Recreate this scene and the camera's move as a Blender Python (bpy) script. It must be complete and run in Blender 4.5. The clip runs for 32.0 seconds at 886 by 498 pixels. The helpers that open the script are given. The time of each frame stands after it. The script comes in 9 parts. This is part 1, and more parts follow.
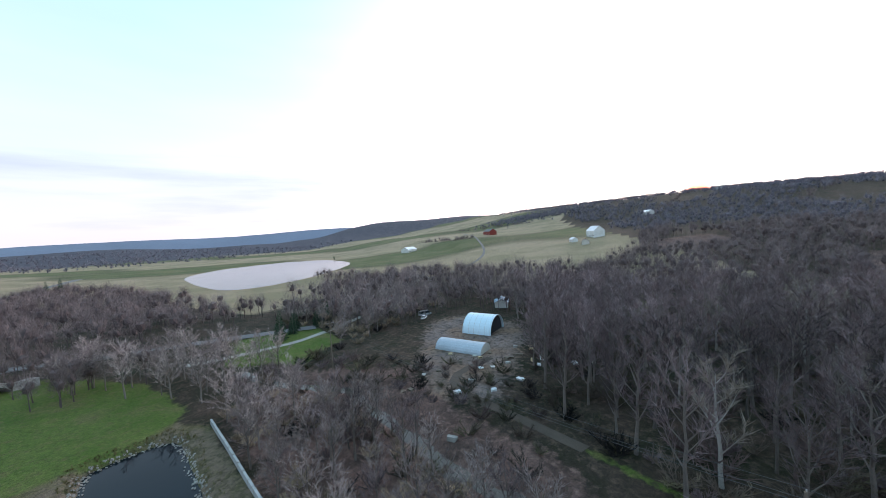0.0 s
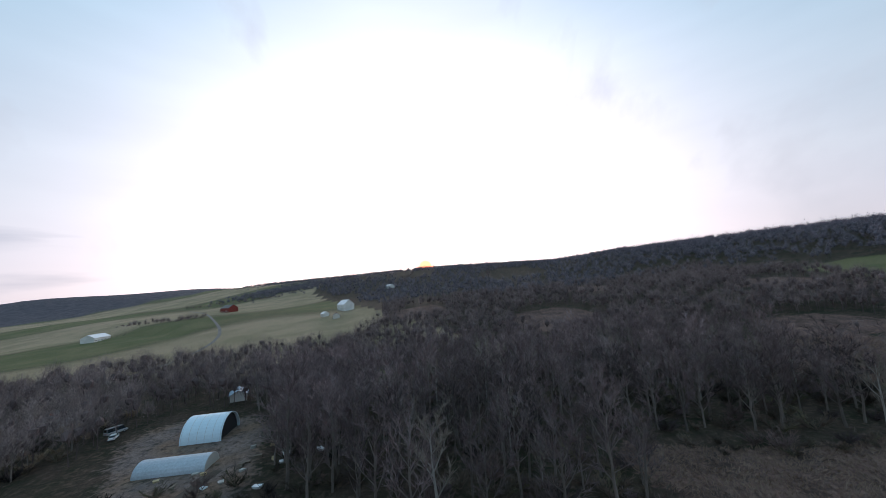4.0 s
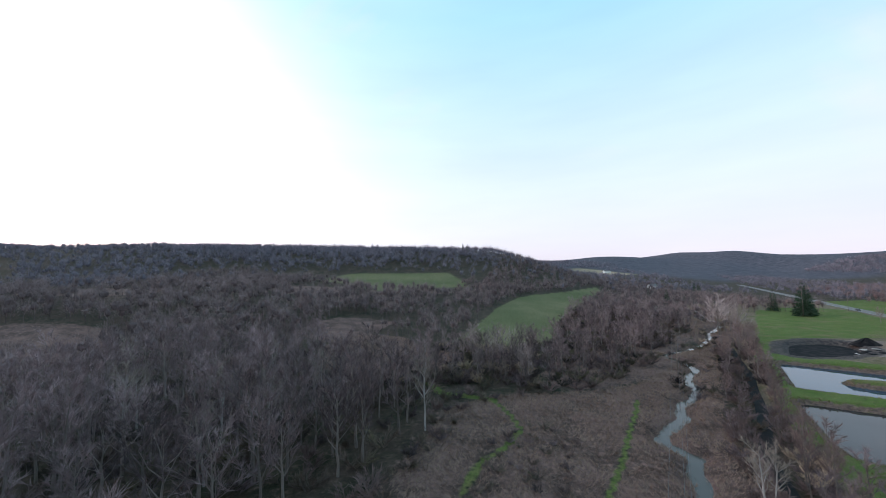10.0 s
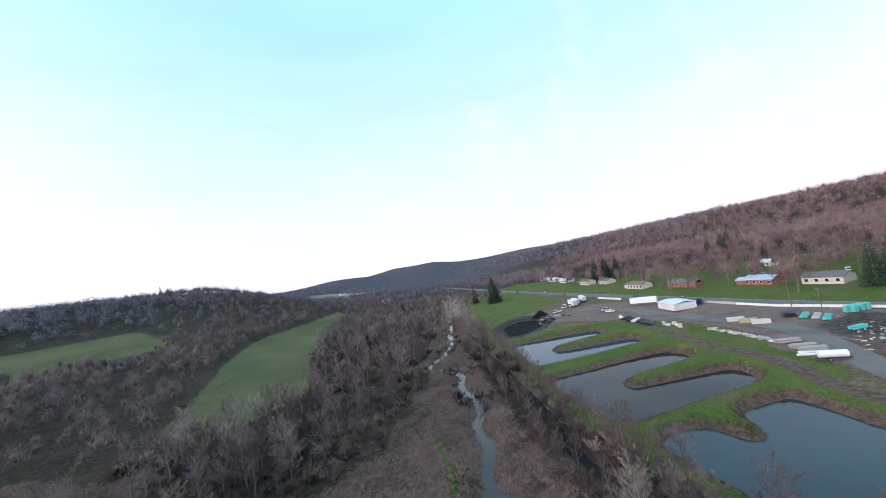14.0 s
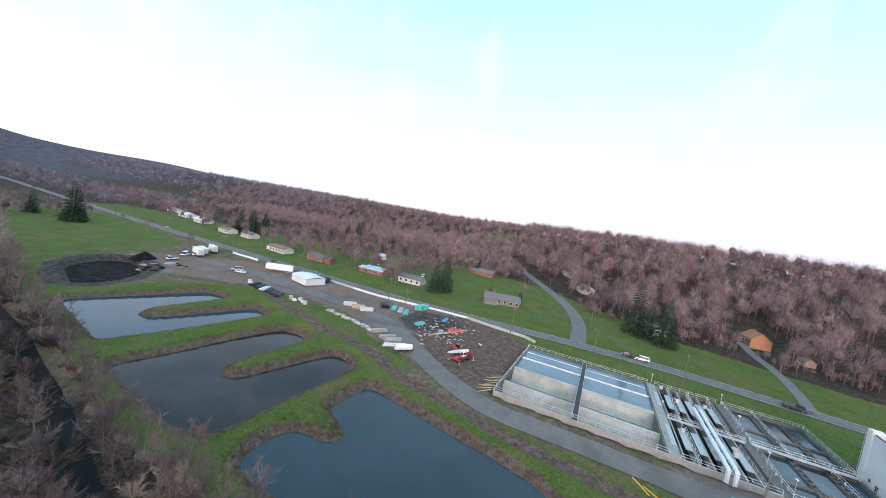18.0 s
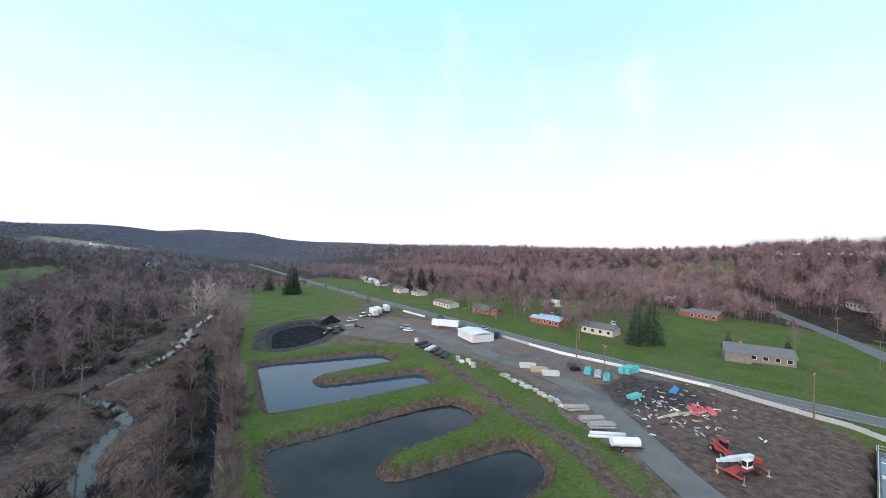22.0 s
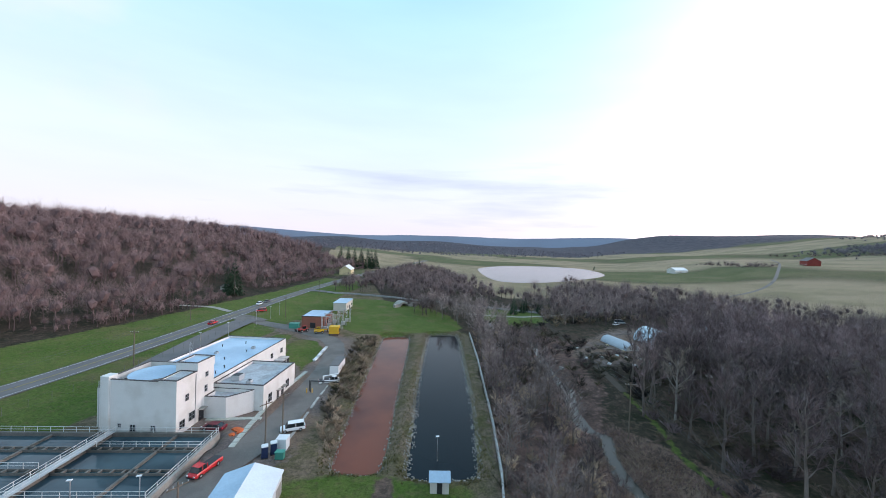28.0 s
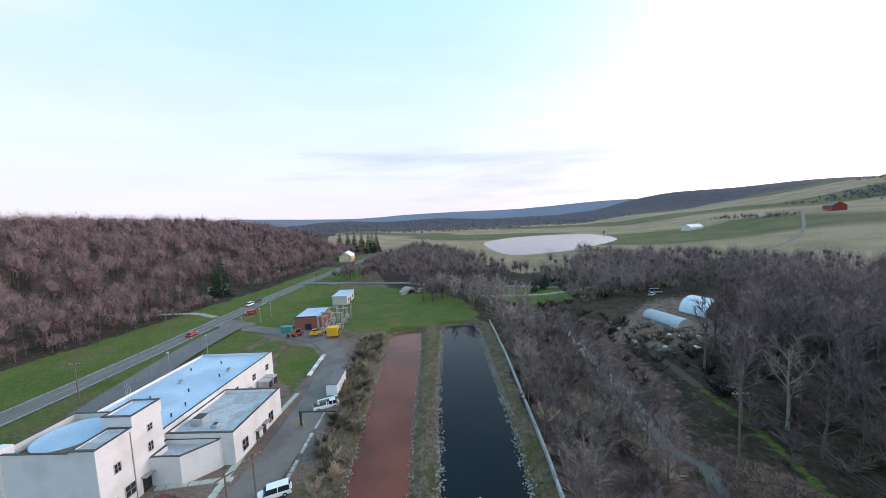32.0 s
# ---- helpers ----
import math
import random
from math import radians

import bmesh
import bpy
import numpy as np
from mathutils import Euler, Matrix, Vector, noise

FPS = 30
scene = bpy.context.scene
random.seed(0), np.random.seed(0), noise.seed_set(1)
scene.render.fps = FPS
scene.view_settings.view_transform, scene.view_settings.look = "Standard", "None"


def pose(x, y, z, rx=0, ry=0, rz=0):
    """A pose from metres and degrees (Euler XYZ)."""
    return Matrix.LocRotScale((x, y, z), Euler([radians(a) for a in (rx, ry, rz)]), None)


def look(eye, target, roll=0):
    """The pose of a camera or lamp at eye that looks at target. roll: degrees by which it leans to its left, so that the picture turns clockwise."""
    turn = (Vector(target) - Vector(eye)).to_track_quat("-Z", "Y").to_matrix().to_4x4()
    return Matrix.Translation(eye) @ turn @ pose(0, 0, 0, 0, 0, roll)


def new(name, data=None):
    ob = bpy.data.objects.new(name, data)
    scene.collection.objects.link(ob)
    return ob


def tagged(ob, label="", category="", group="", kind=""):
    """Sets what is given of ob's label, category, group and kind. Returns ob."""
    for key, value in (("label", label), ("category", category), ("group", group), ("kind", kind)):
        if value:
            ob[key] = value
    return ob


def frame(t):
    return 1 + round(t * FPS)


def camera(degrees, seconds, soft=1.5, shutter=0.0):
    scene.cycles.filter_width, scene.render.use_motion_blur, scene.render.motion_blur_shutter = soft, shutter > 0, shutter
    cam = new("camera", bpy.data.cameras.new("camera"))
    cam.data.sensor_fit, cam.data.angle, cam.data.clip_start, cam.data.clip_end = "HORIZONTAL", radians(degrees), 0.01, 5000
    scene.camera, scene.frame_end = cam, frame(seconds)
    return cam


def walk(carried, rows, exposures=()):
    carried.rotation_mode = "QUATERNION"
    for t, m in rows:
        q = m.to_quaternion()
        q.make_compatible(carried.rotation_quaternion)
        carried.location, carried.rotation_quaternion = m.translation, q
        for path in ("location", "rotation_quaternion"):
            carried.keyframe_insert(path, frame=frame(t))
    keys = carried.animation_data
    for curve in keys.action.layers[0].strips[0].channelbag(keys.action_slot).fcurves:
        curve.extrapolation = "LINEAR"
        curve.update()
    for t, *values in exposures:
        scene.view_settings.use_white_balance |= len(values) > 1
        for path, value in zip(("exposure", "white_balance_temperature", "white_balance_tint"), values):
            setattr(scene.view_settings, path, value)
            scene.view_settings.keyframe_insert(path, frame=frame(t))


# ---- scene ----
# ---- camera and walk ----
cam = camera(103.00, 32.0, soft=0.5)
PATH = [
    (0, (-22.26, -50.45, 36.95), (-65.03, -76.24, 34.72), -3.31),
    (0.5, (-19.00, -50.61, 37.14), (-64.75, -70.60, 34.56), -2.74),
    (1, (-15.03, -50.17, 38.01), (-64.16, -59.30, 39.54), -1.43),
    (1.5, (-17.65, -47.45, 38.06), (-67.25, -42.37, 41.79), -1.17),
    (2, (-16.82, -47.31, 38.34), (-66.16, -40.83, 43.24), -3.55),
    (2.5, (-16.83, -47.34, 38.22), (-66.08, -41.45, 44.52), -5.17),
    (4.5, (-21.51, -48.37, 38.96), (-70.65, -40.30, 43.45), -3.68),
    (5, (-24.91, -48.07, 40.04), (-74.03, -38.97, 38.14), -5.86),
    (5.5, (-28.30, -46.81, 39.91), (-76.95, -35.65, 36.89), -8.68),
    (6, (-32.41, -45.30, 39.01), (-79.95, -29.94, 37.13), -11.94),
    (6.5, (-40.29, -44.08, 35.77), (-83.69, -19.27, 35.40), -16.19),
    (7, (-48.57, -45.95, 38.19), (-83.99, -10.68, 36.71), -19.04),
    (7.5, (-54.11, -46.79, 40.13), (-80.90, -4.60, 38.42), -19.09),
    (8, (-55.79, -42.54, 39.14), (-76.36, 3.04, 39.05), -17.48),
    (8.5, (-56.34, -37.90, 38.15), (-74.73, 8.59, 39.01), -10.27),
    (9, (-56.92, -33.19, 37.60), (-72.54, 14.30, 38.44), -4.37),
    (9.5, (-57.16, -29.77, 37.52), (-70.64, 18.35, 39.33), -2.67),
    (10, (-57.69, -27.23, 37.62), (-71.23, 20.78, 41.13), -0.85),
    (10.5, (-58.20, -24.18, 38.18), (-71.72, 23.82, 41.79), -0.17),
    (11, (-58.77, -21.22, 38.64), (-72.35, 26.77, 42.16), 0.52),
    (11.5, (-59.37, -18.37, 38.82), (-72.75, 29.67, 42.49), 0.56),
    (12, (-59.73, -14.83, 38.88), (-71.44, 33.63, 42.76), -0.52),
    (12.5, (-60.53, -9.09, 38.43), (-66.41, 40.43, 42.06), -3.98),
    (13, (-61.90, -3.92, 38.48), (-61.17, 45.94, 42.10), -5.69),
    (13.5, (-62.58, 2.42, 38.72), (-50.84, 50.88, 42.41), -9.78),
    (14, (-62.49, 7.10, 38.56), (-40.32, 51.77, 42.16), -10.63),
    (14.5, (-62.31, 10.46, 39.85), (-30.56, 48.93, 43.38), -11.96),
    (15, (-61.15, 14.84, 39.00), (-21.83, 45.51, 42.63), -10.75),
    (15.5, (-59.95, 17.26, 39.50), (-16.60, 41.99, 42.46), -6.96),
    (17.5, (-49.61, 18.60, 41.56), (-0.83, 28.88, 37.81), 6.20),
    (18, (-46.98, 18.94, 41.40), (1.90, 28.87, 38.01), 9.83),
    (18.5, (-44.10, 19.21, 41.21), (4.74, 29.42, 38.06), 12.17),
    (19, (-41.26, 19.55, 40.98), (7.54, 30.19, 38.68), 12.47),
    (19.5, (-38.61, 20.70, 40.38), (9.43, 34.58, 40.11), 14.56),
    (20, (-33.72, 22.18, 39.87), (9.35, 47.58, 39.82), 21.00),
    (20.5, (-27.42, 27.82, 36.93), (9.71, 61.30, 37.55), 22.76),
    (21, (-24.99, 30.38, 36.24), (10.07, 66.01, 37.24), 19.35),
    (21.5, (-23.39, 31.41, 36.54), (14.28, 64.27, 37.35), 10.52),
    (22, (-22.22, 33.12, 36.76), (17.34, 63.69, 37.93), 2.24),
    (22.5, (-20.24, 35.57, 36.43), (18.25, 67.43, 38.25), 3.31),
    (23, (-18.53, 37.83, 35.90), (19.43, 70.18, 39.48), 4.41),
    (23.5, (-16.28, 39.62, 35.66), (21.04, 72.48, 40.88), 5.25),
    (24, (-14.17, 41.99, 36.06), (21.71, 76.48, 40.81), 8.21),
    (24.1, (-12.94, 42.00, 36.67), (28.87, 68.62, 43.21), 5.12),
    (24.2, (-11.71, 42.02, 37.29), (34.42, 59.68, 45.04), 1.65),
    (24.3, (-10.48, 42.04, 37.90), (38.17, 50.02, 46.25), -2.03),
    (24.4, (-9.25, 42.05, 38.52), (40.01, 40.04, 46.81), -5.79),
    (24.5, (-8.02, 42.07, 39.13), (39.94, 30.15, 46.73), -9.45),
    (24.6, (-6.79, 42.09, 39.75), (37.99, 20.76, 46.03), -12.86),
    (24.7, (-5.56, 42.10, 40.36), (34.31, 12.25, 44.78), -15.88),
    (24.8, (-4.33, 42.12, 40.98), (29.08, 4.98, 43.04), -18.42),
    (24.9, (-3.10, 42.14, 41.59), (22.58, -0.75, 40.91), -20.38),
    (25, (-1.88, 42.15, 42.21), (15.13, -4.72, 38.52), -21.71),
    (25.1, (-0.61, 41.28, 42.17), (7.47, -7.93, 38.60), -19.75),
    (25.2, (0.66, 40.40, 42.12), (1.42, -9.49, 38.88), -18.23),
    (25.3, (1.92, 39.53, 42.08), (-2.74, -10.17, 39.20), -17.15),
    (25.4, (3.19, 38.65, 42.03), (-4.86, -10.63, 39.44), -16.50),
    (25.5, (4.45, 37.78, 41.99), (-4.83, -11.29, 39.51), -16.27),
    (26, (5.49, 35.06, 42.13), (-9.72, -12.56, 41.14), -13.48),
    (26.5, (4.84, 31.24, 42.14), (-10.65, -16.30, 41.42), -11.66),
    (28.5, (-0.33, 21.65, 42.94), (-13.40, -26.60, 42.02), 4.80),
    (29, (-0.86, 19.09, 42.80), (-13.35, -29.31, 42.05), 4.83),
    (29.5, (-1.54, 15.52, 42.89), (-14.54, -32.75, 41.89), 3.03),
    (30, (-1.72, 12.76, 42.75), (-15.31, -35.35, 41.77), 0.72),
    (30.5, (-2.22, 9.75, 42.75), (-16.00, -38.31, 41.91), -0.97),
    (31, (-2.53, 6.42, 42.49), (-16.31, -41.64, 41.87), -2.08),
    (31.5, (-2.86, 3.38, 42.56), (-16.53, -44.70, 41.56), -2.63),
    (32, (-3.42, -0.44, 42.57), (-16.80, -48.43, 38.40), -2.85),
]
walk(cam, [(t, look(e, g, r)) for t, e, g, r in PATH],
     exposures=[(0, 0.27, 6340, 21), (1, 0.2, 6340, 21), (2, -0.2, 6340, 21), (5, -0.55, 6340, 21), (6, 0.0, 6340, 21), (7, 0.15, 6340, 21), (8, 0.1, 6340, 21), (10, 0.12, 6340, 21), (13, 0.2, 6340, 21), (15, 0.35, 6340, 21), (20, 0.38, 6340, 21), (23, 0.26, 6340, 21), (25, 0.2, 6340, 21), (29, 0.18, 6340, 21), (32, 0.18, 6340, 21)])

# ---- world, sun ----
SUN_EL, SUN_AZ = radians(3.0), radians(90.0)   # low in the west (-x)
world = bpy.data.worlds.new("dusk_sky")
scene.world = world
world.use_nodes = True
wn, wl = world.node_tree.nodes, world.node_tree.links
wn.clear()
sky = wn.new("ShaderNodeTexSky")
sky.sky_type, sky.sun_disc = "NISHITA", False
sky.sun_elevation, sky.sun_rotation = radians(14.0), radians(-90.0)
sky.air_density, sky.dust_density, sky.ozone_density = 1.0, 1.6, 2.0
wtc = wn.new("ShaderNodeTexCoord")
wmap = wn.new("ShaderNodeMapping")
wmap.inputs["Scale"].default_value = (1.0, 1.0, 5.5)
wnoise = wn.new("ShaderNodeTexNoise")
wnoise.inputs["Scale"].default_value, wnoise.inputs["Detail"].default_value = 2.2, 5.0
wramp = wn.new("ShaderNodeValToRGB")
wramp.color_ramp.elements[0].position, wramp.color_ramp.elements[1].position = 0.3, 0.75
wramp.color_ramp.elements[0].color, wramp.color_ramp.elements[1].color = (0.8, 0.8, 0.8, 1), (0.9, 0.9, 0.9, 1)
wmix = wn.new("ShaderNodeMix")
wmix.data_type = "RGBA"
wsep = wn.new("ShaderNodeSeparateXYZ")
wl.new(wtc.outputs["Generated"], wsep.inputs["Vector"])
wgrad = wn.new("ShaderNodeValToRGB")
wgrad.color_ramp.elements[0].position, wgrad.color_ramp.elements[0].color = 0.0, (0.82, 0.8, 0.85, 1)
wgrad.color_ramp.elements[1].position, wgrad.color_ramp.elements[1].color = 0.6, (0.4, 0.79, 0.98, 1)
wmid = wgrad.color_ramp.elements.new(0.22)
wmid.color = (0.74, 0.9, 0.96, 1)
wl.new(wsep.outputs["Z"], wgrad.inputs["Fac"])
wsc = wn.new("ShaderNodeVectorMath")
wsc.operation = "SCALE"
wsc.inputs["Scale"].default_value = 9.3
wl.new(wgrad.outputs["Color"], wsc.inputs[0])
# the glow round the sun, which has just reached the western skyline
wdot = wn.new("ShaderNodeVectorMath")
wdot.operation = "DOT_PRODUCT"
wdot.inputs[1].default_value = (-0.993, 0.085, 0.08)
wl.new(wtc.outputs["Generated"], wdot.inputs[0])
wglow = wn.new("ShaderNodeValToRGB")
wglow.color_ramp.elements[0].position, wglow.color_ramp.elements[0].color = 0.0, (0, 0, 0, 1)
wglow.color_ramp.elements[1].position, wglow.color_ramp.elements[1].color = 1.0, (1.0, 0.76, 0.68, 1)
for gp, gc in ((0.5, (0.012, 0.01, 0.01, 1)), (0.85, (0.13, 0.105, 0.095, 1))):
    wglow.color_ramp.elements.new(gp).color = gc
wglow.color_ramp.interpolation = "B_SPLINE"
wl.new(wdot.outputs["Value"], wglow.inputs["Fac"])
wgs = wn.new("ShaderNodeVectorMath")
wgs.operation = "MULTIPLY_ADD"
wgs.inputs[1].default_value = (42, 42, 42)
wl.new(wglow.outputs["Color"], wgs.inputs[0])
wl.new(wsc.outputs["Vector"], wgs.inputs[2])
# a thin grey cloud bank low in the south-west, broken by noise, and faint high wisps
wcn = wn.new("ShaderNodeTexNoise")
wcn.inputs["Scale"].default_value, wcn.inputs["Detail"].default_value = 2.6, 6.0
wcm = wn.new("ShaderNodeMapping")
wcm.inputs["Scale"].default_value = (1.0, 1.0, 9.0)
wl.new(wtc.outputs["Generated"], wcm.inputs["Vector"])
wl.new(wcm.outputs["Vector"], wcn.inputs["Vector"])
wcd = wn.new("ShaderNodeVectorMath")
wcd.operation = "SUBTRACT"
wcd.inputs[1].default_value = (-0.39, -0.915, 0.115)
wl.new(wtc.outputs["Generated"], wcd.inputs[0])
wcs = wn.new("ShaderNodeVectorMath")
wcs.operation = "MULTIPLY"
wcs.inputs[1].default_value = (1.0, 1.0, 5.0)
wl.new(wcd.outputs["Vector"], wcs.inputs[0])
wce = wn.new("ShaderNodeVectorMath")
wce.operation = "LENGTH"
wl.new(wcs.outputs["Vector"], wce.inputs[0])
wca = wn.new("ShaderNodeMath")
wca.operation = "MULTIPLY_ADD"
wca.inputs[1].default_value = -0.5
wl.new(wce.outputs["Value"], wca.inputs[0])
wl.new(wcn.outputs["Fac"], wca.inputs[2])
wcr = wn.new("ShaderNodeMapRange")
wcr.inputs["From Min"].default_value, wcr.inputs["From Max"].default_value = 0.3, 0.56
wcr.inputs["To Max"].default_value = 0.55
wl.new(wca.outputs[0], wcr.inputs["Value"])
wcloud = wn.new("ShaderNodeMix")
wcloud.data_type = "RGBA"
wcloud.inputs["B"].default_value = (4.6, 5.3, 6.4, 1)
wl.new(wcr.outputs["Result"], wcloud.inputs["Factor"])
wl.new(wgs.outputs["Vector"], wcloud.inputs["A"])
wwm = wn.new("ShaderNodeMapping")
wwm.inputs["Rotation"].default_value, wwm.inputs["Scale"].default_value = (0.3, 0.2, 0.7), (0.9, 5.0, 3.0)
wwn = wn.new("ShaderNodeTexNoise")
wwn.inputs["Scale"].default_value, wwn.inputs["Detail"].default_value = 1.3, 5.0
wl.new(wtc.outputs["Generated"], wwm.inputs["Vector"])
wl.new(wwm.outputs["Vector"], wwn.inputs["Vector"])
wwr = wn.new("ShaderNodeMapRange")
wwr.inputs["From Min"].default_value, wwr.inputs["From Max"].default_value, wwr.inputs["To Max"].default_value = 0.56, 0.76, 0.6
wl.new(wwn.outputs["Fac"], wwr.inputs["Value"])
wwisp = wn.new("ShaderNodeMix")
wwisp.data_type = "RGBA"
wwisp.inputs["B"].default_value = (7.6, 8.1, 8.5, 1)
wl.new(wwr.outputs["Result"], wwisp.inputs["Factor"])
wl.new(wcloud.outputs["Result"], wwisp.inputs["A"])
# the low orange sun's disc, half behind the trees of the crest
wsd = wn.new("ShaderNodeMapRange")
wsd.inputs["From Min"].default_value, wsd.inputs["From Max"].default_value = 0.99965, 0.9999
wsun = wn.new("ShaderNodeVectorMath")
wsun.operation = "DOT_PRODUCT"
wsun.inputs[1].default_value = (-0.9939, 0.0870, 0.0680)
wl.new(wtc.outputs["Generated"], wsun.inputs[0])
wl.new(wsun.outputs["Value"], wsd.inputs["Value"])
wdisc = wn.new("ShaderNodeMix")
wdisc.data_type = "RGBA"
wdisc.inputs["B"].default_value = (60.0, 8.0, 3.0, 1)
wl.new(wsd.outputs["Result"], wdisc.inputs["Factor"])
wl.new(wwisp.outputs["Result"], wdisc.inputs["A"])
wl.new(wdisc.outputs["Result"], wmix.inputs["B"])
wbg = wn.new("ShaderNodeBackground")
wbg.inputs["Strength"].default_value = 0.12
wout = wn.new("ShaderNodeOutputWorld")
wl.new(wtc.outputs["Generated"], wmap.inputs["Vector"])
wl.new(wmap.outputs["Vector"], wnoise.inputs["Vector"])
wl.new(wnoise.outputs["Fac"], wramp.inputs["Fac"])
wl.new(wramp.outputs["Color"], wmix.inputs["Factor"])
wl.new(sky.outputs["Color"], wmix.inputs["A"])
wl.new(wmix.outputs["Result"], wbg.inputs["Color"])
wl.new(wbg.outputs["Background"], wout.inputs["Surface"])
sun = new("sun", bpy.data.lights.new("sun", "SUN"))
sun.data.energy, sun.data.angle, sun.data.color = 0.9, radians(12), (1.0, 0.84, 0.68)
sun.matrix_world = look((-2000, 0, 2000 * math.tan(radians(9))), (0, 0, 0))

# ---- materials ----
MATS = {}


def material(name, colour, rough=0.8, metal=0.0, vary=0.25, scale=1.5, bump=0.2, fine=None, spec=0.3, second=None, per_object=0.0):
    """A surface with variation at two scales; second: a colour that blots in."""
    if name in MATS:
        return MATS[name]
    m = bpy.data.materials.new(name)
    m.use_nodes = True
    n, l = m.node_tree.nodes, m.node_tree.links
    b = n["Principled BSDF"]
    b.inputs["Roughness"].default_value, b.inputs["Metallic"].default_value = rough, metal
    b.inputs["Specular IOR Level"].default_value = spec
    tc = n.new("ShaderNodeTexCoord")
    big, small = n.new("ShaderNodeTexNoise"), n.new("ShaderNodeTexNoise")
    big.inputs["Scale"].default_value, big.inputs["Detail"].default_value = scale * 0.25, 4
    small.inputs["Scale"].default_value, small.inputs["Detail"].default_value = fine or scale * 4, 6
    add = n.new("ShaderNodeMath")
    add.operation = "ADD"
    ramp = n.new("ShaderNodeMapRange")
    ramp.inputs["From Min"].default_value, ramp.inputs["From Max"].default_value = 0.6, 1.4
    ramp.inputs["To Min"].default_value, ramp.inputs["To Max"].default_value = 1 - vary, 1 + vary
    mul = n.new("ShaderNodeMix")
    mul.data_type, mul.blend_type = "RGBA", "MULTIPLY"
    mul.inputs["Factor"].default_value = 1.0
    l.new(tc.outputs["Object"], big.inputs["Vector"])
    l.new(tc.outputs["Object"], small.inputs["Vector"])
    l.new(big.outputs["Fac"], add.inputs[0])
    l.new(small.outputs["Fac"], add.inputs[1])
    l.new(add.outputs[0], ramp.inputs["Value"])
    l.new(ramp.outputs["Result"], mul.inputs["B"])
    base = n.new("ShaderNodeMix")
    base.data_type = "RGBA"
    base.inputs["A"].default_value = (*colour, 1)
    base.inputs["B"].default_value = (*(second or colour), 1)
    step = n.new("ShaderNodeMapRange")
    step.inputs["From Min"].default_value, step.inputs["From Max"].default_value = 0.45, 0.62
    l.new(big.outputs["Fac"], step.inputs["Value"])
    l.new(step.outputs["Result"], base.inputs["Factor"])
    out = base
    if per_object:
        info = n.new("ShaderNodeObjectInfo")
        pr = n.new("ShaderNodeMapRange")
        pr.inputs["To Min"].default_value, pr.inputs["To Max"].default_value = 1 - per_object, 1 + per_object
        pr.clamp = False
        tone, ta = n.new("ShaderNodeAttribute"), n.new("ShaderNodeMath")
        tone.attribute_name = "tone"
        l.new(info.outputs["Random"], ta.inputs[0])
        l.new(tone.outputs["Fac"], ta.inputs[1])
        l.new(ta.outputs[0], pr.inputs["Value"])
        pm = n.new("ShaderNodeMix")
        pm.data_type, pm.blend_type = "RGBA", "MULTIPLY"
        pm.inputs["Factor"].default_value = 1.0
        l.new(base.outputs["Result"], pm.inputs["A"])
        l.new(pr.outputs["Result"], pm.inputs["B"])
        out = pm
    l.new(out.outputs["Result"], mul.inputs["A"])
    l.new(mul.outputs["Result"], b.inputs["Base Color"])
    if bump:
        bp = n.new("ShaderNodeBump")
        bp.inputs["Strength"].default_value, bp.inputs["Distance"].default_value = bump, 0.05
        l.new(small.outputs["Fac"], bp.inputs["Height"])
        l.new(bp.outputs["Normal"], b.inputs["Normal"])
    MATS[name] = m
    return m


def water_material(name, colour, rough=0.03, ripple=0.02, blot=None, spec=0.5):
    m = bpy.data.materials.new(name)
    m.use_nodes = True
    n, l = m.node_tree.nodes, m.node_tree.links
    b = n["Principled BSDF"]
    b.inputs["Roughness"].default_value = rough
    b.inputs["IOR"].default_value = 1.33
    b.inputs["Specular IOR Level"].default_value = spec
    tc, nz = n.new("ShaderNodeTexCoord"), n.new("ShaderNodeTexNoise")
    nz.inputs["Scale"].default_value, nz.inputs["Detail"].default_value = 0.05, 5
    mx = n.new("ShaderNodeMix")
    mx.data_type = "RGBA"
    mx.inputs["A"].default_value = (*colour, 1)
    mx.inputs["B"].default_value = (*(blot or [c * 0.8 for c in colour]), 1)
    st = n.new("ShaderNodeMapRange")
    st.inputs["From Min"].default_value, st.inputs["From Max"].default_value = 0.42, 0.62
    l.new(tc.outputs["Object"], nz.inputs["Vector"])
    l.new(nz.outputs["Fac"], st.inputs["Value"])
    l.new(st.outputs["Result"], mx.inputs["Factor"])
    l.new(mx.outputs["Result"], b.inputs["Base Color"])
    n2, bp = n.new("ShaderNodeTexNoise"), n.new("ShaderNodeBump")
    n2.inputs["Scale"].default_value, n2.inputs["Detail"].default_value = 0.8, 3
    bp.inputs["Strength"].default_value, bp.inputs["Distance"].default_value = ripple, 0.1
    l.new(tc.outputs["Object"], n2.inputs["Vector"])
    l.new(n2.outputs["Fac"], bp.inputs["Height"])
    l.new(bp.outputs["Normal"], b.inputs["Normal"])
    return m


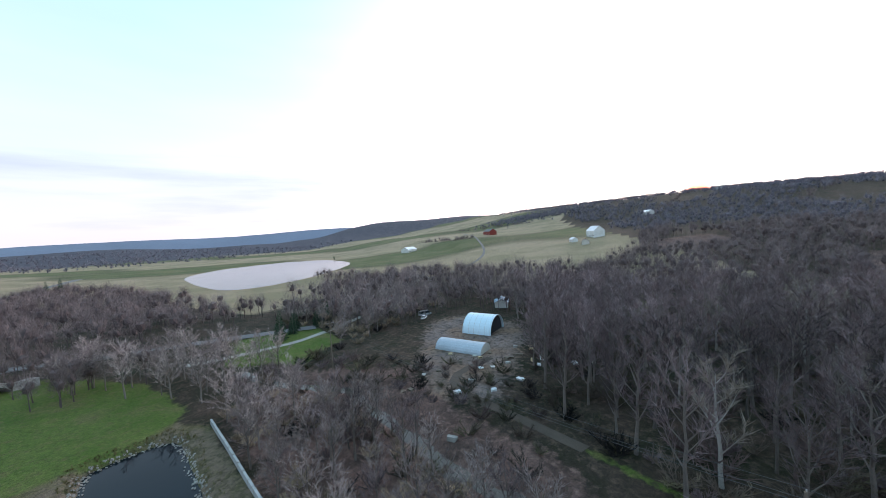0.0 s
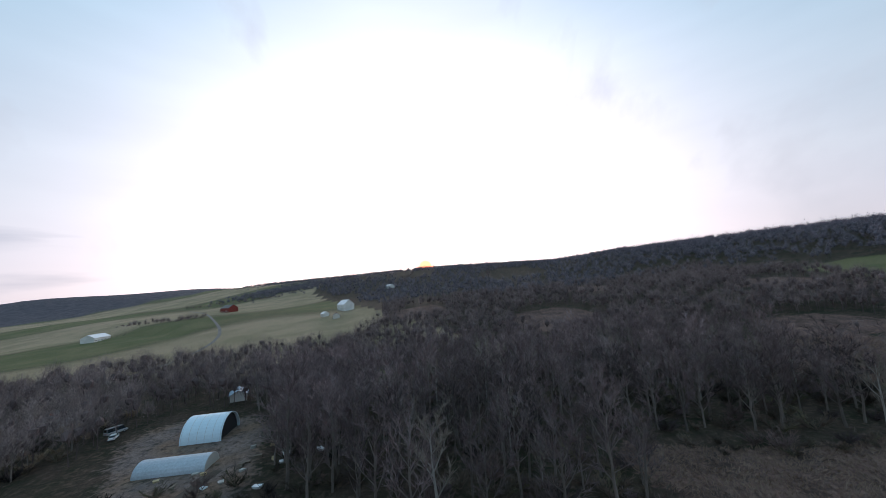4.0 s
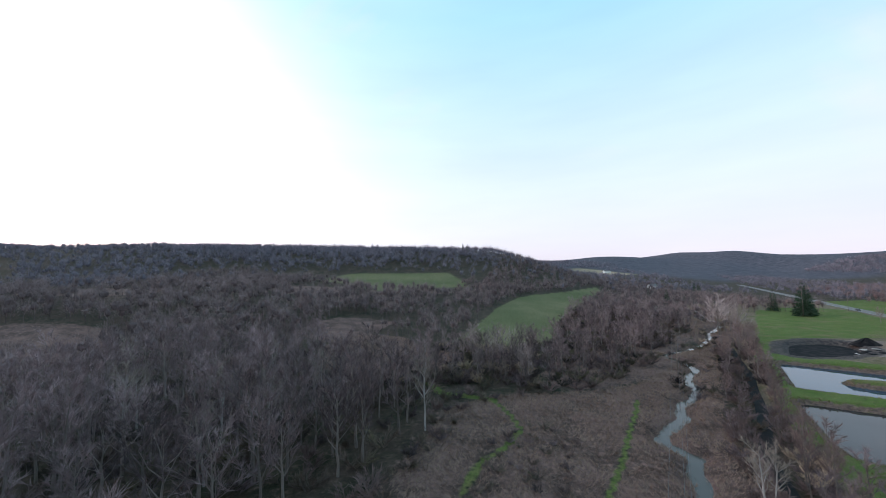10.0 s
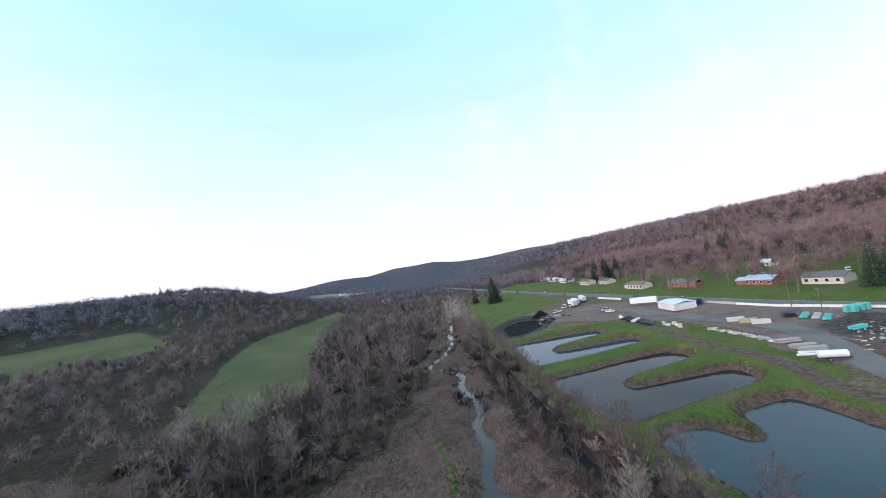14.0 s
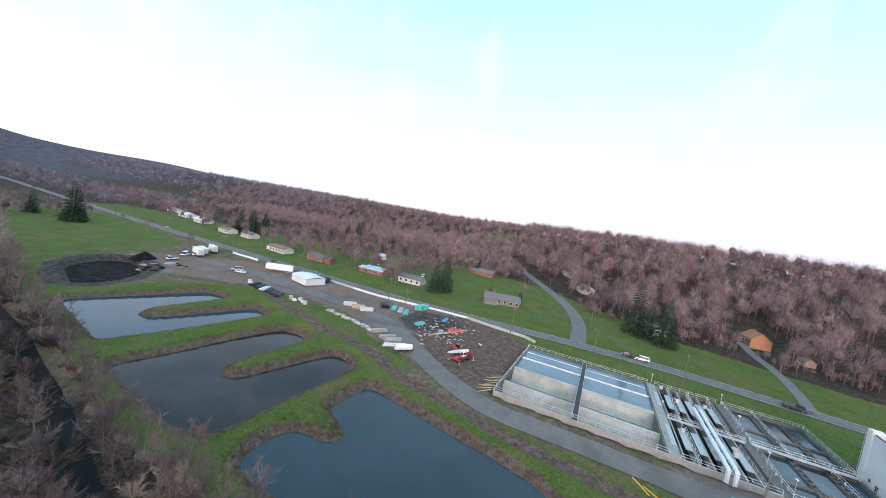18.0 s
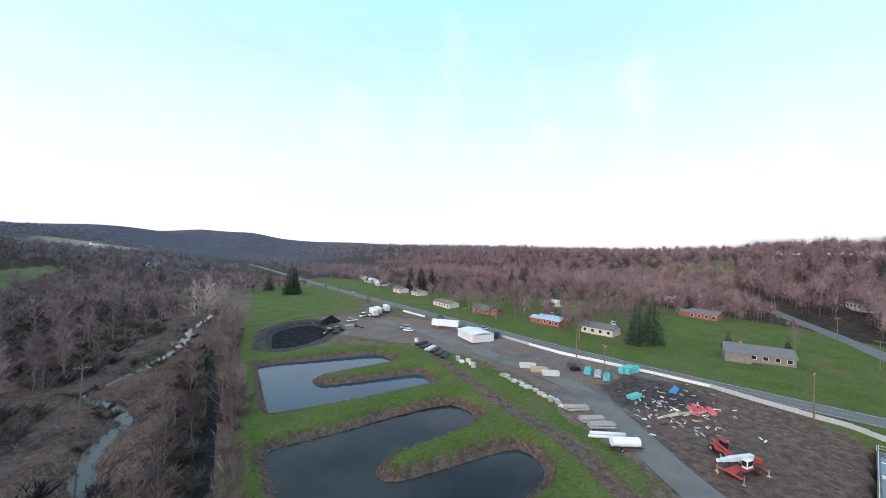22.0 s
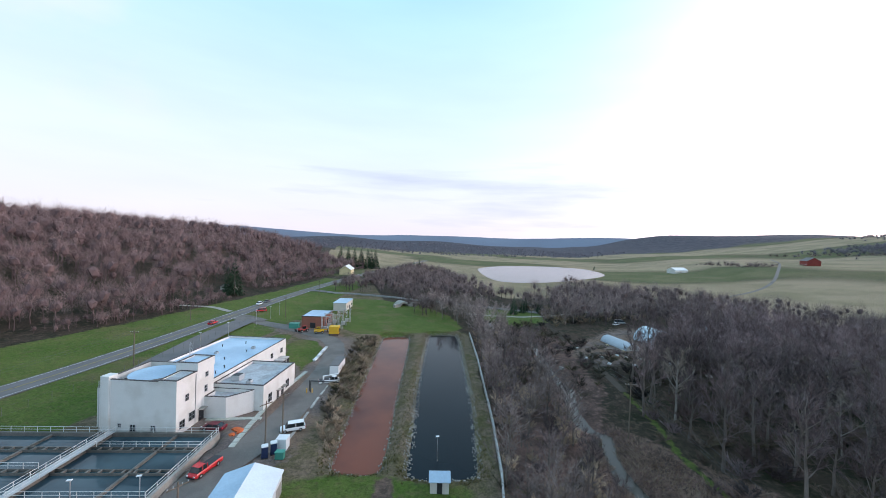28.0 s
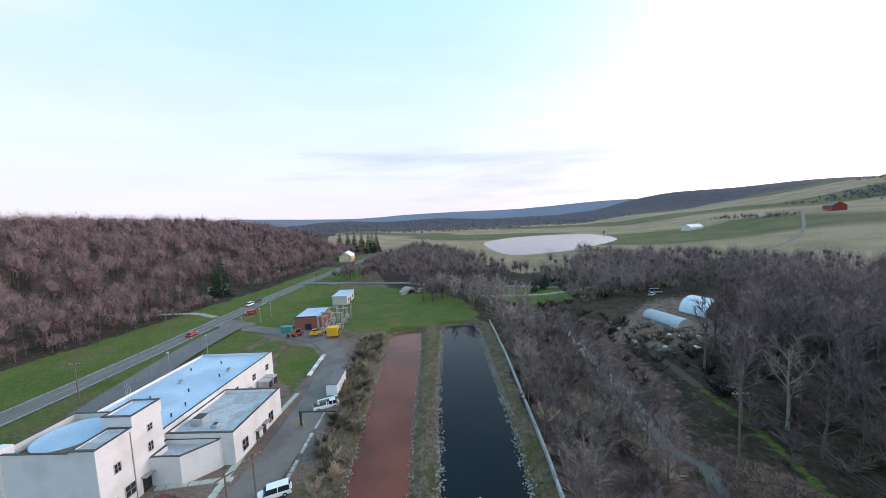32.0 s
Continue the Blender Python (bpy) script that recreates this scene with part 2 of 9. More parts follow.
M_ASPHALT = material("asphalt", (0.165, 0.155, 0.155), 0.85, scale=0.6, fine=9, vary=0.22, second=(0.13, 0.122, 0.122))
M_LANE = material("worn_yard_asphalt", (0.185, 0.165, 0.15), 0.85, scale=0.5, fine=6, vary=0.35, second=(0.115, 0.103, 0.095))
M_PAINT = material("road_paint", (0.62, 0.62, 0.6), 0.7, vary=0.3, scale=2)
M_WHITE = material("white_painted_wall", (0.72, 0.72, 0.7), 0.75, vary=0.1, scale=0.8, fine=5, second=(0.6, 0.59, 0.56))
M_WHITE_METAL = material("white_sheet_metal", (0.72, 0.75, 0.77), 0.5, vary=0.1, scale=1.0, second=(0.64, 0.66, 0.68))
M_ROOF_BLUE = material("pale_blue_roof_membrane", (0.36, 0.49, 0.62), 0.55, vary=0.15, scale=0.5, fine=3, second=(0.42, 0.55, 0.67))
M_ROOF_GREY = material("patched_grey_roof", (0.45, 0.48, 0.51), 0.7, vary=0.35, scale=1.2, fine=2.5, second=(0.3, 0.3, 0.31))
M_COPING = material("dark_coping", (0.07, 0.06, 0.06), 0.6)
M_CONC = material("weathered_concrete", (0.36, 0.34, 0.31), 0.9, vary=0.3, scale=1.0, fine=4, second=(0.25, 0.235, 0.21))
M_CONC_PALE = material("pale_stained_concrete", (0.47, 0.48, 0.43), 0.9, vary=0.3, scale=0.7, fine=3, second=(0.3, 0.31, 0.27))
M_TANK = material("dark_concrete", (0.17, 0.16, 0.145), 0.85, vary=0.35, scale=0.8, fine=4, second=(0.09, 0.088, 0.08))
M_STEEL = material("galvanised_steel", (0.5, 0.51, 0.52), 0.45, 0.6, vary=0.15, scale=3)
M_DARK = material("dark_steel", (0.05, 0.05, 0.055), 0.5, 0.4, vary=0.2, scale=3)
M_RAIL = material("pale_handrail", (0.66, 0.67, 0.67), 0.6, 0.2, vary=0.15, scale=3)
M_GLASS = material("dark_window_glass", (0.02, 0.025, 0.03), 0.08, spec=0.6, vary=0.1, bump=0)
M_WIRE = material("dark_power_cable", (0.1, 0.1, 0.105), 0.6)
M_WOOD = material("weathered_pole_wood", (0.17, 0.135, 0.105), 0.9, vary=0.3, scale=4)
M_TIMBER = material("sawn_timber", (0.5, 0.38, 0.22), 0.85, vary=0.25, scale=3, second=(0.42, 0.33, 0.22))
M_BARK = material("grey_brown_bark", (0.15, 0.125, 0.11), 0.95, vary=0.3, scale=3, per_object=0.3)
M_BARK_PALE = material("pale_bark", (0.27, 0.25, 0.23), 0.9, vary=0.3, scale=3, per_object=0.15)
M_TWIG = material("bare_twigs", (0.12, 0.086, 0.086), 0.95, vary=0.3, scale=1, bump=0, per_object=0.55, second=(0.178, 0.135, 0.136))
M_TWIG_LIGHT = material("pale_grey_brown_twigs", (0.215, 0.168, 0.16), 0.95, vary=0.3, scale=1, bump=0, per_object=0.5, second=(0.275, 0.225, 0.205))
M_TWIG_RED = material("reddish_budding_twigs", (0.145, 0.098, 0.09), 0.95, vary=0.25, scale=1, bump=0, per_object=0.35, second=(0.17, 0.115, 0.102))
M_TWIG_PALE = material("pale_twigs", (0.22, 0.185, 0.155), 0.95, vary=0.25, scale=1, bump=0, per_object=0.2)
M_SHRUB = material("shrub_twigs", (0.115, 0.085, 0.068), 0.95, vary=0.35, scale=1, bump=0, per_object=0.4, second=(0.11, 0.098, 0.055))
M_SHRUB_TAN = material("tan_shrub_twigs", (0.42, 0.31, 0.225), 0.95, vary=0.35, scale=1, bump=0, per_object=0.4, second=(0.33, 0.26, 0.17))
M_NEEDLE = material("conifer_needles", (0.025, 0.05, 0.025), 0.85, vary=0.35, scale=2, bump=0, per_object=0.25)
M_REED = material("dry_reed", (0.3, 0.215, 0.145), 0.95, vary=0.35, scale=0.4, fine=2, bump=0, second=(0.21, 0.15, 0.1))
M_BRICK = material("red_brick_wall", (0.3, 0.12, 0.085), 0.9, vary=0.2, scale=2, fine=12)
M_SHINGLE = material("grey_roof_shingle", (0.16, 0.155, 0.155), 0.9, vary=0.2, scale=3)
M_SHINGLE_B = material("brown_roof_shingle", (0.2, 0.15, 0.12), 0.9, vary=0.2, scale=3)
M_SIDING = material("pale_siding", (0.58, 0.55, 0.5), 0.8, vary=0.08, scale=2)
M_YELLOW = material("yellow_paint", (0.75, 0.42, 0.03), 0.5, vary=0.12, scale=2)
M_RED = material("red_vehicle_paint", (0.55, 0.02, 0.025), 0.3, spec=0.5, vary=0.05, scale=2, bump=0)
M_WHITE_CAR = material("white_vehicle_paint", (0.8, 0.81, 0.82), 0.3, spec=0.5, vary=0.04, scale=2, bump=0)
M_BLACK_CAR = material("dark_vehicle_paint", (0.03, 0.032, 0.04), 0.3, spec=0.5, vary=0.05, scale=2, bump=0)
M_SILVER_CAR = material("silver_vehicle_paint", (0.4, 0.41, 0.43), 0.3, 0.4, spec=0.5, vary=0.05, scale=2, bump=0)
M_TYRE = material("tyre_rubber", (0.02, 0.02, 0.02), 0.9)
M_GREEN_BOX = material("green_enamel", (0.06, 0.28, 0.22), 0.5, vary=0.12)
M_TEAL = material("turquoise_pipe", (0.1, 0.5, 0.46), 0.5, vary=0.1)
M_BLUE = material("bright_blue_plastic", (0.05, 0.3, 0.6), 0.5, vary=0.1)
M_NAVY = material("navy_plastic", (0.02, 0.035, 0.09), 0.5, vary=0.1)
M_STONE = material("pale_riprap_stone", (0.42, 0.4, 0.37), 0.9, vary=0.3, scale=2, per_object=0.3)
M_RUST = material("red_rusty_steel", (0.42, 0.07, 0.06), 0.7, vary=0.25)
M_PINK = material("faded_pink_plastic", (0.62, 0.12, 0.14), 0.6, vary=0.15)
M_SLUDGE = material("black_sludge", (0.012, 0.011, 0.012), 0.92, vary=0.4, scale=1.5, second=(0.024, 0.021, 0.02), spec=0.08)
# blue-grey base colour carries the air's haze over the far ridges
M_FARHILL = material("haze_tinted_ridge", (0.15, 0.18, 0.24), 0.95, vary=0.12, scale=0.01, fine=0.06, bump=0)
# base colour holds some blue of the reflected sky
W_NORTH = water_material("still_pond_water", (0.02, 0.055, 0.085))
W_GREEN = water_material("green_pond_water", (0.03, 0.052, 0.062))
W_DARK = water_material("black_pond_water", (0.006, 0.011, 0.016), spec=0.22)
W_RED = water_material("iron_red_pond_water", (0.21, 0.068, 0.043), 0.1, blot=(0.13, 0.048, 0.036), spec=0.2)
W_CREEK = water_material("creek_water", (0.06, 0.055, 0.045), 0.06, 0.1)
W_SCUM = water_material("scummy_pond_water", (0.032, 0.03, 0.03), 0.05, 0.02, blot=(0.008, 0.01, 0.012), spec=0.3)
# paler than the other tank water: reflected sky mixed into the base colour
W_TANK_PALE = water_material("sky_toned_tank_water", (0.12, 0.205, 0.24), 0.05, 0.03, blot=(0.085, 0.16, 0.195))
W_LAKE = water_material("far_lake_water", (0.03, 0.05, 0.06), 0.15, 0.02, spec=0.35)
W_TANK = water_material("tank_water", (0.05, 0.092, 0.112), 0.04, 0.03, blot=(0.014, 0.03, 0.042))
W_TANK_DARK = water_material("dark_tank_water", (0.012, 0.022, 0.022), 0.05, 0.03)


# ---- helpers for building ----
def part(name, bm, mat, parent=None, label="", smooth=False):
    me = bpy.data.meshes.new(name)
    bm.to_mesh(me)
    bm.free()
    if smooth:
        for p in me.polygons:
            p.use_smooth = True
    me.materials.append(mat)
    ob = new(name, me)
    if parent is not None:
        ob.parent = parent
    if label:
        ob["label"] = label
    return ob


def shared(name, me, parent, m=None):
    ob = new(name, me)
    ob.parent = parent
    if m is not None:
        ob.matrix_basis = m
    return ob


def pydata(name, verts, faces, mat, parent=None, smooth=False):
    me = bpy.data.meshes.new(name)
    me.from_pydata([tuple(v) for v in verts], [], faces)
    if mat:
        me.materials.append(mat)
    if smooth:
        for p in me.polygons:
            p.use_smooth = True
    ob = new(name, me)
    if parent is not None:
        ob.parent = parent
    return ob


def thing(name, x, y, z, rz=0.0, label="", category="", group="", kind=""):
    ob = new(name)
    ob.empty_display_size = 0.5
    ob.matrix_basis = pose(x, y, z, 0, 0, rz)
    return tagged(ob, label, category, group, kind)


def box(bm, x0, x1, y0, y1, z0, z1, m=None, bevel=0.0):
    r = bmesh.ops.create_cube(bm, size=1.0)
    mt = Matrix.Translation(((x0 + x1) / 2, (y0 + y1) / 2, (z0 + z1) / 2)) @ Matrix.Diagonal((x1 - x0, y1 - y0, z1 - z0, 1))
    bmesh.ops.transform(bm, matrix=(m @ mt) if m else mt, verts=r["verts"])
    if bevel:
        es = {e for v in r["verts"] for e in v.link_edges}
        bmesh.ops.bevel(bm, geom=list(es), offset=bevel, segments=1, affect="EDGES", profile=0.5)
    return bm


def B(x0, x1, y0, y1, z0, z1, bevel=0.0):
    return box(bmesh.new(), x0, x1, y0, y1, z0, z1, None, bevel)


def rod(bm, a, b, r, seg=6, r2=None):
    a, b = Vector(a), Vector(b)
    d = b - a
    q = d.to_track_quat("Z", "Y").to_matrix().to_4x4()
    bmesh.ops.create_cone(bm, cap_ends=True, segments=seg, radius1=r, radius2=r if r2 is None else r2, depth=d.length,
                          matrix=Matrix.Translation((a + b) / 2) @ q)
    return bm


def prism(bm, outline, z0, z1):
    """An upright prism over an outline in x, y."""
    lo = [bm.verts.new((x, y, z0)) for x, y in outline]
    hi = [bm.verts.new((x, y, z1)) for x, y in outline]
    n = len(outline)
    bm.faces.new(hi)
    bm.faces.new(lo[::-1])
    for i in range(n):
        bm.faces.new((lo[i], lo[(i + 1) % n], hi[(i + 1) % n], hi[i]))
    bmesh.ops.recalc_face_normals(bm, faces=bm.faces)
    return bm


def gable(bm, x0, x1, y0, y1, z0, rise, over=0.4, thick=0.18):
    """A gable roof with its ridge along x."""
    ym = (y0 + y1) / 2
    for s in (-1, 1):
        ye = y0 - over if s < 0 else y1 + over
        drop = rise * over / (ym - y0)
        pts = [(x0 - over, ye, z0 - drop), (x1 + over, ye, z0 - drop), (x1 + over, ym, z0 + rise), (x0 - over, ym, z0 + rise)]
        lo = [bm.verts.new(p) for p in pts]
        hi = [bm.verts.new((p[0], p[1], p[2] + thick)) for p in pts]
        bm.faces.new(lo[::-1])
        bm.faces.new(hi)
        for i in range(4):
            bm.faces.new((lo[i], lo[(i + 1) % 4], hi[(i + 1) % 4], hi[i]))
    bmesh.ops.recalc_face_normals(bm, faces=bm.faces)
    return bm

# ---- the lie of the land ----
ROAD_Y = [-770, -366, -234, -167, -105, -79, -42, -2, 22, 74, 149, 248, 414, 784, 1755]
ROAD_X = [-203, -15, 32, 51, 68, 78, 94, 100, 102, 110, 131, 157, 206, 320, 610]


def road_x(y):
    ya = np.asarray(y, float)
    return np.mean([np.interp(ya + d, ROAD_Y, ROAD_X) for d in (-24, -12, 0, 12, 24)], axis=0)


def sstep(v):
    v = np.clip(v, 0, 1)
    return v * v * (3 - 2 * v)


def poly_sd(x, y, poly):
    """Signed distance to a closed outline, below zero inside."""
    best, inside = np.full(x.shape, 1e9), np.zeros(x.shape, bool)
    for (ax, ay), (bx, by) in zip(poly, poly[1:] + poly[:1]):
        dx, dy = bx - ax, by - ay
        t = np.clip(((x - ax) * dx + (y - ay) * dy) / (dx * dx + dy * dy), 0, 1)
        best = np.minimum(best, np.hypot(x - ax - t * dx, y - ay - t * dy))
        if ay != by:
            inside ^= ((ay > y) != (by > y)) & (x < (bx - ax) * (y - ay) / (by - ay) + ax)
    return np.where(inside, -best, best)


def line_d(x, y, pts):
    best = np.full(x.shape, 1e9)
    for (ax, ay), (bx, by) in zip(pts, pts[1:]):
        dx, dy = bx - ax, by - ay
        t = np.clip(((x - ax) * dx + (y - ay) * dy) / (dx * dx + dy * dy), 0, 1)
        best = np.minimum(best, np.hypot(x - ax - t * dx, y - ay - t * dy))
    return best


def rounded(poly, times=2):
    for _ in range(times):
        out = []
        for (ax, ay), (bx, by) in zip(poly, poly[1:] + poly[:1]):
            out += [(ax * 0.78 + bx * 0.22, ay * 0.78 + by * 0.22), (ax * 0.22 + bx * 0.78, ay * 0.22 + by * 0.78)]
        poly = out
    return poly


POND_A = rounded([(33.5, 148.3), (50, 141), (67, 133.6), (69.4, 130), (66.6, 121), (64, 119.5), (54, 122.6), (42, 126.3), (37, 125), (35.6, 121.6), (38, 118.5), (50, 112.8), (62, 107.8), (63, 105.5), (59.8, 98), (57, 97.6), (46, 101.6), (35.3, 104.8), (26, 109), (18.2, 111.7), (18.6, 114), (25, 130), (31.5, 147)], 1)
POND_B = rounded([(11.8, 98.7), (24, 94.5), (36, 91.8), (49, 87.5), (52, 84.5), (50.8, 77.8), (48, 75.8), (42, 76.2), (27, 80.2), (21.4, 79.8), (19, 77), (20.4, 74), (27.3, 70.9), (36, 67.4), (43.5, 64), (43.6, 60), (40, 56), (34, 55), (20, 59.2), (9, 61.2), (1.4, 63.4), (0.6, 66), (2.5, 74), (6, 85), (9.8, 97)], 1)
POND_C = rounded([(20, 50.7), (25, 49.4), (31, 47.6), (31.4, 45), (26.4, 34), (22.4, 25), (18.2, 14.4), (14.4, 7.6), (9, 4), (0, 3), (-6, 6), (-8.6, 15), (-7.5, 31), (-5, 44), (-2.4, 53.4), (0, 54.9), (5, 54.9), (9.2, 53), (10, 50), (9.2, 46.4), (10, 44), (12.2, 43.4), (14.6, 45.4), (17, 48.6)], 1)
BASIN = rounded([(50.4, 175.8), (57.5, 188.9), (69.6, 196), (82.3, 193.6), (78.9, 179.5), (71.9, 169.1), (56.1, 159.4), (43.1, 160.7)])
POND_RED = rounded([(-17.6, -132.6), (-21, -134.6), (-28.6, -133.4), (-29.4, -130), (-24.2, -107.4), (-16.6, -78.5), (-10.6, -53), (-7.6, -42), (-6, -40.8), (0.8, -43), (1.7, -45), (0.3, -52), (-5.2, -78), (-11.6, -105)], 1)
POND_DARK = rounded([(-38.2, -132), (-40, -134.6), (-50, -133.4), (-52, -130), (-49.4, -120), (-41.6, -91), (-35, -67), (-29, -48), (-25.2, -37), (-23.6, -35.4), (-13, -37.8), (-11.6, -39.4), (-15.4, -51.9), (-21.4, -76), (-30, -105)], 1)
LAKE = rounded([(-172, -352), (-198, -336), (-256, -348), (-330, -388), (-400, -436), (-440, -500), (-470, -580), (-430, -640), (-330, -645), (-230, -565), (-190, -440)])
PONDS = [POND_A, POND_B, POND_C, BASIN, POND_RED, POND_DARK]
CREEK = [(-77.7, -158.7), (-80.9, -115.7), (-69.8, -79.2), (-60, -55), (-57, -43), (-53, -28), (-48, -16), (-47.8, -6.5), (-46, 3), (-40, 18), (-34.5, 34), (-31, 57), (-31.8, 71),
         (-20, 88), (-14, 104), (-3, 130), (-5, 156), (8, 170), (17, 181), (37.4, 220.5), (57.5, 260.6), (58.5, 294.4), (75.9, 338), (88.4, 409.6)]
CREEK = [(x + 2.0 * math.sin(i * 2.1), y + 1.4 * math.cos(i * 1.7)) for i, (x, y) in enumerate(
    [(a[0] * (1 - f) + b[0] * f, a[1] * (1 - f) + b[1] * f) for a, b in zip(CREEK, CREEK[1:]) for f in (0.0, 0.5)])]
CANAL = [(-23.4, 31.6), (-15.2, 61), (-10.7, 71), (-1.4, 92), (5, 109), (12.4, 127), (17, 142), (28.7, 178.3)]
LANE = [(104, 174.7), (103, 144.1), (95.1, 117.1), (87.1, 88.9), (79.2, 64.2), (64.1, 48.9), (52.1, 39.4), (41.5, 29.5), (33.1, 17.9), (29.9, 4.9), (25.7, -12.9), (22.7, -24.7), (23, -40.8),
        (15.1, -54.9), (9.3, -72.4), (4.3, -91.7), (2.1, -112.3), (3.5, -123.1), (9, -132.8), (18.2, -142.2), (28.9, -151.1), (38.5, -157.3), (49, -167.4)]
PATH_A = [(-81, -61), (-74, -43), (-68, -32), (-64, -16), (-62.5, -5), (-60, 5), (-61, 12), (-63, 18), (-68, 28), (-72, 34), (-71, 44), (-66.5, 52), (-64, 61), (-67.5, 70), (-73, 79)]
PATH_B = [(-61, 10), (-56.7, 20.1), (-48, 40), (-44, 51), (-40.4, 63), (-35, 79.3), (-33, 88)]
REEDS = rounded([(-18.9, -5.8), (-42.2, -31.1), (-61.7, -42), (-65.6, 0.1), (-101.1, -6), (-85.8, 32), (-84, 80), (-35.4, 96.6), (-9, 131.2), (9.4, 180.6), (23.5, 179), (3.4, 126.4),
                 (-8, 100.5), (-16.7, 71.2), (-19.7, 31.9)], 1)
REED_W = rounded([(-150.2, 98), (-116.3, 84.2), (-93.7, 104.2), (-96.2, 141.2), (-111, 133.5), (-135.7, 157.7), (-163.4, 138.4)], 1)
REED_V = rounded([(14.7, 180), (28.7, 174.8), (56.4, 228.4), (80.8, 291.9), (105.4, 389.4), (84.8, 391.7), (53.2, 295), (28.4, 230)], 1)
REED_N = rounded([(-62, 97), (-35, 97), (-9, 131), (10, 182), (40, 240), (60, 300), (24, 335), (-16, 300), (-36, 220), (-50, 150)], 1)
REED_S = rounded([(-42.2, -8.2), (-51.2, -34.4), (-60.9, -48.1), (-68.4, -31.9), (-76.7, -9.9), (-69.6, 4.1), (-57.7, 6.1)], 1)
PASTURE = rounded([(-105, 160), (-101, 195), (-97, 290), (-80, 372), (-40, 430), (0, 500), (15, 530), (20, 500), (-14, 390), (-46, 263), (-54, 176), (-70, 152)], 1)
FIELD_A = [(-316.7, 334.5), (-213, 282.3), (-139.8, 390.2), (-186.8, 465.1), (-303.2, 395.7)]
YARD = rounded([(67.7, 173.9), (89, 205.5), (105.8, 190.6), (122, 154.7), (111.9, 106.9), (103.6, 56.1), (93.4, 17.7), (82.9, 11.7), (42.4, 23.2), (54, 54.2), (77.4, 74.4), (84.7, 111), (78.2, 137.9)], 1)
GRASS_N = rounded([(-19.8, -6.9), (-11.5, 47.2), (-5.5, 67.5), (4.7, 99.7), (16, 120.2), (25.5, 152.1), (39.3, 190.2), (67.5, 235.6), (130.5, 368.2), (184, 362), (138, 216.2), (97.4, 202.7), (82.3, 203),
                   (54.9, 199.5), (40.7, 168.1), (55.8, 148.8), (81.5, 127.1), (77.7, 102.8), (63.3, 75.3), (48.5, 53.4), (33.3, 36.3), (25.7, 5.2), (19, -21.5)], 1)
GRASS_S = rounded([(-18.9, -5.8), (20.9, -22.5), (10, -39.4), (0.2, -42), (-11.8, -36.5), (-24.2, -32.2)], 1)
GRASS_P = rounded([(-7.5, -131.8), (-53.6, -136.4), (-57.7, -141.6), (-60.6, -175), (-44.8, -212.2), (27.2, -240.6), (52.1, -168.5), (42.8, -164.4), (25.2, -163.7), (5.6, -155.6), (-4.3, -139.9)], 1)
GRASS_Y = [(39.9, 39.9), (48.3, 44), (60.4, 55.8), (70.4, 73), (77.6, 92.2), (84.8, 116.3), (74.2, 99.6), (61.5, 79.1), (55, 62.8), (48.4, 51.5)]
PLOTS = [[(19.2, -118.6), (15.9, -126.1), (8.8, -123), (6.3, -113), (6.9, -104.5), (11.9, -93.4), (16.1, -99.3)], [(29.2, -127.4), (25.8, -136.3), (20.7, -133.3), (20.3, -126.8)], [(38.5, -131), (35.7, -143), (30.8, -139.3), (32.4, -130.5)]]
GRASS_W = [(-89.5, -141.7), (-111.1, -149.7), (-121.1, -181.9), (-91, -187), (-77.8, -162.9)]
HANGAR_YARD = rounded([(-86, -80), (-106, -79), (-152, -92), (-164, -120), (-146, -136), (-120, -122), (-98, -108), (-84, -94)], 1)


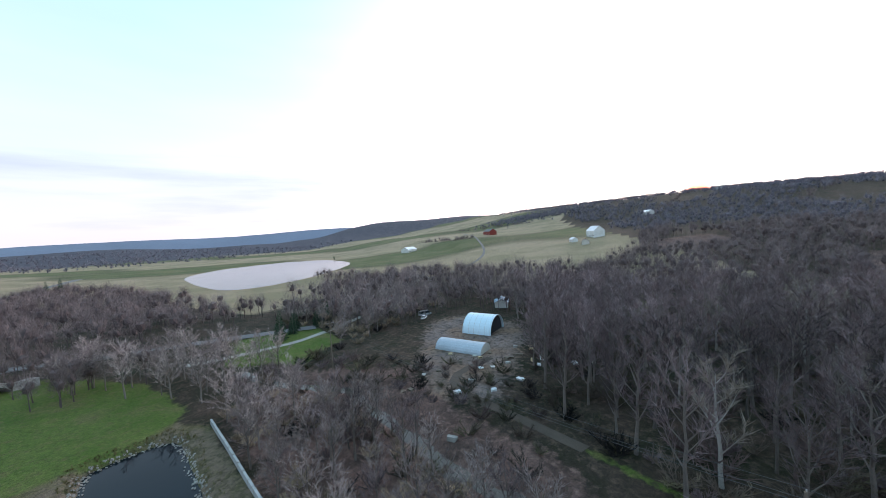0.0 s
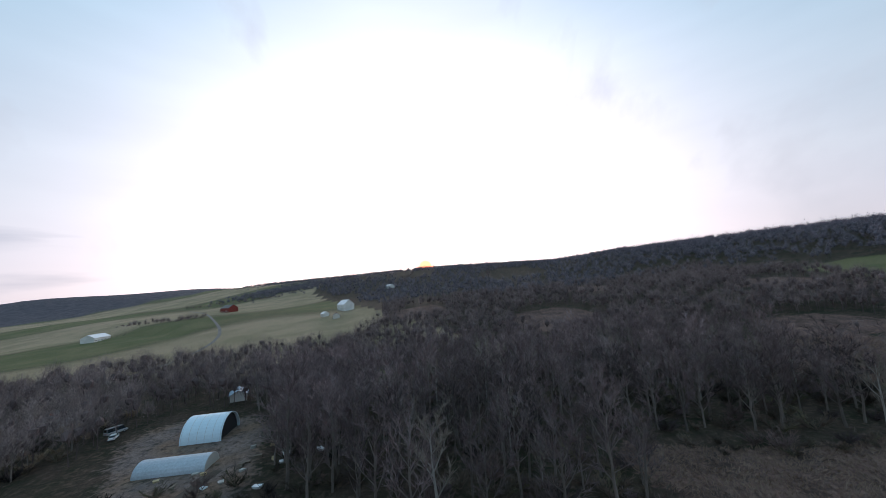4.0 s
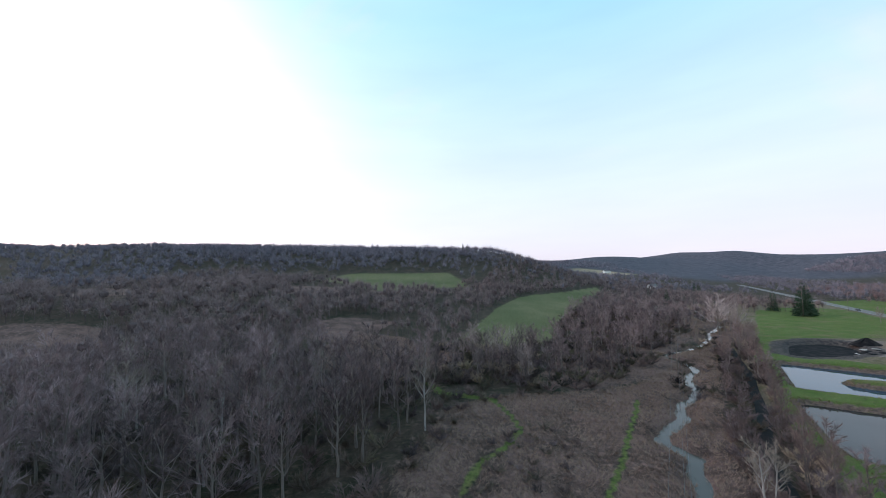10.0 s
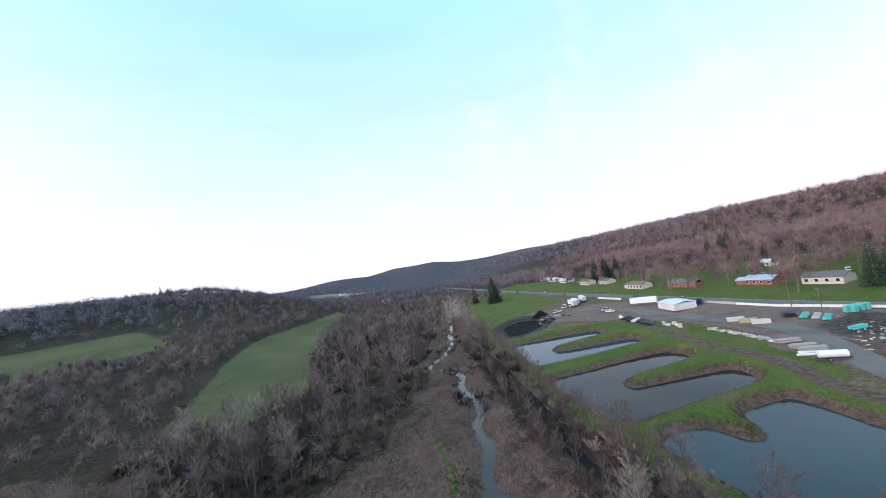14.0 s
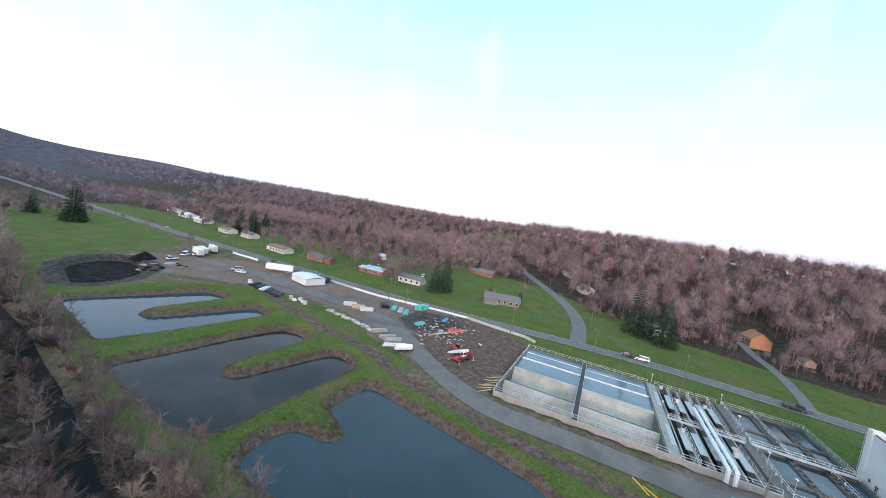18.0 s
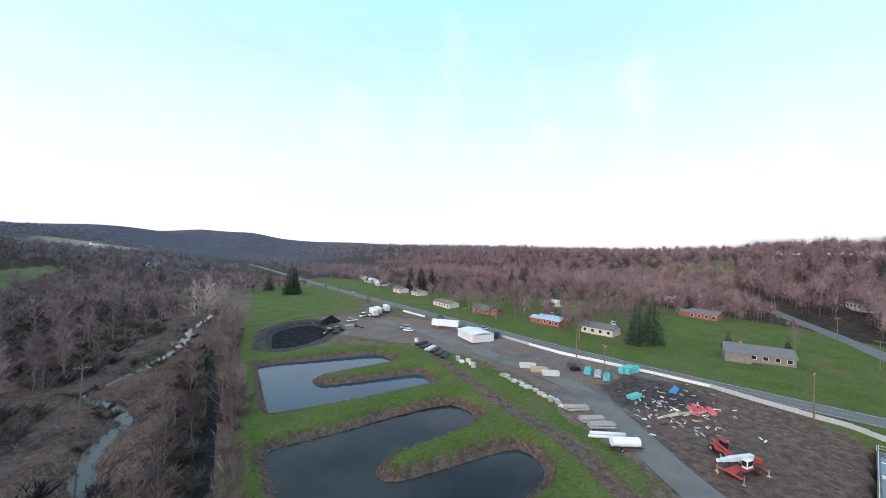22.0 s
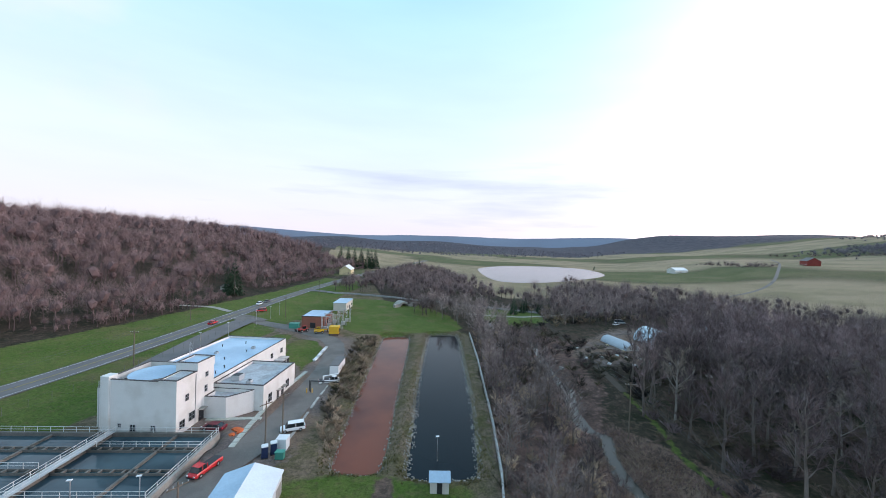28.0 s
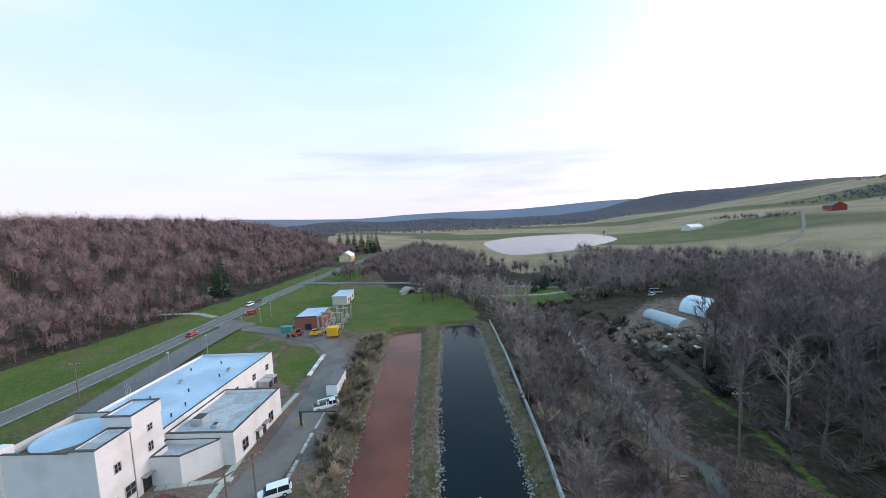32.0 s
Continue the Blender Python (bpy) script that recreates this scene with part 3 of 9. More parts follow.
def land(x, y):
    """Height of the ground at arrays of x and y."""
    x, y = np.asarray(x, float), np.asarray(y, float)
    e = x - road_x(y)
    h = np.interp(e, [-160, -110, -88, -66, -45, -22, -8, 8, 30, 60, 100, 160, 400], [0.4, 0.6, 0.95, 1.8, 2.0, 2.6, 3.8, 4.0, 5.2, 7.2, 9.5, 13, 20])
    onset = np.interp(y, [-400, -170, -110, -60, 20, 100, 300, 700], [30, 33, 56, 60, 150, 185, 203, 224])
    amp = np.interp(y, [-800, -600, -430, -300, -200, -60, 0, 120, 300, 900], [0, 14, 31, 32, 34, 34, 33, 32, 36, 46])
    h = h + amp * sstep((e - onset) / np.interp(y, [-200, 0, 150], [150, 190, 230]))
    p = -0.85 * x + 0.5 * y
    h = h + 28 * sstep((p - 130) / 280) + (72 - 18 * sstep(y / 450)) * sstep((p - 380) / 520)
    tx = np.clip(((x + 170) * -430 + (y - 650) * -250) / (430**2 + 250**2), 0, 1)
    rd = np.hypot(x + 170 + 430 * tx, y - 650 + 250 * tx)
    h = h + (48 - 30 * tx) * np.exp(-((rd / 130) ** 2))
    r = np.hypot(x, y)
    h = h + (52 + 48 * np.exp(-(((np.arctan2(y, x) - 1.42) / 0.24) ** 2))) * sstep((r - 1400) / 1500) * (0.75 + 0.25 * np.sin(np.arctan2(y, x) * 7 + 1) + 0.12 * np.sin(np.arctan2(y, x) * 23))
    h = h + 0.12 * np.sin(x * 0.31 + 1.7 * np.sin(y * 0.13)) * np.cos(y * 0.27) * (np.abs(e) > 9)
    for n, pond in enumerate(PONDS):
        near = (x > -80) & (x < 130) & (y > -170) & (y < 250)
        sd = np.full(x.shape, 99.0)
        sd[near] = poly_sd(x[near], y[near], pond)
        h = np.where(sd < 6, np.minimum(h, np.where(sd < 0, -0.5 + sd * 0.5, -0.5 + sd * 0.75)), h)
        h = np.where(sd < 0, np.maximum(h, -1.8), h)
    u, v = (x - 82.8) * 0.974 - (y - 8.2) * 0.225, (x - 82.8) * 0.225 + (y - 8.2) * 0.974
    h = np.where((u > -43.3) & (u < 0.7) & (v > -75.8) & (v < -0.2), -2.2, h)
    sd = poly_sd(x, y, LAKE)
    h = np.where(sd < 160, np.minimum(h, np.where(sd < 4, 0.0, np.maximum(sd - 4, 0) * 0.06)), h)
    for line, w in ((CREEK, 1.4), (CANAL, 1.2)):
        d = line_d(x, y, line) + (w > 1.25) * (0.5 * np.sin(x * 0.55 + 1.3) * np.cos(y * 0.43) + 0.3 * np.sin(x * 1.1 - y * 0.9))
        h = np.where(d < w + (4 if w > 1.25 else 1.7), np.minimum(h, -0.75 + np.maximum(d - w, -1.0) * (0.42 if w > 1.25 else 1.0)), h)
    return h


def rank(seq, v):
    lo, hi = 0, len(seq)
    while lo < hi:
        mid = (lo + hi) // 2
        if v < seq[mid]:
            hi = mid
        else:
            lo = mid + 1
    return lo


def land_at(x, y):
    """Height of the ground sheet at one place."""
    i = min(max(rank(GXL, x) - 1, 0), nx - 2)
    j = min(max(rank(GYL, y) - 1, 0), ny - 2)
    u, v = (x - GXL[i]) / (GXL[i + 1] - GXL[i]), (y - GYL[j]) / (GYL[j + 1] - GYL[j])
    a, b = GZL[j][i] * (1 - u) + GZL[j][i + 1] * u, GZL[j + 1][i] * (1 - u) + GZL[j + 1][i + 1] * u
    return a * (1 - v) + b * v


def ground_z(xs, ys):
    """Heights of the ground sheet at arrays of places."""
    i = np.clip(np.searchsorted(gx, xs) - 1, 0, nx - 2)
    j = np.clip(np.searchsorted(gy, ys) - 1, 0, ny - 2)
    u, v = (xs - gx[i]) / (gx[i + 1] - gx[i]), (ys - gy[j]) / (gy[j + 1] - gy[j])
    z = GZ.reshape(ny, nx)
    return (z[j, i] * (1 - u) + z[j, i + 1] * u) * (1 - v) + (z[j + 1, i] * (1 - u) + z[j + 1, i + 1] * u) * v


def axis(lo, hi, step, far, grow=1.07):
    a = list(np.arange(lo, hi + step / 2, step))
    s, v, up = step, hi, []
    while v < far:
        s *= grow
        v += s
        up.append(v)
    s, v, dn = step, lo, []
    while v > -far:
        s *= grow
        v -= s
        dn.append(v)
    return np.array(dn[::-1] + a + up)


gx, gy = axis(-110, 135, 1.4, 4700), axis(-200, 225, 1.5, 4700)
GX, GY = np.meshgrid(gx, gy)
GZ = land(GX.ravel(), GY.ravel())
gxf, gyf = GX.ravel(), GY.ravel()
nx, ny = len(gx), len(gy)
GXL, GYL, GZL = gx.tolist(), gy.tolist(), GZ.reshape(ny, nx).tolist()
me = bpy.data.meshes.new("ground")
idx = np.arange(nx * ny).reshape(ny, nx)
quads = np.stack([idx[:-1, :-1], idx[:-1, 1:], idx[1:, 1:], idx[1:, :-1]], -1).reshape(-1, 4)
me.from_pydata(np.stack([gxf, gyf, GZ], -1).tolist(), [], quads.tolist())
wob = 2.2 * np.sin(gxf * 0.21 + 2 * np.sin(gyf * 0.17)) * np.sin(gyf * 0.23 + 1.3 * np.sin(gxf * 0.11))


def cover(sd, soft=2.0):
    return np.clip(0.5 - (sd + wob * 0.5) / (2 * soft), 0, 1)


eg = gxf - road_x(gyf)
grass = np.max([cover(poly_sd(gxf, gyf, g)) for g in (GRASS_N, GRASS_S, GRASS_P, GRASS_W, GRASS_Y)], axis=0)
verge = (gyf > -330) & (gyf < 430)
grass = np.maximum(grass, verge * cover(np.abs(eg + np.where(gyf < -10, 17, 11)) - np.where(gyf < -10, 13, 7), 1.5) * (gyf < 60))
grass = np.maximum(grass, verge * cover(np.abs(eg - 10) - 8, 1.5))
lawn_w = np.interp(gyf, [-330, -250, -150, -60, 0, 60, 150, 300, 430], [14, 17, 29, 48, 110, 130, 95, 60, 38])
grass = np.maximum(grass, verge * cover(np.abs(eg - lawn_w / 2) - lawn_w / 2, 2.5))
grass = np.maximum(grass, cover(np.abs(eg - 250) - 45, 6) * (gyf > 20) * (gyf < 90) * 0.9)
for line, w in ((PATH_A, 0.85), (PATH_B, 0.7), ([(-73, 79), (-90.1, 82), (-100, 95.2)], 1.6)):
    grass = np.maximum(grass, np.clip(1.4 - np.abs(line_d(gxf, gyf, line)) / w * 0.9, 0, 0.66))
pasture = cover(poly_sd(gxf, gyf, PASTURE), 3)
BANK = [(-17, -7), (-28.4, -33.8), (-48, -95), (-57.4, -130), (-54, -138), (-30, -137), (-17, -134), (2, -44)]
site = cover(-eg - 125, 4) * cover(eg - 2, 2) * (gyf > -300) * (gyf < 430) * np.where(gyf < 0, gxf > -28, gxf > -24 + gyf * 0.26)
site = np.maximum(site, cover(poly_sd(gxf, gyf, BANK), 1.0))
lawns = np.max([cover(poly_sd(gxf, gyf, g), 1.0) for g in PLOTS], axis=0)
reed = np.max([cover(poly_sd(gxf, gyf, q), 4) for q in (REEDS, REED_W, REED_V, REED_S, REED_N)], axis=0) * (1 - grass)
ROUGH_W = [(-20, -8), (-30, -36), (-48, -95), (-60, -130), (-84, -140), (-100, -110), (-86, -88), (-76, -60), (-60, -45), (-42, -30)]
reed = np.maximum(reed, 0.8 * cover(poly_sd(gxf, gyf, ROUGH_W), 3) * (1 - grass))
gapn = np.sin(gxf * 0.03) * np.cos(gyf * 0.034 + 1)
reed = np.maximum(reed, sstep((gapn - 0.45) / 0.2) * (gxf < -150) * (gxf > -420) * (gyf > -110) * (gyf < 330))
bank = np.min([poly_sd(gxf, gyf, p) for p in (POND_A, POND_B, POND_C)], axis=0)
gravel = np.maximum(cover(poly_sd(gxf, gyf, YARD), 2), cover(poly_sd(gxf, gyf, HANGAR_YARD), 4) * 0.62)
gravel = np.maximum(gravel, np.clip(1.5 - line_d(gxf, gyf, LANE[11:]) / 8, 0, 1) * (1 - grass * 0.5) * (gyf > -150))
gravel = np.maximum(gravel, np.clip(1.5 - line_d(gxf, gyf, [(19.7, -64.6), (29.1, -69.7), (23.6, -88.9), (16.5, -106.1)]) / 9, 0, 1)) * (1 - lawns)
grass = np.maximum(grass, lawns)
dirt = np.clip(1.4 - np.abs(bank - 0.6) / 1.3, 0, 1.0)
dirt = np.maximum(dirt, cover(poly_sd(gxf, gyf, [(79.6, 48.1), (91.7, 53.1), (99.3, 37.4), (95.1, 19.7), (85.7, 8.5), (50.4, 16.3), (42.4, 27.3), (54, 36.4), (67.8, 47.8)]), 4) * 1.25)
dirt = np.maximum(dirt, np.clip(1.2 - line_d(gxf, gyf, [(81.4, 120.1), (70.7, 100.7), (57, 76.6), (50.9, 61.1), (45.7, 51.6), (37.1, 42.1), (24.8, 14.9), (15.8, -9.6), (19, -21.5)]) / 2.6, 0, 1))
dirt = np.maximum(dirt, np.clip(1.5 - line_d(gxf, gyf, [(-7.6, -36.8), (-4.7, -26.3), (-3.8, -15.7), (-1.2, -9.7), (3.1, -2.2)]) / 1.6, 0, 1))
dirt = np.maximum(dirt, np.clip(1.5 - line_d(gxf, gyf, [(-6.6, -31.7), (-14.7, -29), (-20.6, -24.5)]) / 1.6, 0, 1))
dirt = np.maximum(dirt, np.clip(1.5 - line_d(gxf, gyf, [(10.5, -19.6), (8, -14.1), (3.6, -10.3), (-0.7, -11.5), (-3.9, -17)]) / 1.6, 0, 1))
dirt = np.maximum(dirt, cover(poly_sd(gxf, gyf, [(-10.3, -24.5), (-20.3, -21.7), (-15.6, -9.9), (-6, -14.5)]), 1.5))
pp = -0.85 * gxf + 0.5 * gyf
farm = sstep((pp - np.where(gyf < -50, 95, 150)) / 50) * (gxf < -150) * (gyf < -60 + 0.4 * (gxf + 400)) + sstep((-gyf - 330) / 60) * (gxf < 20) + sstep((-gyf - 215) / 30) * (gxf < -125)
farm = np.clip(farm, 0, 1)
tone = np.clip(0.72 + 0.6 * np.sin(gxf * 0.012 + gyf * 0.006) + 0.3 * np.sin(gyf * 0.02), 0, 1)
hillf = np.max([cover(poly_sd(gxf, gyf, f), 8) for f in (FIELD_A,)], axis=0)
far_field = cover(np.hypot(gxf - 120, (gyf - 1180) * 0.5) - 90, 20) + cover(np.hypot(gxf + 40, (gyf - 1080) * 0.6) - 60, 20)
for nm, a, b_, c in (("cover_a", grass, reed, gravel), ("cover_b", dirt, farm * tone, np.clip(farm * (1 - tone) + hillf + pasture, 0, 1)), ("cover_c", far_field, np.maximum(cover(poly_sd(gxf, gyf, BASIN) - 7, 2), cover(poly_sd(gxf, gyf, [(84.6, 57.3), (96.8, 52.8), (97.6, 37.5), (87.3, 33.9), (76.2, 42.4), (74.1, 51.3)]), 4) * 1.1), site)):
    at = me.color_attributes.new(nm, "FLOAT_COLOR", "POINT")
    at.data.foreach_set("color", np.stack([a, b_, c, np.ones_like(a)], -1).astype(np.float32).ravel())
# mask by distance for a wooded tone with haze painted in
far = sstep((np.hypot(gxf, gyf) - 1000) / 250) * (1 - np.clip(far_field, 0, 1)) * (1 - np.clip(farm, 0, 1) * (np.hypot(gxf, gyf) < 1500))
at = me.color_attributes.new("cover_haze", "FLOAT_COLOR", "POINT")
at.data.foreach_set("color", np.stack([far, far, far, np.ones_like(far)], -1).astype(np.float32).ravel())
for p in me.polygons:
    p.use_smooth = True

gm = bpy.data.materials.new("valley_ground")
gm.use_nodes = True
gn, gl = gm.node_tree.nodes, gm.node_tree.links
gb = gn["Principled BSDF"]
gb.inputs["Roughness"].default_value, gb.inputs["Specular IOR Level"].default_value = 0.95, 0.15
gtc = gn.new("ShaderNodeTexCoord")


def gnoise(scale, detail=5, rough=0.55):
    z = gn.new("ShaderNodeTexNoise")
    z.inputs["Scale"].default_value, z.inputs["Detail"].default_value, z.inputs["Roughness"].default_value = scale, detail, rough
    gl.new(gtc.outputs["Object"], z.inputs["Vector"])
    return z


def gmix(fac, a, b):
    z = gn.new("ShaderNodeMix")
    z.data_type = "RGBA"
    for s, v in (("Factor", fac), ("A", a), ("B", b)):
        if isinstance(v, tuple):
            z.inputs[s].default_value = (*v, 1)
        else:
            gl.new(v, z.inputs[s])
    return z.outputs["Result"]


def gedge(weight, wobble):
    """Breaks up the edge of a cover with noise."""
    a = gn.new("ShaderNodeMath")
    a.operation = "ADD"
    gl.new(weight, a.inputs[0])
    gl.new(wobble, a.inputs[1])
    r = gn.new("ShaderNodeMapRange")
    r.inputs["From Min"].default_value, r.inputs["From Max"].default_value = 0.85, 1.15
    gl.new(a.outputs[0], r.inputs["Value"])
    return r.outputs["Result"]


n_big, n_mid, n_small, n_fine = gnoise(0.02), gnoise(0.12), gnoise(0.7), gnoise(5.0, 8, 0.65)


def contrast(sock, lo, hi):
    r = gn.new("ShaderNodeMapRange")
    r.inputs["From Min"].default_value, r.inputs["From Max"].default_value = lo, hi
    gl.new(sock, r.inputs["Value"])
    return r.outputs["Result"]


litter = gmix(contrast(n_mid.outputs["Fac"], 0.38, 0.62), (0.06, 0.045, 0.032), (0.026, 0.029, 0.015))
litter = gmix(contrast(n_small.outputs["Fac"], 0.5, 0.75), litter, (0.11, 0.082, 0.06))
green = gmix(contrast(n_mid.outputs["Fac"], 0.35, 0.65), (0.068, 0.12, 0.02), (0.102, 0.142, 0.033))
green = gmix(contrast(n_small.outputs["Fac"], 0.5, 0.78), green, (0.13, 0.125, 0.05))
green = gmix(contrast(gnoise(0.06, 6, 0.6).outputs["Fac"], 0.53, 0.74), green, (0.15, 0.124, 0.06))
reedc = gmix(contrast(n_mid.outputs["Fac"], 0.38, 0.62), (0.155, 0.102, 0.08), (0.072, 0.05, 0.04))
reedc = gmix(contrast(n_small.outputs["Fac"], 0.5, 0.75), reedc, (0.22, 0.15, 0.116))
gravc0 = gmix(contrast(n_mid.outputs["Fac"], 0.35, 0.65), (0.23, 0.19, 0.16), (0.14, 0.122, 0.108))
gravc = gmix(contrast(gnoise(0.07, 6).outputs["Fac"], 0.42, 0.6), gravc0, (0.2, 0.145, 0.1))
dirtc = gmix(contrast(n_small.outputs["Fac"], 0.35, 0.65), (0.18, 0.128, 0.094), (0.09, 0.067, 0.051))
tanf = gmix(contrast(n_big.outputs["Fac"], 0.4, 0.6), (0.31, 0.255, 0.155), (0.22, 0.195, 0.11))
grnf = gmix(contrast(n_big.outputs["Fac"], 0.4, 0.6), (0.088, 0.108, 0.042), (0.13, 0.135, 0.06))
cols = {}
for nm in ("cover_a", "cover_b", "cover_c", "cover_haze"):
    at, sp = gn.new("ShaderNodeAttribute"), gn.new("ShaderNodeSeparateColor")
    at.attribute_name = nm
    gl.new(at.outputs["Color"], sp.inputs["Color"])
    cols[nm] = sp
wobn = n_small.outputs["Fac"]
col = litter
rough = gmix(contrast(n_small.outputs["Fac"], 0.38, 0.62), (0.115, 0.1, 0.056), (0.2, 0.155, 0.105))
rough = gmix(contrast(n_mid.outputs["Fac"], 0.45, 0.65), rough, (0.1, 0.098, 0.04))
for nm, ch, c in (("cover_c", "Blue", rough), ("cover_b", "Green", tanf), ("cover_b", "Blue", grnf), ("cover_c", "Red", tanf), ("cover_a", "Green", reedc), ("cover_a", "Red", green), ("cover_a", "Blue", gravc),
                  ("cover_b", "Red", dirtc), ):
    col = gmix(gedge(cols[nm].outputs[ch], wobn), col, c)
# distant ground takes a blue-grey that includes the haze
col = gmix(cols["cover_haze"].outputs["Red"], col, gmix(contrast(gnoise(0.05, 9, 0.7).outputs["Fac"], 0.4, 0.6), (0.04, 0.045, 0.055), (0.09, 0.09, 0.1)))
col = gmix(gedge(cols["cover_c"].outputs["Green"], wobn), col, gmix(contrast(n_small.outputs["Fac"], 0.4, 0.6), (0.045, 0.04, 0.036), (0.1, 0.085, 0.07)))
fm = gn.new("ShaderNodeMix")
fm.data_type, fm.blend_type = "RGBA", "MULTIPLY"
fm.inputs["Factor"].default_value = 1.0
fr = gn.new("ShaderNodeMapRange")
fr.inputs["From Min"].default_value, fr.inputs["From Max"].default_value = 0.3, 0.7
fr.inputs["To Min"].default_value, fr.inputs["To Max"].default_value = 0.58, 1.42
gl.new(n_fine.outputs["Fac"], fr.inputs["Value"])
gl.new(col, fm.inputs["A"])
gl.new(fr.outputs["Result"], fm.inputs["B"])
n_two = gnoise(1.7, 3)
fm2 = gn.new("ShaderNodeMix")
fm2.data_type, fm2.blend_type = "RGBA", "MULTIPLY"
fm2.inputs["Factor"].default_value = 1.0
gl.new(fm.outputs["Result"], fm2.inputs["A"])
gl.new(gmix(contrast(n_two.outputs["Fac"], 0.35, 0.65), (0.82, 0.77, 0.85), (1.24, 1.14, 1.18)), fm2.inputs["B"])
gl.new(fm2.outputs["Result"], gb.inputs["Base Color"])
gbp = gn.new("ShaderNodeBump")
gbp.inputs["Strength"].default_value, gbp.inputs["Distance"].default_value = 0.9, 0.35
gl.new(n_fine.outputs["Fac"], gbp.inputs["Height"])
gl.new(gbp.outputs["Normal"], gb.inputs["Normal"])
me.materials.append(gm)
tagged(new("ground", me), "valley floor of grass, dry reeds, leaf litter and gravel, far parts tinted for haze", "ground", kind="structure")


def water(name, outline, z, mat, label):
    bm = bmesh.new()
    bm.faces.new([bm.verts.new((x, y, z)) for x, y in outline])
    bmesh.ops.triangulate(bm, faces=bm.faces)
    bmesh.ops.recalc_face_normals(bm, faces=bm.faces)
    for f in bm.faces:
        if f.normal.z < 0:
            f.normal_flip()
    return tagged(part(name, bm, mat), label, "water", kind="structure")


water("pond_1", POND_A, -0.5, W_NORTH, "still pond reflecting the sky, with an earth spit")
water("pond_2", POND_B, -0.5, W_SCUM, "dark still pond with scummy patches and a grassy spit")
water("pond_3", POND_C, -0.5, W_GREEN, "green-blue still pond with a grass point")
water("pond_4", BASIN, -0.42, M_SLUDGE, "drained settling basin full of black sludge")
water("pond_5", POND_RED, -0.5, W_RED, "long rust-red settling pond")
water("pond_6", POND_DARK, -0.5, W_DARK, "long dark settling pond with stone edges")
water("lake_1", LAKE, 0.12, W_LAKE, "distant pale lake between fields")


def ribbon(name, pts, width, lift, mat, label, kind="structure", category="road", zfix=None, step=4.0, crown=0.0):
    """A strip laid over the ground along a line."""
    line = [Vector((*p, 0)) for p in pts]
    fine = []
    for i in range(len(line) - 1):
        p0, p1, p2, p3 = line[max(i - 1, 0)], line[i], line[i + 1], line[min(i + 2, len(line) - 1)]
        k = max(2, int((p2 - p1).length / step))
        for j in range(k):
            t = j / k
            fine.append(0.5 * ((2 * p1) + (p2 - p0) * t + (2 * p0 - 5 * p1 + 4 * p2 - p3) * t * t + (3 * p1 - p0 - 3 * p2 + p3) * t**3))
    fine.append(line[-1])
    vs, fs = [], []
    cross = (-0.5, -0.25, 0.0, 0.25, 0.5)
    for i, p in enumerate(fine):
        d = (fine[min(i + 1, len(fine) - 1)] - fine[max(i - 1, 0)]).normalized()
        for c in cross:
            x, y = p.x - d.y * c * width, p.y + d.x * c * width
            vs.append((x, y, 0))
    arr = np.array(vs)
    zz = np.full(len(arr), zfix) if zfix is not None else land(arr[:, 0], arr[:, 1]) + lift
    if zfix is None:
        zz = np.maximum(zz.reshape(-1, 5), zz.reshape(-1, 5).max(1, keepdims=True) - 0.25).ravel()
    vs = [(v[0], v[1], z) for v, z in zip(vs, zz)]
    for i in range(len(fine) - 1):
        for c in range(4):
            a = i * 5 + c
            fs.append((a, a + 1, a + 6, a + 5))
    ob = pydata(name, vs, fs, mat)
    return tagged(ob, label, category, kind=kind), fine


water_line, _ = ribbon("creek", CREEK, 6.0, 0, W_CREEK, "shallow winding brown creek", category="water", zfix=-0.74)
ribbon("canal", CANAL, 2.6, 0, material("black_wet_mud", (0.01, 0.0095, 0.009), 0.9, vary=0.3, scale=1.5), "straight black wet ditch between brushy banks", category="ditch", zfix=-0.5)
road, road_line = ribbon("road_main", [(float(road_x(y)), y) for y in range(-700, 900, 30)], 8.4, 0.12, M_ASPHALT, "two-lane asphalt country road")
SIDE = [(97, -11), (108, -13), (136, -17), (166, -15), (196, -9), (230, 0), (259, 10), (290, 24)]
ribbon("road_side", SIDE, 6.5, 0.14, M_ASPHALT, "asphalt side road climbing between houses")
ribbon("lane", LANE, 7.0, 0.1, M_LANE, "patched asphalt service lane through the plant")
ribbon("road_bridge", [(25.5, -253), (10.2, -250.4), (-9.7, -246), (-45.4, -226.6), (-81.5, -202.4), (-119.6, -174)], 6.5, 0.35, M_ASPHALT, "asphalt road over the culvert")
ribbon("driveway", [(78, -77), (96, -84), (112, -89), (131, -92), (150, -95)], 3.8, 0.12, M_ASPHALT, "dark asphalt drive across a lawn")
ribbon("driveway_pale", [(54.1, -177.4), (66.6, -187.3), (80.4, -188.2)], 3.0, 0.1, M_CONC, "pale concrete drive")
ribbon("entrance", [(37, -156), (43.1, -161.4), (52.9, -168.4)], 10, 0.16, M_LANE, "wide asphalt entrance to the plant")
ribbon("car_park", [(41.7, -159.3), (47.3, -137.7), (51.4, -113.7), (54.2, -92.5)], 9, 0.13, M_ASPHALT, "asphalt car park along the plant building")
# ---- water works: the white building ----
RZ = -13.0
plant = thing("plant_building", 32.0, -55.5, 1.7, -18.0, "white painted concrete waterworks building with flat pale blue roofs", "building")


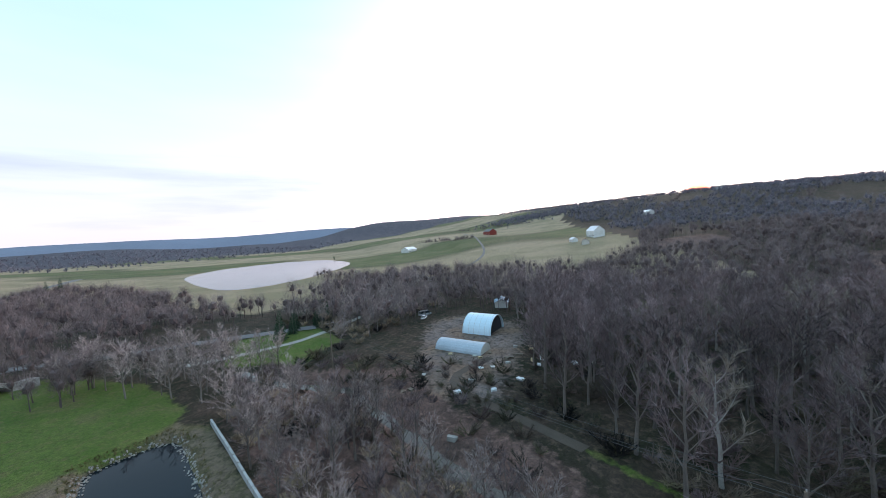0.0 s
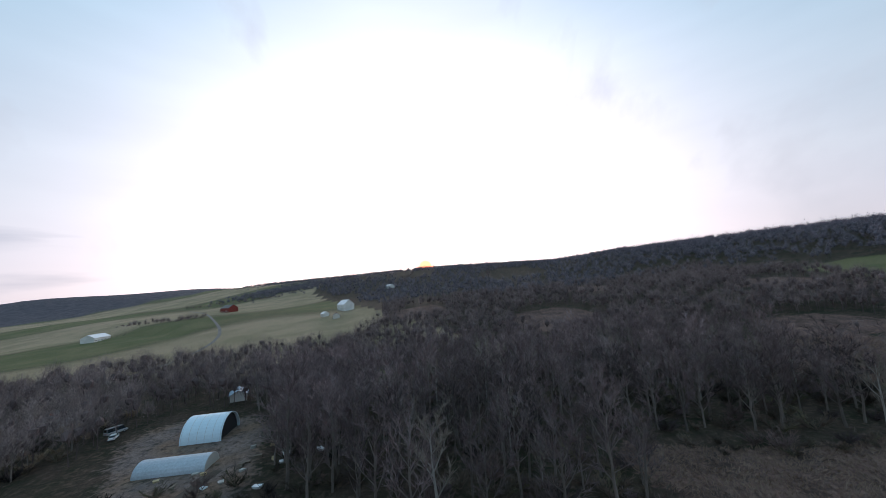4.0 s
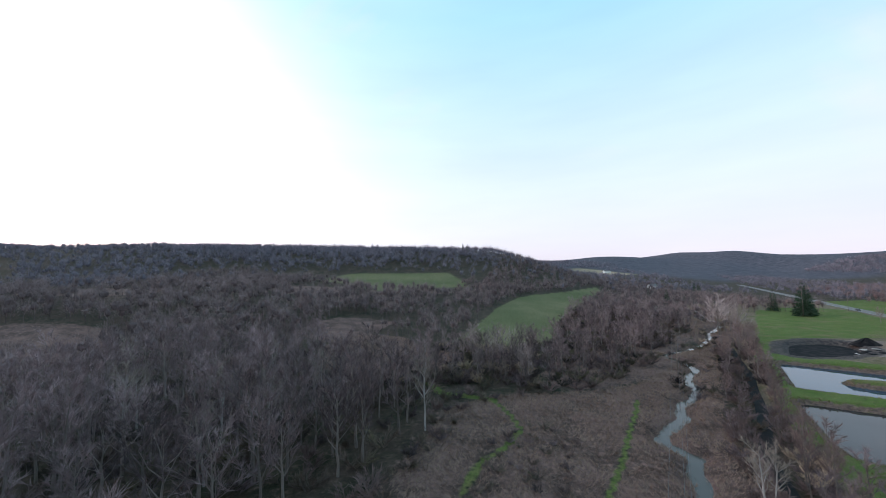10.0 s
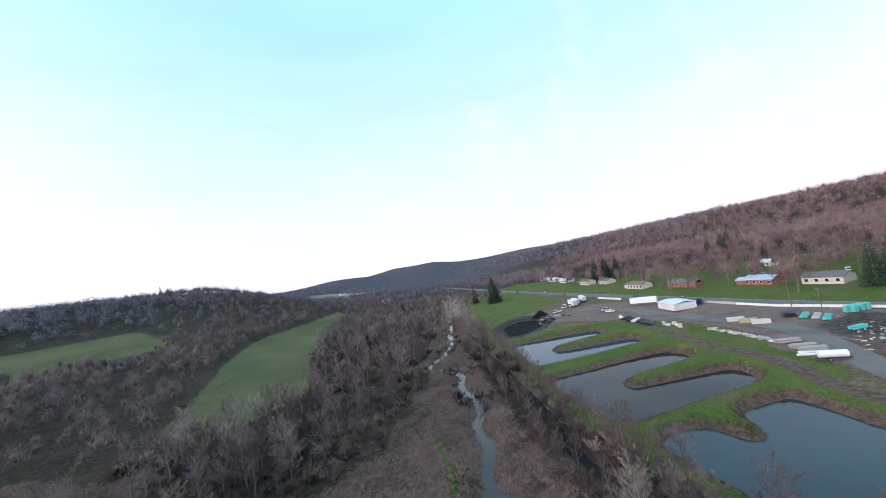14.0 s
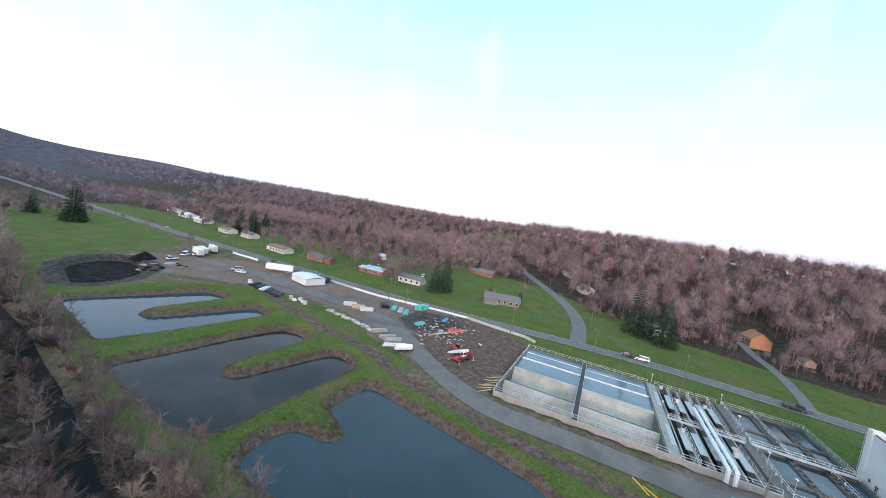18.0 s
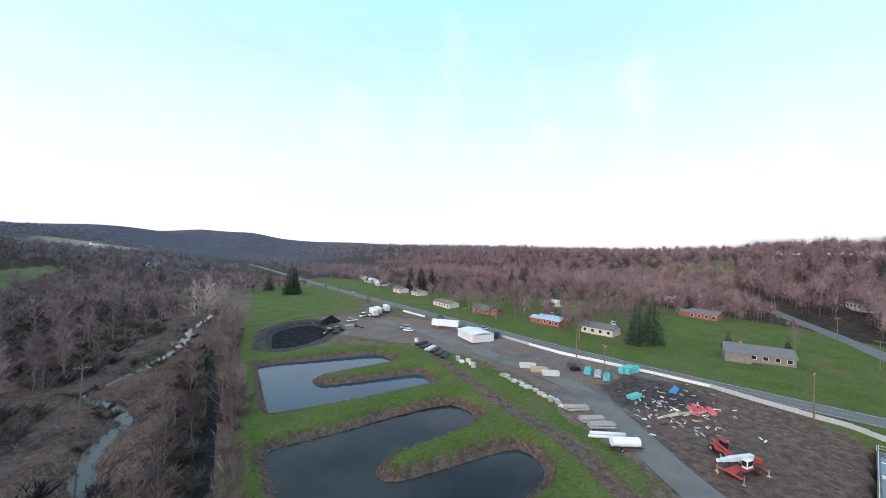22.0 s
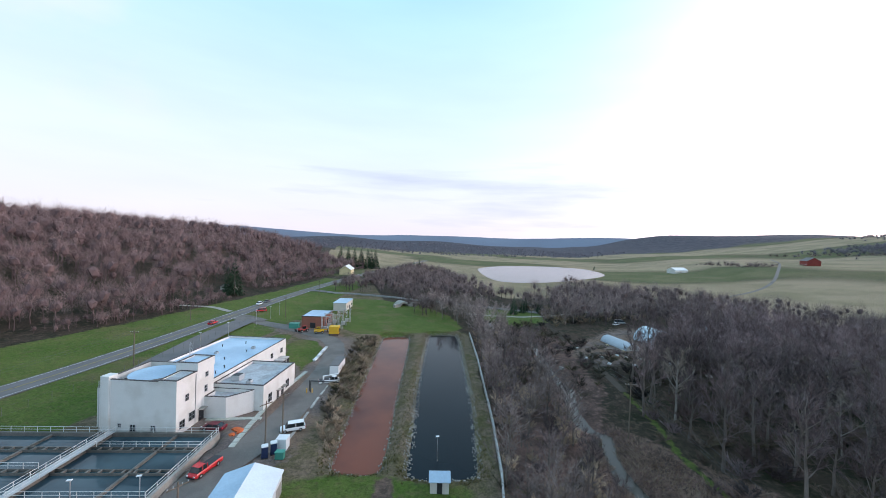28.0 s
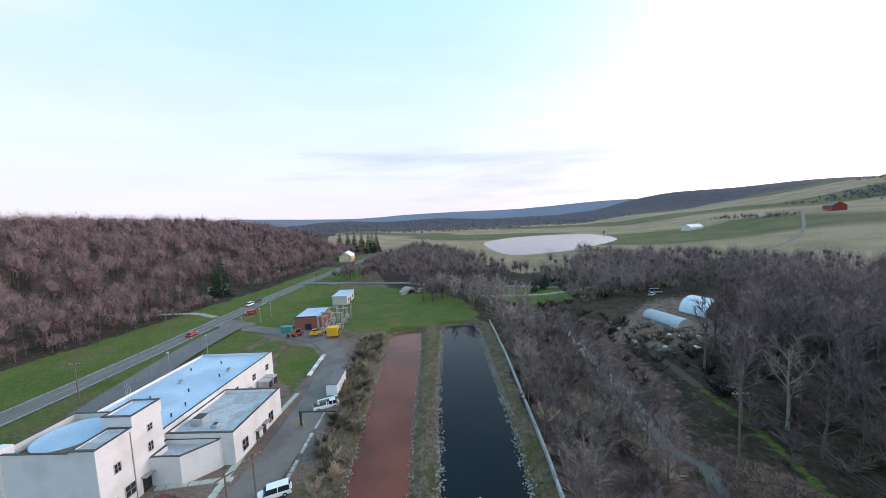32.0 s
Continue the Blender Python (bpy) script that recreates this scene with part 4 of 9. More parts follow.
def walls(name, outline, z0, z1, t=0.35, mat=M_WHITE, roof=M_ROOF_BLUE, drop=0.6, coping=True, label=""):
    """A flat-roofed block: walls with a parapet, the roof below its top and a coping."""
    bm = bmesh.new()
    cx, cy = sum(p[0] for p in outline) / len(outline), sum(p[1] for p in outline) / len(outline)
    n = len(outline)
    inner = [(x + (cx - x) * t / max(3, math.hypot(x - cx, y - cy)) * 1.5, y + (cy - y) * t / max(3, math.hypot(x - cx, y - cy)) * 1.5) for x, y in outline]
    lo, hi = [bm.verts.new((*p, z0)) for p in outline], [bm.verts.new((*p, z1)) for p in outline]
    ih, il = [bm.verts.new((*p, z1)) for p in inner], [bm.verts.new((*p, z1 - drop - 0.1)) for p in inner]
    for i in range(n):
        j = (i + 1) % n
        bm.faces.new((lo[i], lo[j], hi[j], hi[i]))
        bm.faces.new((hi[i], hi[j], ih[j], ih[i]))
        bm.faces.new((ih[i], ih[j], il[j], il[i]))
    bmesh.ops.recalc_face_normals(bm, faces=bm.faces)
    ob = part(name, bm, mat, plant, label)
    bm = bmesh.new()
    prism(bm, inner, z1 - drop - 0.1, z1 - drop)
    part("roof", bm, roof, ob, "flat roof sheet")
    if coping:
        bm = bmesh.new()
        for i in range(n):
            j = (i + 1) % n
            a, b = Vector((*outline[i], z1 + 0.05)), Vector((*outline[j], z1 + 0.05))
            d = (b - a).normalized()
            nrm = Vector((d.y, -d.x, 0)) * 0.06
            q = [a + nrm, b + nrm, Vector((*inner[j], z1 + 0.05)), Vector((*inner[i], z1 + 0.05))]
            top = [bm.verts.new(v + Vector((0, 0, 0.06))) for v in q]
            bot = [bm.verts.new(v - Vector((0, 0, 0.045))) for v in q]
            bm.faces.new(top)
            bm.faces.new(bot[::-1])
            for k in range(4):
                bm.faces.new((bot[k], bot[(k + 1) % 4], top[(k + 1) % 4], top[k]))
        bmesh.ops.recalc_face_normals(bm, faces=bm.faces)
        part("coping", bm, M_COPING, ob, "dark roof edge coping")
    return ob


def rect(x0, x1, y0, y1):
    return [(x0, y0), (x1, y0), (x1, y1), (x0, y1)]


# roof sheet coloured near black to stand for the shaded recess round the tank
tall = walls("wall_block", rect(0.5, 15.6, -13.5, -2.6), -2, 11.2, roof=M_COPING, drop=1.4, label="tall blank white block with stains")
low_roof = walls("roof_house", rect(0.42, 4.2, -8.2, -2.52), 11.2, 11.5, roof=M_ROOF_GREY, drop=0.15)
tower = walls("stair_tower", rect(0.4, 5.2, -13.6, -8.2), 11.2, 13.2, roof=M_ROOF_BLUE, drop=0.25)
annex = walls("side_annex", rect(15.6, 18.4, -11.0, -4.0), -2, 8.8, roof=M_ROOF_GREY, drop=0.3)
pier = part("corner_pier", B(14.2, 16.0, -4.2, -2.2, -2, 11.9, 0.05), M_WHITE, plant)
hall = walls("long_hall", rect(1.8, 21.2, -51.0, -13.5), -2, 7.0, label="long single-storey white hall")
wing = walls("front_wing", rect(-10.4, 1.8, -31.3, -15.2), -2, 6.0, roof=M_ROOF_GREY, label="lower front wing with a patched roof")
bay = walls("corner_bay", [(1.8, -15.2), (-8.2, -15.2), (-8.2, -14.6), (-4.6, -10.4), (0.5, -10.4), (0.5, -13.5), (1.8, -13.5)], -2, 5.0, roof=M_ROOF_GREY, drop=0.8)
# covered round tank on the tall block's roof
bm = bmesh.new()
bmesh.ops.create_cone(bm, cap_ends=True, segments=48, radius1=4.6, radius2=4.6, depth=1.2, matrix=Matrix.Translation((9.6, -8.0, 10.3)))
part("round_tank", bm, M_CONC, plant)
bm = bmesh.new()
bmesh.ops.create_cone(bm, cap_ends=True, segments=48, radius1=4.65, radius2=0.6, depth=0.28, matrix=Matrix.Translation((9.6, -8.0, 11.04)))
part("round_tank_cover", bm, M_ROOF_BLUE, plant, "pale blue round tank cover", smooth=False)
part("penthouse", prism(bmesh.new(), [(8.5, -19.5), (16, -19.5), (16, -13.6), (8.5, -13.6)], 6.3, 8.2), M_WHITE, plant)


def window(parent, face, a, z, w, h, at):
    """A recessed window: face 'x' or 'y', at: the wall's plane (looking out along minus)."""
    wob = new("window")
    wob.parent = parent
    s = -1
    def blk(c0, c1, z0, z1, d0, d1):
        return B(at + s * d1, at + s * d0, c0, c1, z0, z1) if face == "x" else B(c0, c1, at + s * d1 if s < 0 else at, at + s * d0, z0, z1)
    if face == "n":
        def blk(c0, c1, z0, z1, d0, d1):
            return B(c0, c1, at + d0, at + d1, z0, z1)
    part("pane", blk(a - w / 2, a + w / 2, z, z + h, -0.06, 0.02), M_GLASS, wob)
    bm = blk(a - w / 2 - 0.12, a - w / 2, z - 0.1, z + h + 0.1, -0.05, 0.06)
    for c in ((a + w / 2, a + w / 2 + 0.12, z - 0.1, z + h + 0.1), (a - w / 2, a + w / 2, z + h, z + h + 0.1), (a - w / 2, a + w / 2, z - 0.14, z), (a - 0.04, a + 0.04, z, z + h), (a - w / 2, a + w / 2, z + h / 2 - 0.03, z + h / 2 + 0.03)):
        b2 = blk(*c, -0.05, 0.06)
        tmp = bpy.data.meshes.new("tmp")
        b2.to_mesh(tmp)
        b2.free()
        bm.from_mesh(tmp)
        bpy.data.meshes.remove(tmp)
    part("window_frame", bm, M_STEEL, wob)
    return wob


for a, z, w, h in ((-4.2, 1.2, 1.4, 1.6), (-6.9, 1.6, 1.6, 1.7), (-5.4, 6.4, 0.9, 1.3), (-11.2, 9.3, 0.8, 1.0), (-11.0, 6.0, 0.8, 1.4)):
    window(tall, "x", a, z, w, h, 0.5)
for a, z, w, h in ((5.2, 1.2, 0.9, 1.0), (9.4, 0.9, 1.0, 1.3), (12.2, 1.6, 0.6, 0.7)):
    window(tall, "n", a, z, w, h, -2.6)
for a in (-18.2, -27.0):
    window(wing, "x", a, 1.0, 1.6, 2.0, -10.4)
for a in (-35.0, -42.0, -48.0):
    window(hall, "x", a, 3.2, 1.3, 1.4, 1.8)
for par, a, at, w, h in ((tall, -9.9, 0.5, 2.0, 2.6), (wing, -22.0, -10.4, 1.0, 2.1), (wing, -24.4, -10.4, 1.2, 2.1), (hall, -39, 1.8, 1.0, 2.1)):
    d = part("door", B(at - 0.05, at + 0.02, a - w / 2, a + w / 2, 0.0, h), M_DARK, par, "dark door leaf")
    part("door_handle", B(at - 0.12, at - 0.05, a + w * 0.3, a + w * 0.3 + 0.12, 1.0, 1.06), M_STEEL, d)
    part("door_hood", B(at - 1.0, at, a - w / 2 - 0.3, a + w / 2 + 0.3, h + 0.25, h + 0.35), M_CONC, par)
for x, y, s in ((-2.6, -20.5, 2.2), (-6.0, -18.5, 1.2), (6.5, -41, 1.0), (14, -35, 0.9)):
    ac = part("roof_unit", B(x, x + s, y, y + s, 5.4 if x < 0 else 6.4, (5.4 if x < 0 else 6.4) + s * 0.6, 0.06), M_STEEL, plant, "grey roof ventilation unit")
    part("fan_grille", B(x + 0.2, x + s - 0.2, y + 0.2, y + s - 0.2, (5.4 if x < 0 else 6.4) + s * 0.6, (5.4 if x < 0 else 6.4) + s * 0.6 + 0.05), M_DARK, ac)
for x, y in ((5, -24), (9, -30), (7, -37), (15, -27), (12, -45), (17, -41), (4.6, -20)):
    bm = bmesh.new()
    rod(bm, (x, y, 6.3), (x, y, 7.0), 0.12, 8)
    rod(bm, (x, y, 7.0), (x, y, 7.08), 0.2, 8)
    part("vent_pipe", bm, M_DARK, plant)
for y in (-44.5, -47.0):
    u = part("chiller", B(-1.4, 1.4, y, y + 2.0, 0, 2.4, 0.05), M_STEEL, plant, "grey cooling unit beside the hall")
    part("chiller_louvre", B(-1.46, -1.4, y + 0.2, y + 1.8, 0.3, 2.0), M_DARK, u)
bm = bmesh.new()
for i in range(9):
    z0 = 11.2 + i
    for dx, dy in ((-0.3, -0.3), (0.3, -0.3), (0, 0.35)):
        rod(bm, (6.8 + dx, -14.4 + dy, z0 - 4.6), (6.8 + dx, -14.4 + dy, z0 - 3.6), 0.04, 4)
    rod(bm, (6.5, -14.7, z0 - 4.6), (7.1, -14.7, z0 - 3.6), 0.025, 4)
    rod(bm, (7.1, -14.7, z0 - 4.6), (6.8, -14.05, z0 - 3.6), 0.025, 4)
part("radio_mast", bm, M_STEEL, plant, "slim lattice radio mast")
for x, y in ((16.1, -2.1), (0.42, -7.8)):
    bm = bmesh.new()
    rod(bm, (x, y, 0), (x, y, 11), 0.07, 6)
    part("downpipe", bm, M_STEEL, plant)

# ---- water works: the open tanks ----
TX, TY = 82.8, 8.2
RIM = 3.0
POST = bmesh.new()
rod(POST, (0, 0, 0), (0, 0, 1.1), 0.045, 5)
ME_POST = bpy.data.meshes.new("rail_post")
POST.to_mesh(ME_POST)
POST.free()
ME_POST.materials.append(M_RAIL)


def railing(parent, a, b, z, gap=2.4, name="railing"):
    a, b = Vector((*a, z)), Vector((*b, z))
    bm = bmesh.new()
    for h in (0.55, 1.08):
        rod(bm, a + Vector((0, 0, h)), b + Vector((0, 0, h)), 0.04, 5)
    r = part(name, bm, M_RAIL, parent, "pale steel pipe handrail")
    n = max(1, round((b - a).length / gap))
    for i in range(n + 1):
        shared("rail_post", ME_POST, r, Matrix.Translation(a.lerp(b, i / n)))
    return r


def tank_frame(name, y0, y1, label, x0=-43.6, x1=1.0):
    t = thing(name, TX, TY, 0, RZ, label, "tank", "open tanks of the waterworks")
    for nm, c in (("wall_east", (x1 - 0.5, x1, y0, y1)), ("wall_west", (x0, x0 + 0.6, y0, y1)), ("wall_north", (x0 + 0.6, x1 - 0.5, y1 - 0.5, y1)), ("wall_south", (x0 + 0.6, x1 - 0.5, y0, y0 + 0.5))):
        part("tank_wall", B(*c, -2.4, RIM, 0.04), M_CONC if c[1] - c[0] < 1 and c[0] < -40 else M_TANK, t)
    part("tank_floor", B(x0 + 0.6, x1 - 0.5, y0 + 0.5, y1 - 0.5, -2.4, -2.0), M_CONC, t)
    return t


# settling basins: two strips under water, two drained
ta = tank_frame("settling_tank", -38.0, 0.0, "large concrete settling tank with two flooded and two drained bays")
for x in (-22.6,):
    part("divider", B(x - 0.5, x + 0.5, -37.5, -0.5, -2.0, RIM - 0.1), M_CONC_PALE, ta)
part("divider", B(-34.6, -33.8, -37.5, -0.5, -2.0, RIM - 0.4), M_CONC_PALE, ta)
part("cross_walk", B(-43.5, 0.5, -19.9, -18.7, RIM, RIM + 0.16), M_DARK, ta, "dark steel cross walkway")
railing(ta, (-43.1, -19.9), (0, -19.9), RIM + 0.16)
railing(ta, (-43.1, -18.7), (0, -18.7), RIM + 0.16)
part("cross_wall", B(-43.0, 0.4, -19.6, -19.0, -2.0, RIM - 0.05), M_CONC, ta)
for y0, y1 in ((-37.5, -19.6), (-19.0, -0.5)):
    for x0, x1 in ((-22.1, -11.4), (-11.2, 0.4)):
        w = part("water_surface", B(x0, x1, y0, y1, -2.0, 2.5), W_TANK_PALE, ta, "blue-green tank water")
        for k in range(2 if y0 > -30 else 1):
            xx = x0 + (x1 - x0) * (k + 1) / 3.2
            part("skimmer_rail", B(xx, xx + 0.16, y0 + 1.5, y1 - (2 if k else 6), 2.35, 2.5), M_DARK, w)
    part("launder", B(-11.6, -11.0, y0, y1, 2.3, 2.85), M_RAIL, ta, "pale concrete launder beam")
    part("launder", B(-4.0, -3.7, y0, y1, 2.36, 2.6), M_RAIL, ta)
    for xa, xb in ((-33.8, -23.1), (-43.0, -34.6)):
        # dark colour on the floor paints the shadow between the bay walls
        part("basin_floor", prism(bmesh.new(), rect(xa, xb, y0, y1), -1.9, -0.9), M_TANK, ta, "drained basin floor, darkened for the shadow between its walls")
        bm = bmesh.new()
        for i in range(6):
            f0, f1 = i / 6, (i + 1) / 6
            z_0, z_1 = -0.9 + 2.9 * (f0 ** 2), -0.9 + 2.9 * (f1 ** 2)
            xs0, xs1 = xb - 1.5 + 1.4 * f0, xb - 1.5 + 1.4 * f1
            vs = [bm.verts.new(v) for v in ((xs0, y0, z_0), (xs1, y0, z_1), (xs1, y1, z_1), (xs0, y1, z_0))]
            bm.faces.new(vs)
        part("curved_wall", bm, M_CONC_PALE, ta, "curved pale basin wall with dark streaks")
        part("puddle", B(xa + 1.5, xb - 4, y0 + 2, y1 - 2, -0.9, -0.86), W_TANK_DARK, ta)
for a, b in (((0.7, -38), (0.7, 0)), ((-43.3, -38), (-43.3, 0)), ((-43.1, -0.2), (0.6, -0.2))):
    railing(ta, a, b, RIM)
# broken timber stair and boards at the north-west corner
for k in range(9):
    x = -43.6 + k * 1.3
    bm = bmesh.new()
    rod(bm, (x, 0.6, 2.9), (x - 1.5 + (k % 3) * 0.8, 3.4 + (k % 2), 1.9), 0.09, 4)
    tagged(part("timber_plank", bm, M_TIMBER), "weathered timber plank leaning by the tank", "plank", "loose planks by the tank").matrix_basis = pose(TX, TY, 0.1, 0, 0, RZ)

tb = tank_frame("channel_tank", -56.2, -40.2, "narrow concrete flocculation channels under many steel walkways")
part("deck_strip", B(-43.5, 0.9, -40.2, -38.02, -2.4, RIM - 0.02), M_CONC, tb, "concrete deck between the tanks")
for i in range(6):
    y = -53.8 + i * 2.6
    part("channel_wall", B(-43.0, 0.4, y - 0.2, y + 0.2, -2.0, RIM - 0.1), M_CONC, tb)
    if i % 2 == 0:
        railing(tb, (-43.1, y), (-28, y), RIM - 0.1)
        railing(tb, (-20, y), (0, y), RIM - 0.1)
    for x in (-38, -16):
        part("grating", B(x, x + 10, y + 0.25, y + 1.6, RIM - 0.1, RIM), M_STEEL, tb, "steel grating")
part("water_surface", B(-43.0, 0.4, -55.7, -40.7, -2.0, 1.0), W_TANK_DARK, tb, "dark channel water")
for y in (-49.0, -47.6):
    bm = bmesh.new()
    rod(bm, (-43.6, y, RIM + 1.3), (-14, y, RIM + 1.3), 0.42, 14)
    rod(bm, (-43.6, y, RIM + 1.3), (-43.6, y, 1.5), 0.42, 14)
    pl = part("pipe", bm, M_WHITE_METAL, tb, "large white overhead pipe")
    for x in range(-42, -14, 6):
        part("pipe_support", B(x, x + 0.2, y - 0.5, y + 0.5, RIM - 0.1, RIM + 0.95), M_STEEL, pl)
for x in (-24, -23):
    railing(tb, (x, -56), (x, -40.4), RIM)
part("walkway", B(-24.1, -22.9, -56, -40.3, RIM - 0.02, RIM + 0.08), M_STEEL, tb, "steel walkway")
for x, y in ((-30, -43), (-10, -45), (-8, -52), (-34, -52), (-2, -42)):
    m_ = part("mixer_motor", B(x, x + 0.9, y, y + 0.9, RIM, RIM + 1.1, 0.1), M_STEEL, tb, "grey mixer motor")
    part("motor_cap", B(x + 0.2, x + 0.7, y + 0.2, y + 0.7, RIM + 1.1, RIM + 1.4), M_YELLOW if x == -34 else M_DARK, m_)
for a, b in (((0.7, -56), (0.7, -40)), ((-43.3, -56), (-43.3, -40))):
    railing(tb, a, b, RIM)

tc_ = tank_frame("clarifier_tank", -76.0, -57.4, "concrete clarifier tank split into dark water bays")
part("deck_strip", B(-43.5, 0.9, -57.4, -56.22, -2.4, RIM - 0.02), M_TANK, tc_)
for x in (-12.0, -23.0, -35.5):
    part("divider", B(x - 0.2, x + 0.2, -75.5, -57.9, -2.0, RIM - 0.3), M_TANK, tc_)
for y in (-64.4, -70.8):
    for off in (-0.55, 0.45):
        part("launder_wall", B(-43.0, 0.4, y + off, y + off + 0.1, RIM - 1.0, RIM - 0.3), M_TANK, tc_, "dark stained launder trough side")
    for k in range(22):
        part("launder_strut", B(-42.2 + k * 1.9, -41.9 + k * 1.9, y - 0.45, y + 0.45, RIM - 0.7, RIM - 0.32), M_TANK, tc_)
    part("launder_bed", B(-43.0, 0.4, y - 0.45, y + 0.45, RIM - 1.05, RIM - 0.95), M_DARK, tc_)
for x0, x1 in ((-43.0, -35.75), (-35.25, -23.25), (-22.75, -12.25), (-11.75, 0.4)):
    part("water_surface", B(x0, x1, -75.5, -57.9, -2.0, RIM - 0.75), W_TANK, tc_, "still tank water")
part("walkway", B(-23.6, -22.2, -76, -57.4, RIM + 0.02, RIM + 0.14), M_STEEL, tc_, "railed steel walkway")
for a, b in (((-23.6, -76), (-23.6, -57.4)), ((-22.2, -76), (-22.2, -57.4)), ((0.7, -76), (0.7, -57.4)), ((-43.3, -76), (-43.3, -57.4)), ((-43.1, -57.6), (0.6, -57.6)), ((-43.1, -75.7), (0.6, -75.7)),
             ((-43.1, -70.8), (-24.5, -70.8)), ((-21, -64.4), (0.4, -64.4))):
    railing(tc_, a, b, RIM)


def lamp_post(x, y, z, h=5.5, rz=0):
    t = thing("lamp_post", x, y, z, rz, "slim grey lamp post with a small white head", "lamp post", "site lamp posts")
    bm = bmesh.new()
    rod(bm, (0, 0, -0.3), (0, 0, h), 0.07, 6)
    part("pole", bm, M_STEEL, t)
    part("lamp_head", B(-0.25, 0.45, -0.2, 0.2, h, h + 0.16, 0.05), M_WHITE_METAL, t)
    return t


def local(u, v):
    c, s = math.cos(radians(RZ)), math.sin(radians(RZ))
    return TX + u * c - v * s, TY + u * s + v * c


for u, v in ((-42, -58), (-33, -57), (-15, -57), (0, -57), (0, -39), (-22, -39)):
    lamp_post(*local(u, v), RIM - 0.05, 3.2)

# ---- long white shed, pump hut, small site things ----
shed = thing("storage_shed", 14.1, -30.7, land_at(14.1, -30.7) - 0.05, -7.0, "long white steel storage shed with a shallow gable roof", "shed")
bm = bmesh.new()
for p in ([(-4.2, -7.7), (4.2, -7.7), (4.2, 7.7), (-4.2, 7.7)],):
    prism(bm, p, 0, 3.6)
part("wall", bm, M_WHITE_METAL, shed)
for s in (-1, 1):
    bm = bmesh.new()
    for i in range(1):
        y0 = -7.9
        q = [(0, y0, 5.0), (s * 4.5, y0, 3.5), (s * 4.5, y0 + 15.8, 3.5), (0, y0 + 15.8, 5.0)]
        top = [bm.verts.new((a, b, c + 0.08 )) for a, b, c in q]
        bot = [bm.verts.new((a, b, c)) for a, b, c in q]
        bm.faces.new(top)
        bm.faces.new(bot[::-1])
        for k in range(4):
            bm.faces.new((bot[k], bot[(k + 1) % 4], top[(k + 1) % 4], top[k]))
    bmesh.ops.recalc_face_normals(bm, faces=bm.faces)
    # slope away from the sun gets a darker blue, shade put into colour
    part("roof_side", bm, M_ROOF_BLUE if s > 0 else M_WHITE_METAL, shed, "ribbed pale metal roof")
for s in (-1, 1):
    bm = bmesh.new()
    y = s * 7.7
    f = [bm.verts.new(v) for v in ((-4.2, y, 3.6), (4.2, y, 3.6), (0, y, 5.0))]
    f2 = [bm.verts.new(v) for v in ((-4.2, y - s * 0.2, 3.6), (4.2, y - s * 0.2, 3.6), (0, y - s * 0.2, 5.0))]
    bm.faces.new(f)
    bm.faces.new(f2[::-1])
    part("gable_end", bm, M_WHITE_METAL, shed)
part("roller_door", B(-1.8, 1.8, 9.0, 9.06, 0, 3.1), M_STEEL, shed, "grey roller door")
for y in (-6, -2, 2, 6):
    part("wall_panel", B(-4.26, -4.2, y - 1.4, y + 1.4, 0.2, 2.2), M_CONC, shed, "rusted lower wall panel")

hut = thing("pump_hut", -16.6, -33.7, land_at(-16.6, -33.7) - 0.1, -14, "small pale hut with a gable roof at the pond's end", "hut")
part("wall", B(-1.6, 1.6, -1.3, 1.3, 0, 2.3), M_SIDING, hut)
part("roof", gable(bmesh.new(), -1.6, 1.6, -1.3, 1.3, 2.3, 0.8, 0.25, 0.1), M_ROOF_BLUE, hut)
part("door", B(-0.45, 0.45, 1.3, 1.34, 0.05, 2.0), M_DARK, hut)
lamp_post(-18.7, -42.8, -0.6, 5.0)
bmf = bmesh.new()
bmesh.ops.create_cone(bmf, cap_ends=True, segments=20, radius1=2.4, radius2=2.2, depth=0.5, matrix=Matrix.Translation((0, 0, 0.2)))
rp = thing("round_well", 2.1, -30.1, land_at(2.1, -30.1), 0, "round stone well head heaped with rubble", "well")
part("kerb_ring", bmf, M_STONE, rp)
part("water_surface", B(-0.9, 0.9, -0.9, 0.9, 0.4, 0.48), W_TANK_DARK, rp)


def portable_toilet(x, y, rz):
    t = thing("portable_toilet", x, y, land_at(x, y) + 0.02, rz, "navy portable toilet with a white roof", "toilet", "portable toilets by the shed")
    part("cabin", B(-0.55, 0.55, -0.55, 0.55, 0.1, 2.1, 0.06), M_NAVY, t)
    part("roof", B(-0.6, 0.6, -0.6, 0.6, 2.1, 2.35, 0.12), M_WHITE_METAL, t)
    part("door", B(-0.4, 0.4, -0.59, -0.55, 0.2, 1.95), M_BLUE, t)
    part("base", B(-0.6, 0.6, -0.6, 0.6, 0, 0.1), M_DARK, t)


portable_toilet(13.5, -48.2, 10)
portable_toilet(12.1, -49.1, 10)


def crate(name, x, y, rz, w, d, h, mat, label, cat, group="", lidmat=None):
    t = thing(name, x, y, land_at(x, y) + 0.1, rz, label, cat, group)
    part("body", B(-w / 2, w / 2, -d / 2, d / 2, 0, h, 0.05), mat, t)
    part("lid", B(-w / 2 - 0.05, w / 2 + 0.05, -d / 2 - 0.05, d / 2 + 0.05, h, h + 0.08), lidmat or mat, t)
    for s in (-1, 1):
        part("skid", B(-w / 2, w / 2, s * d * 0.35 - 0.08, s * d * 0.35 + 0.08, -0.12, 0), M_DARK, t)
    return t


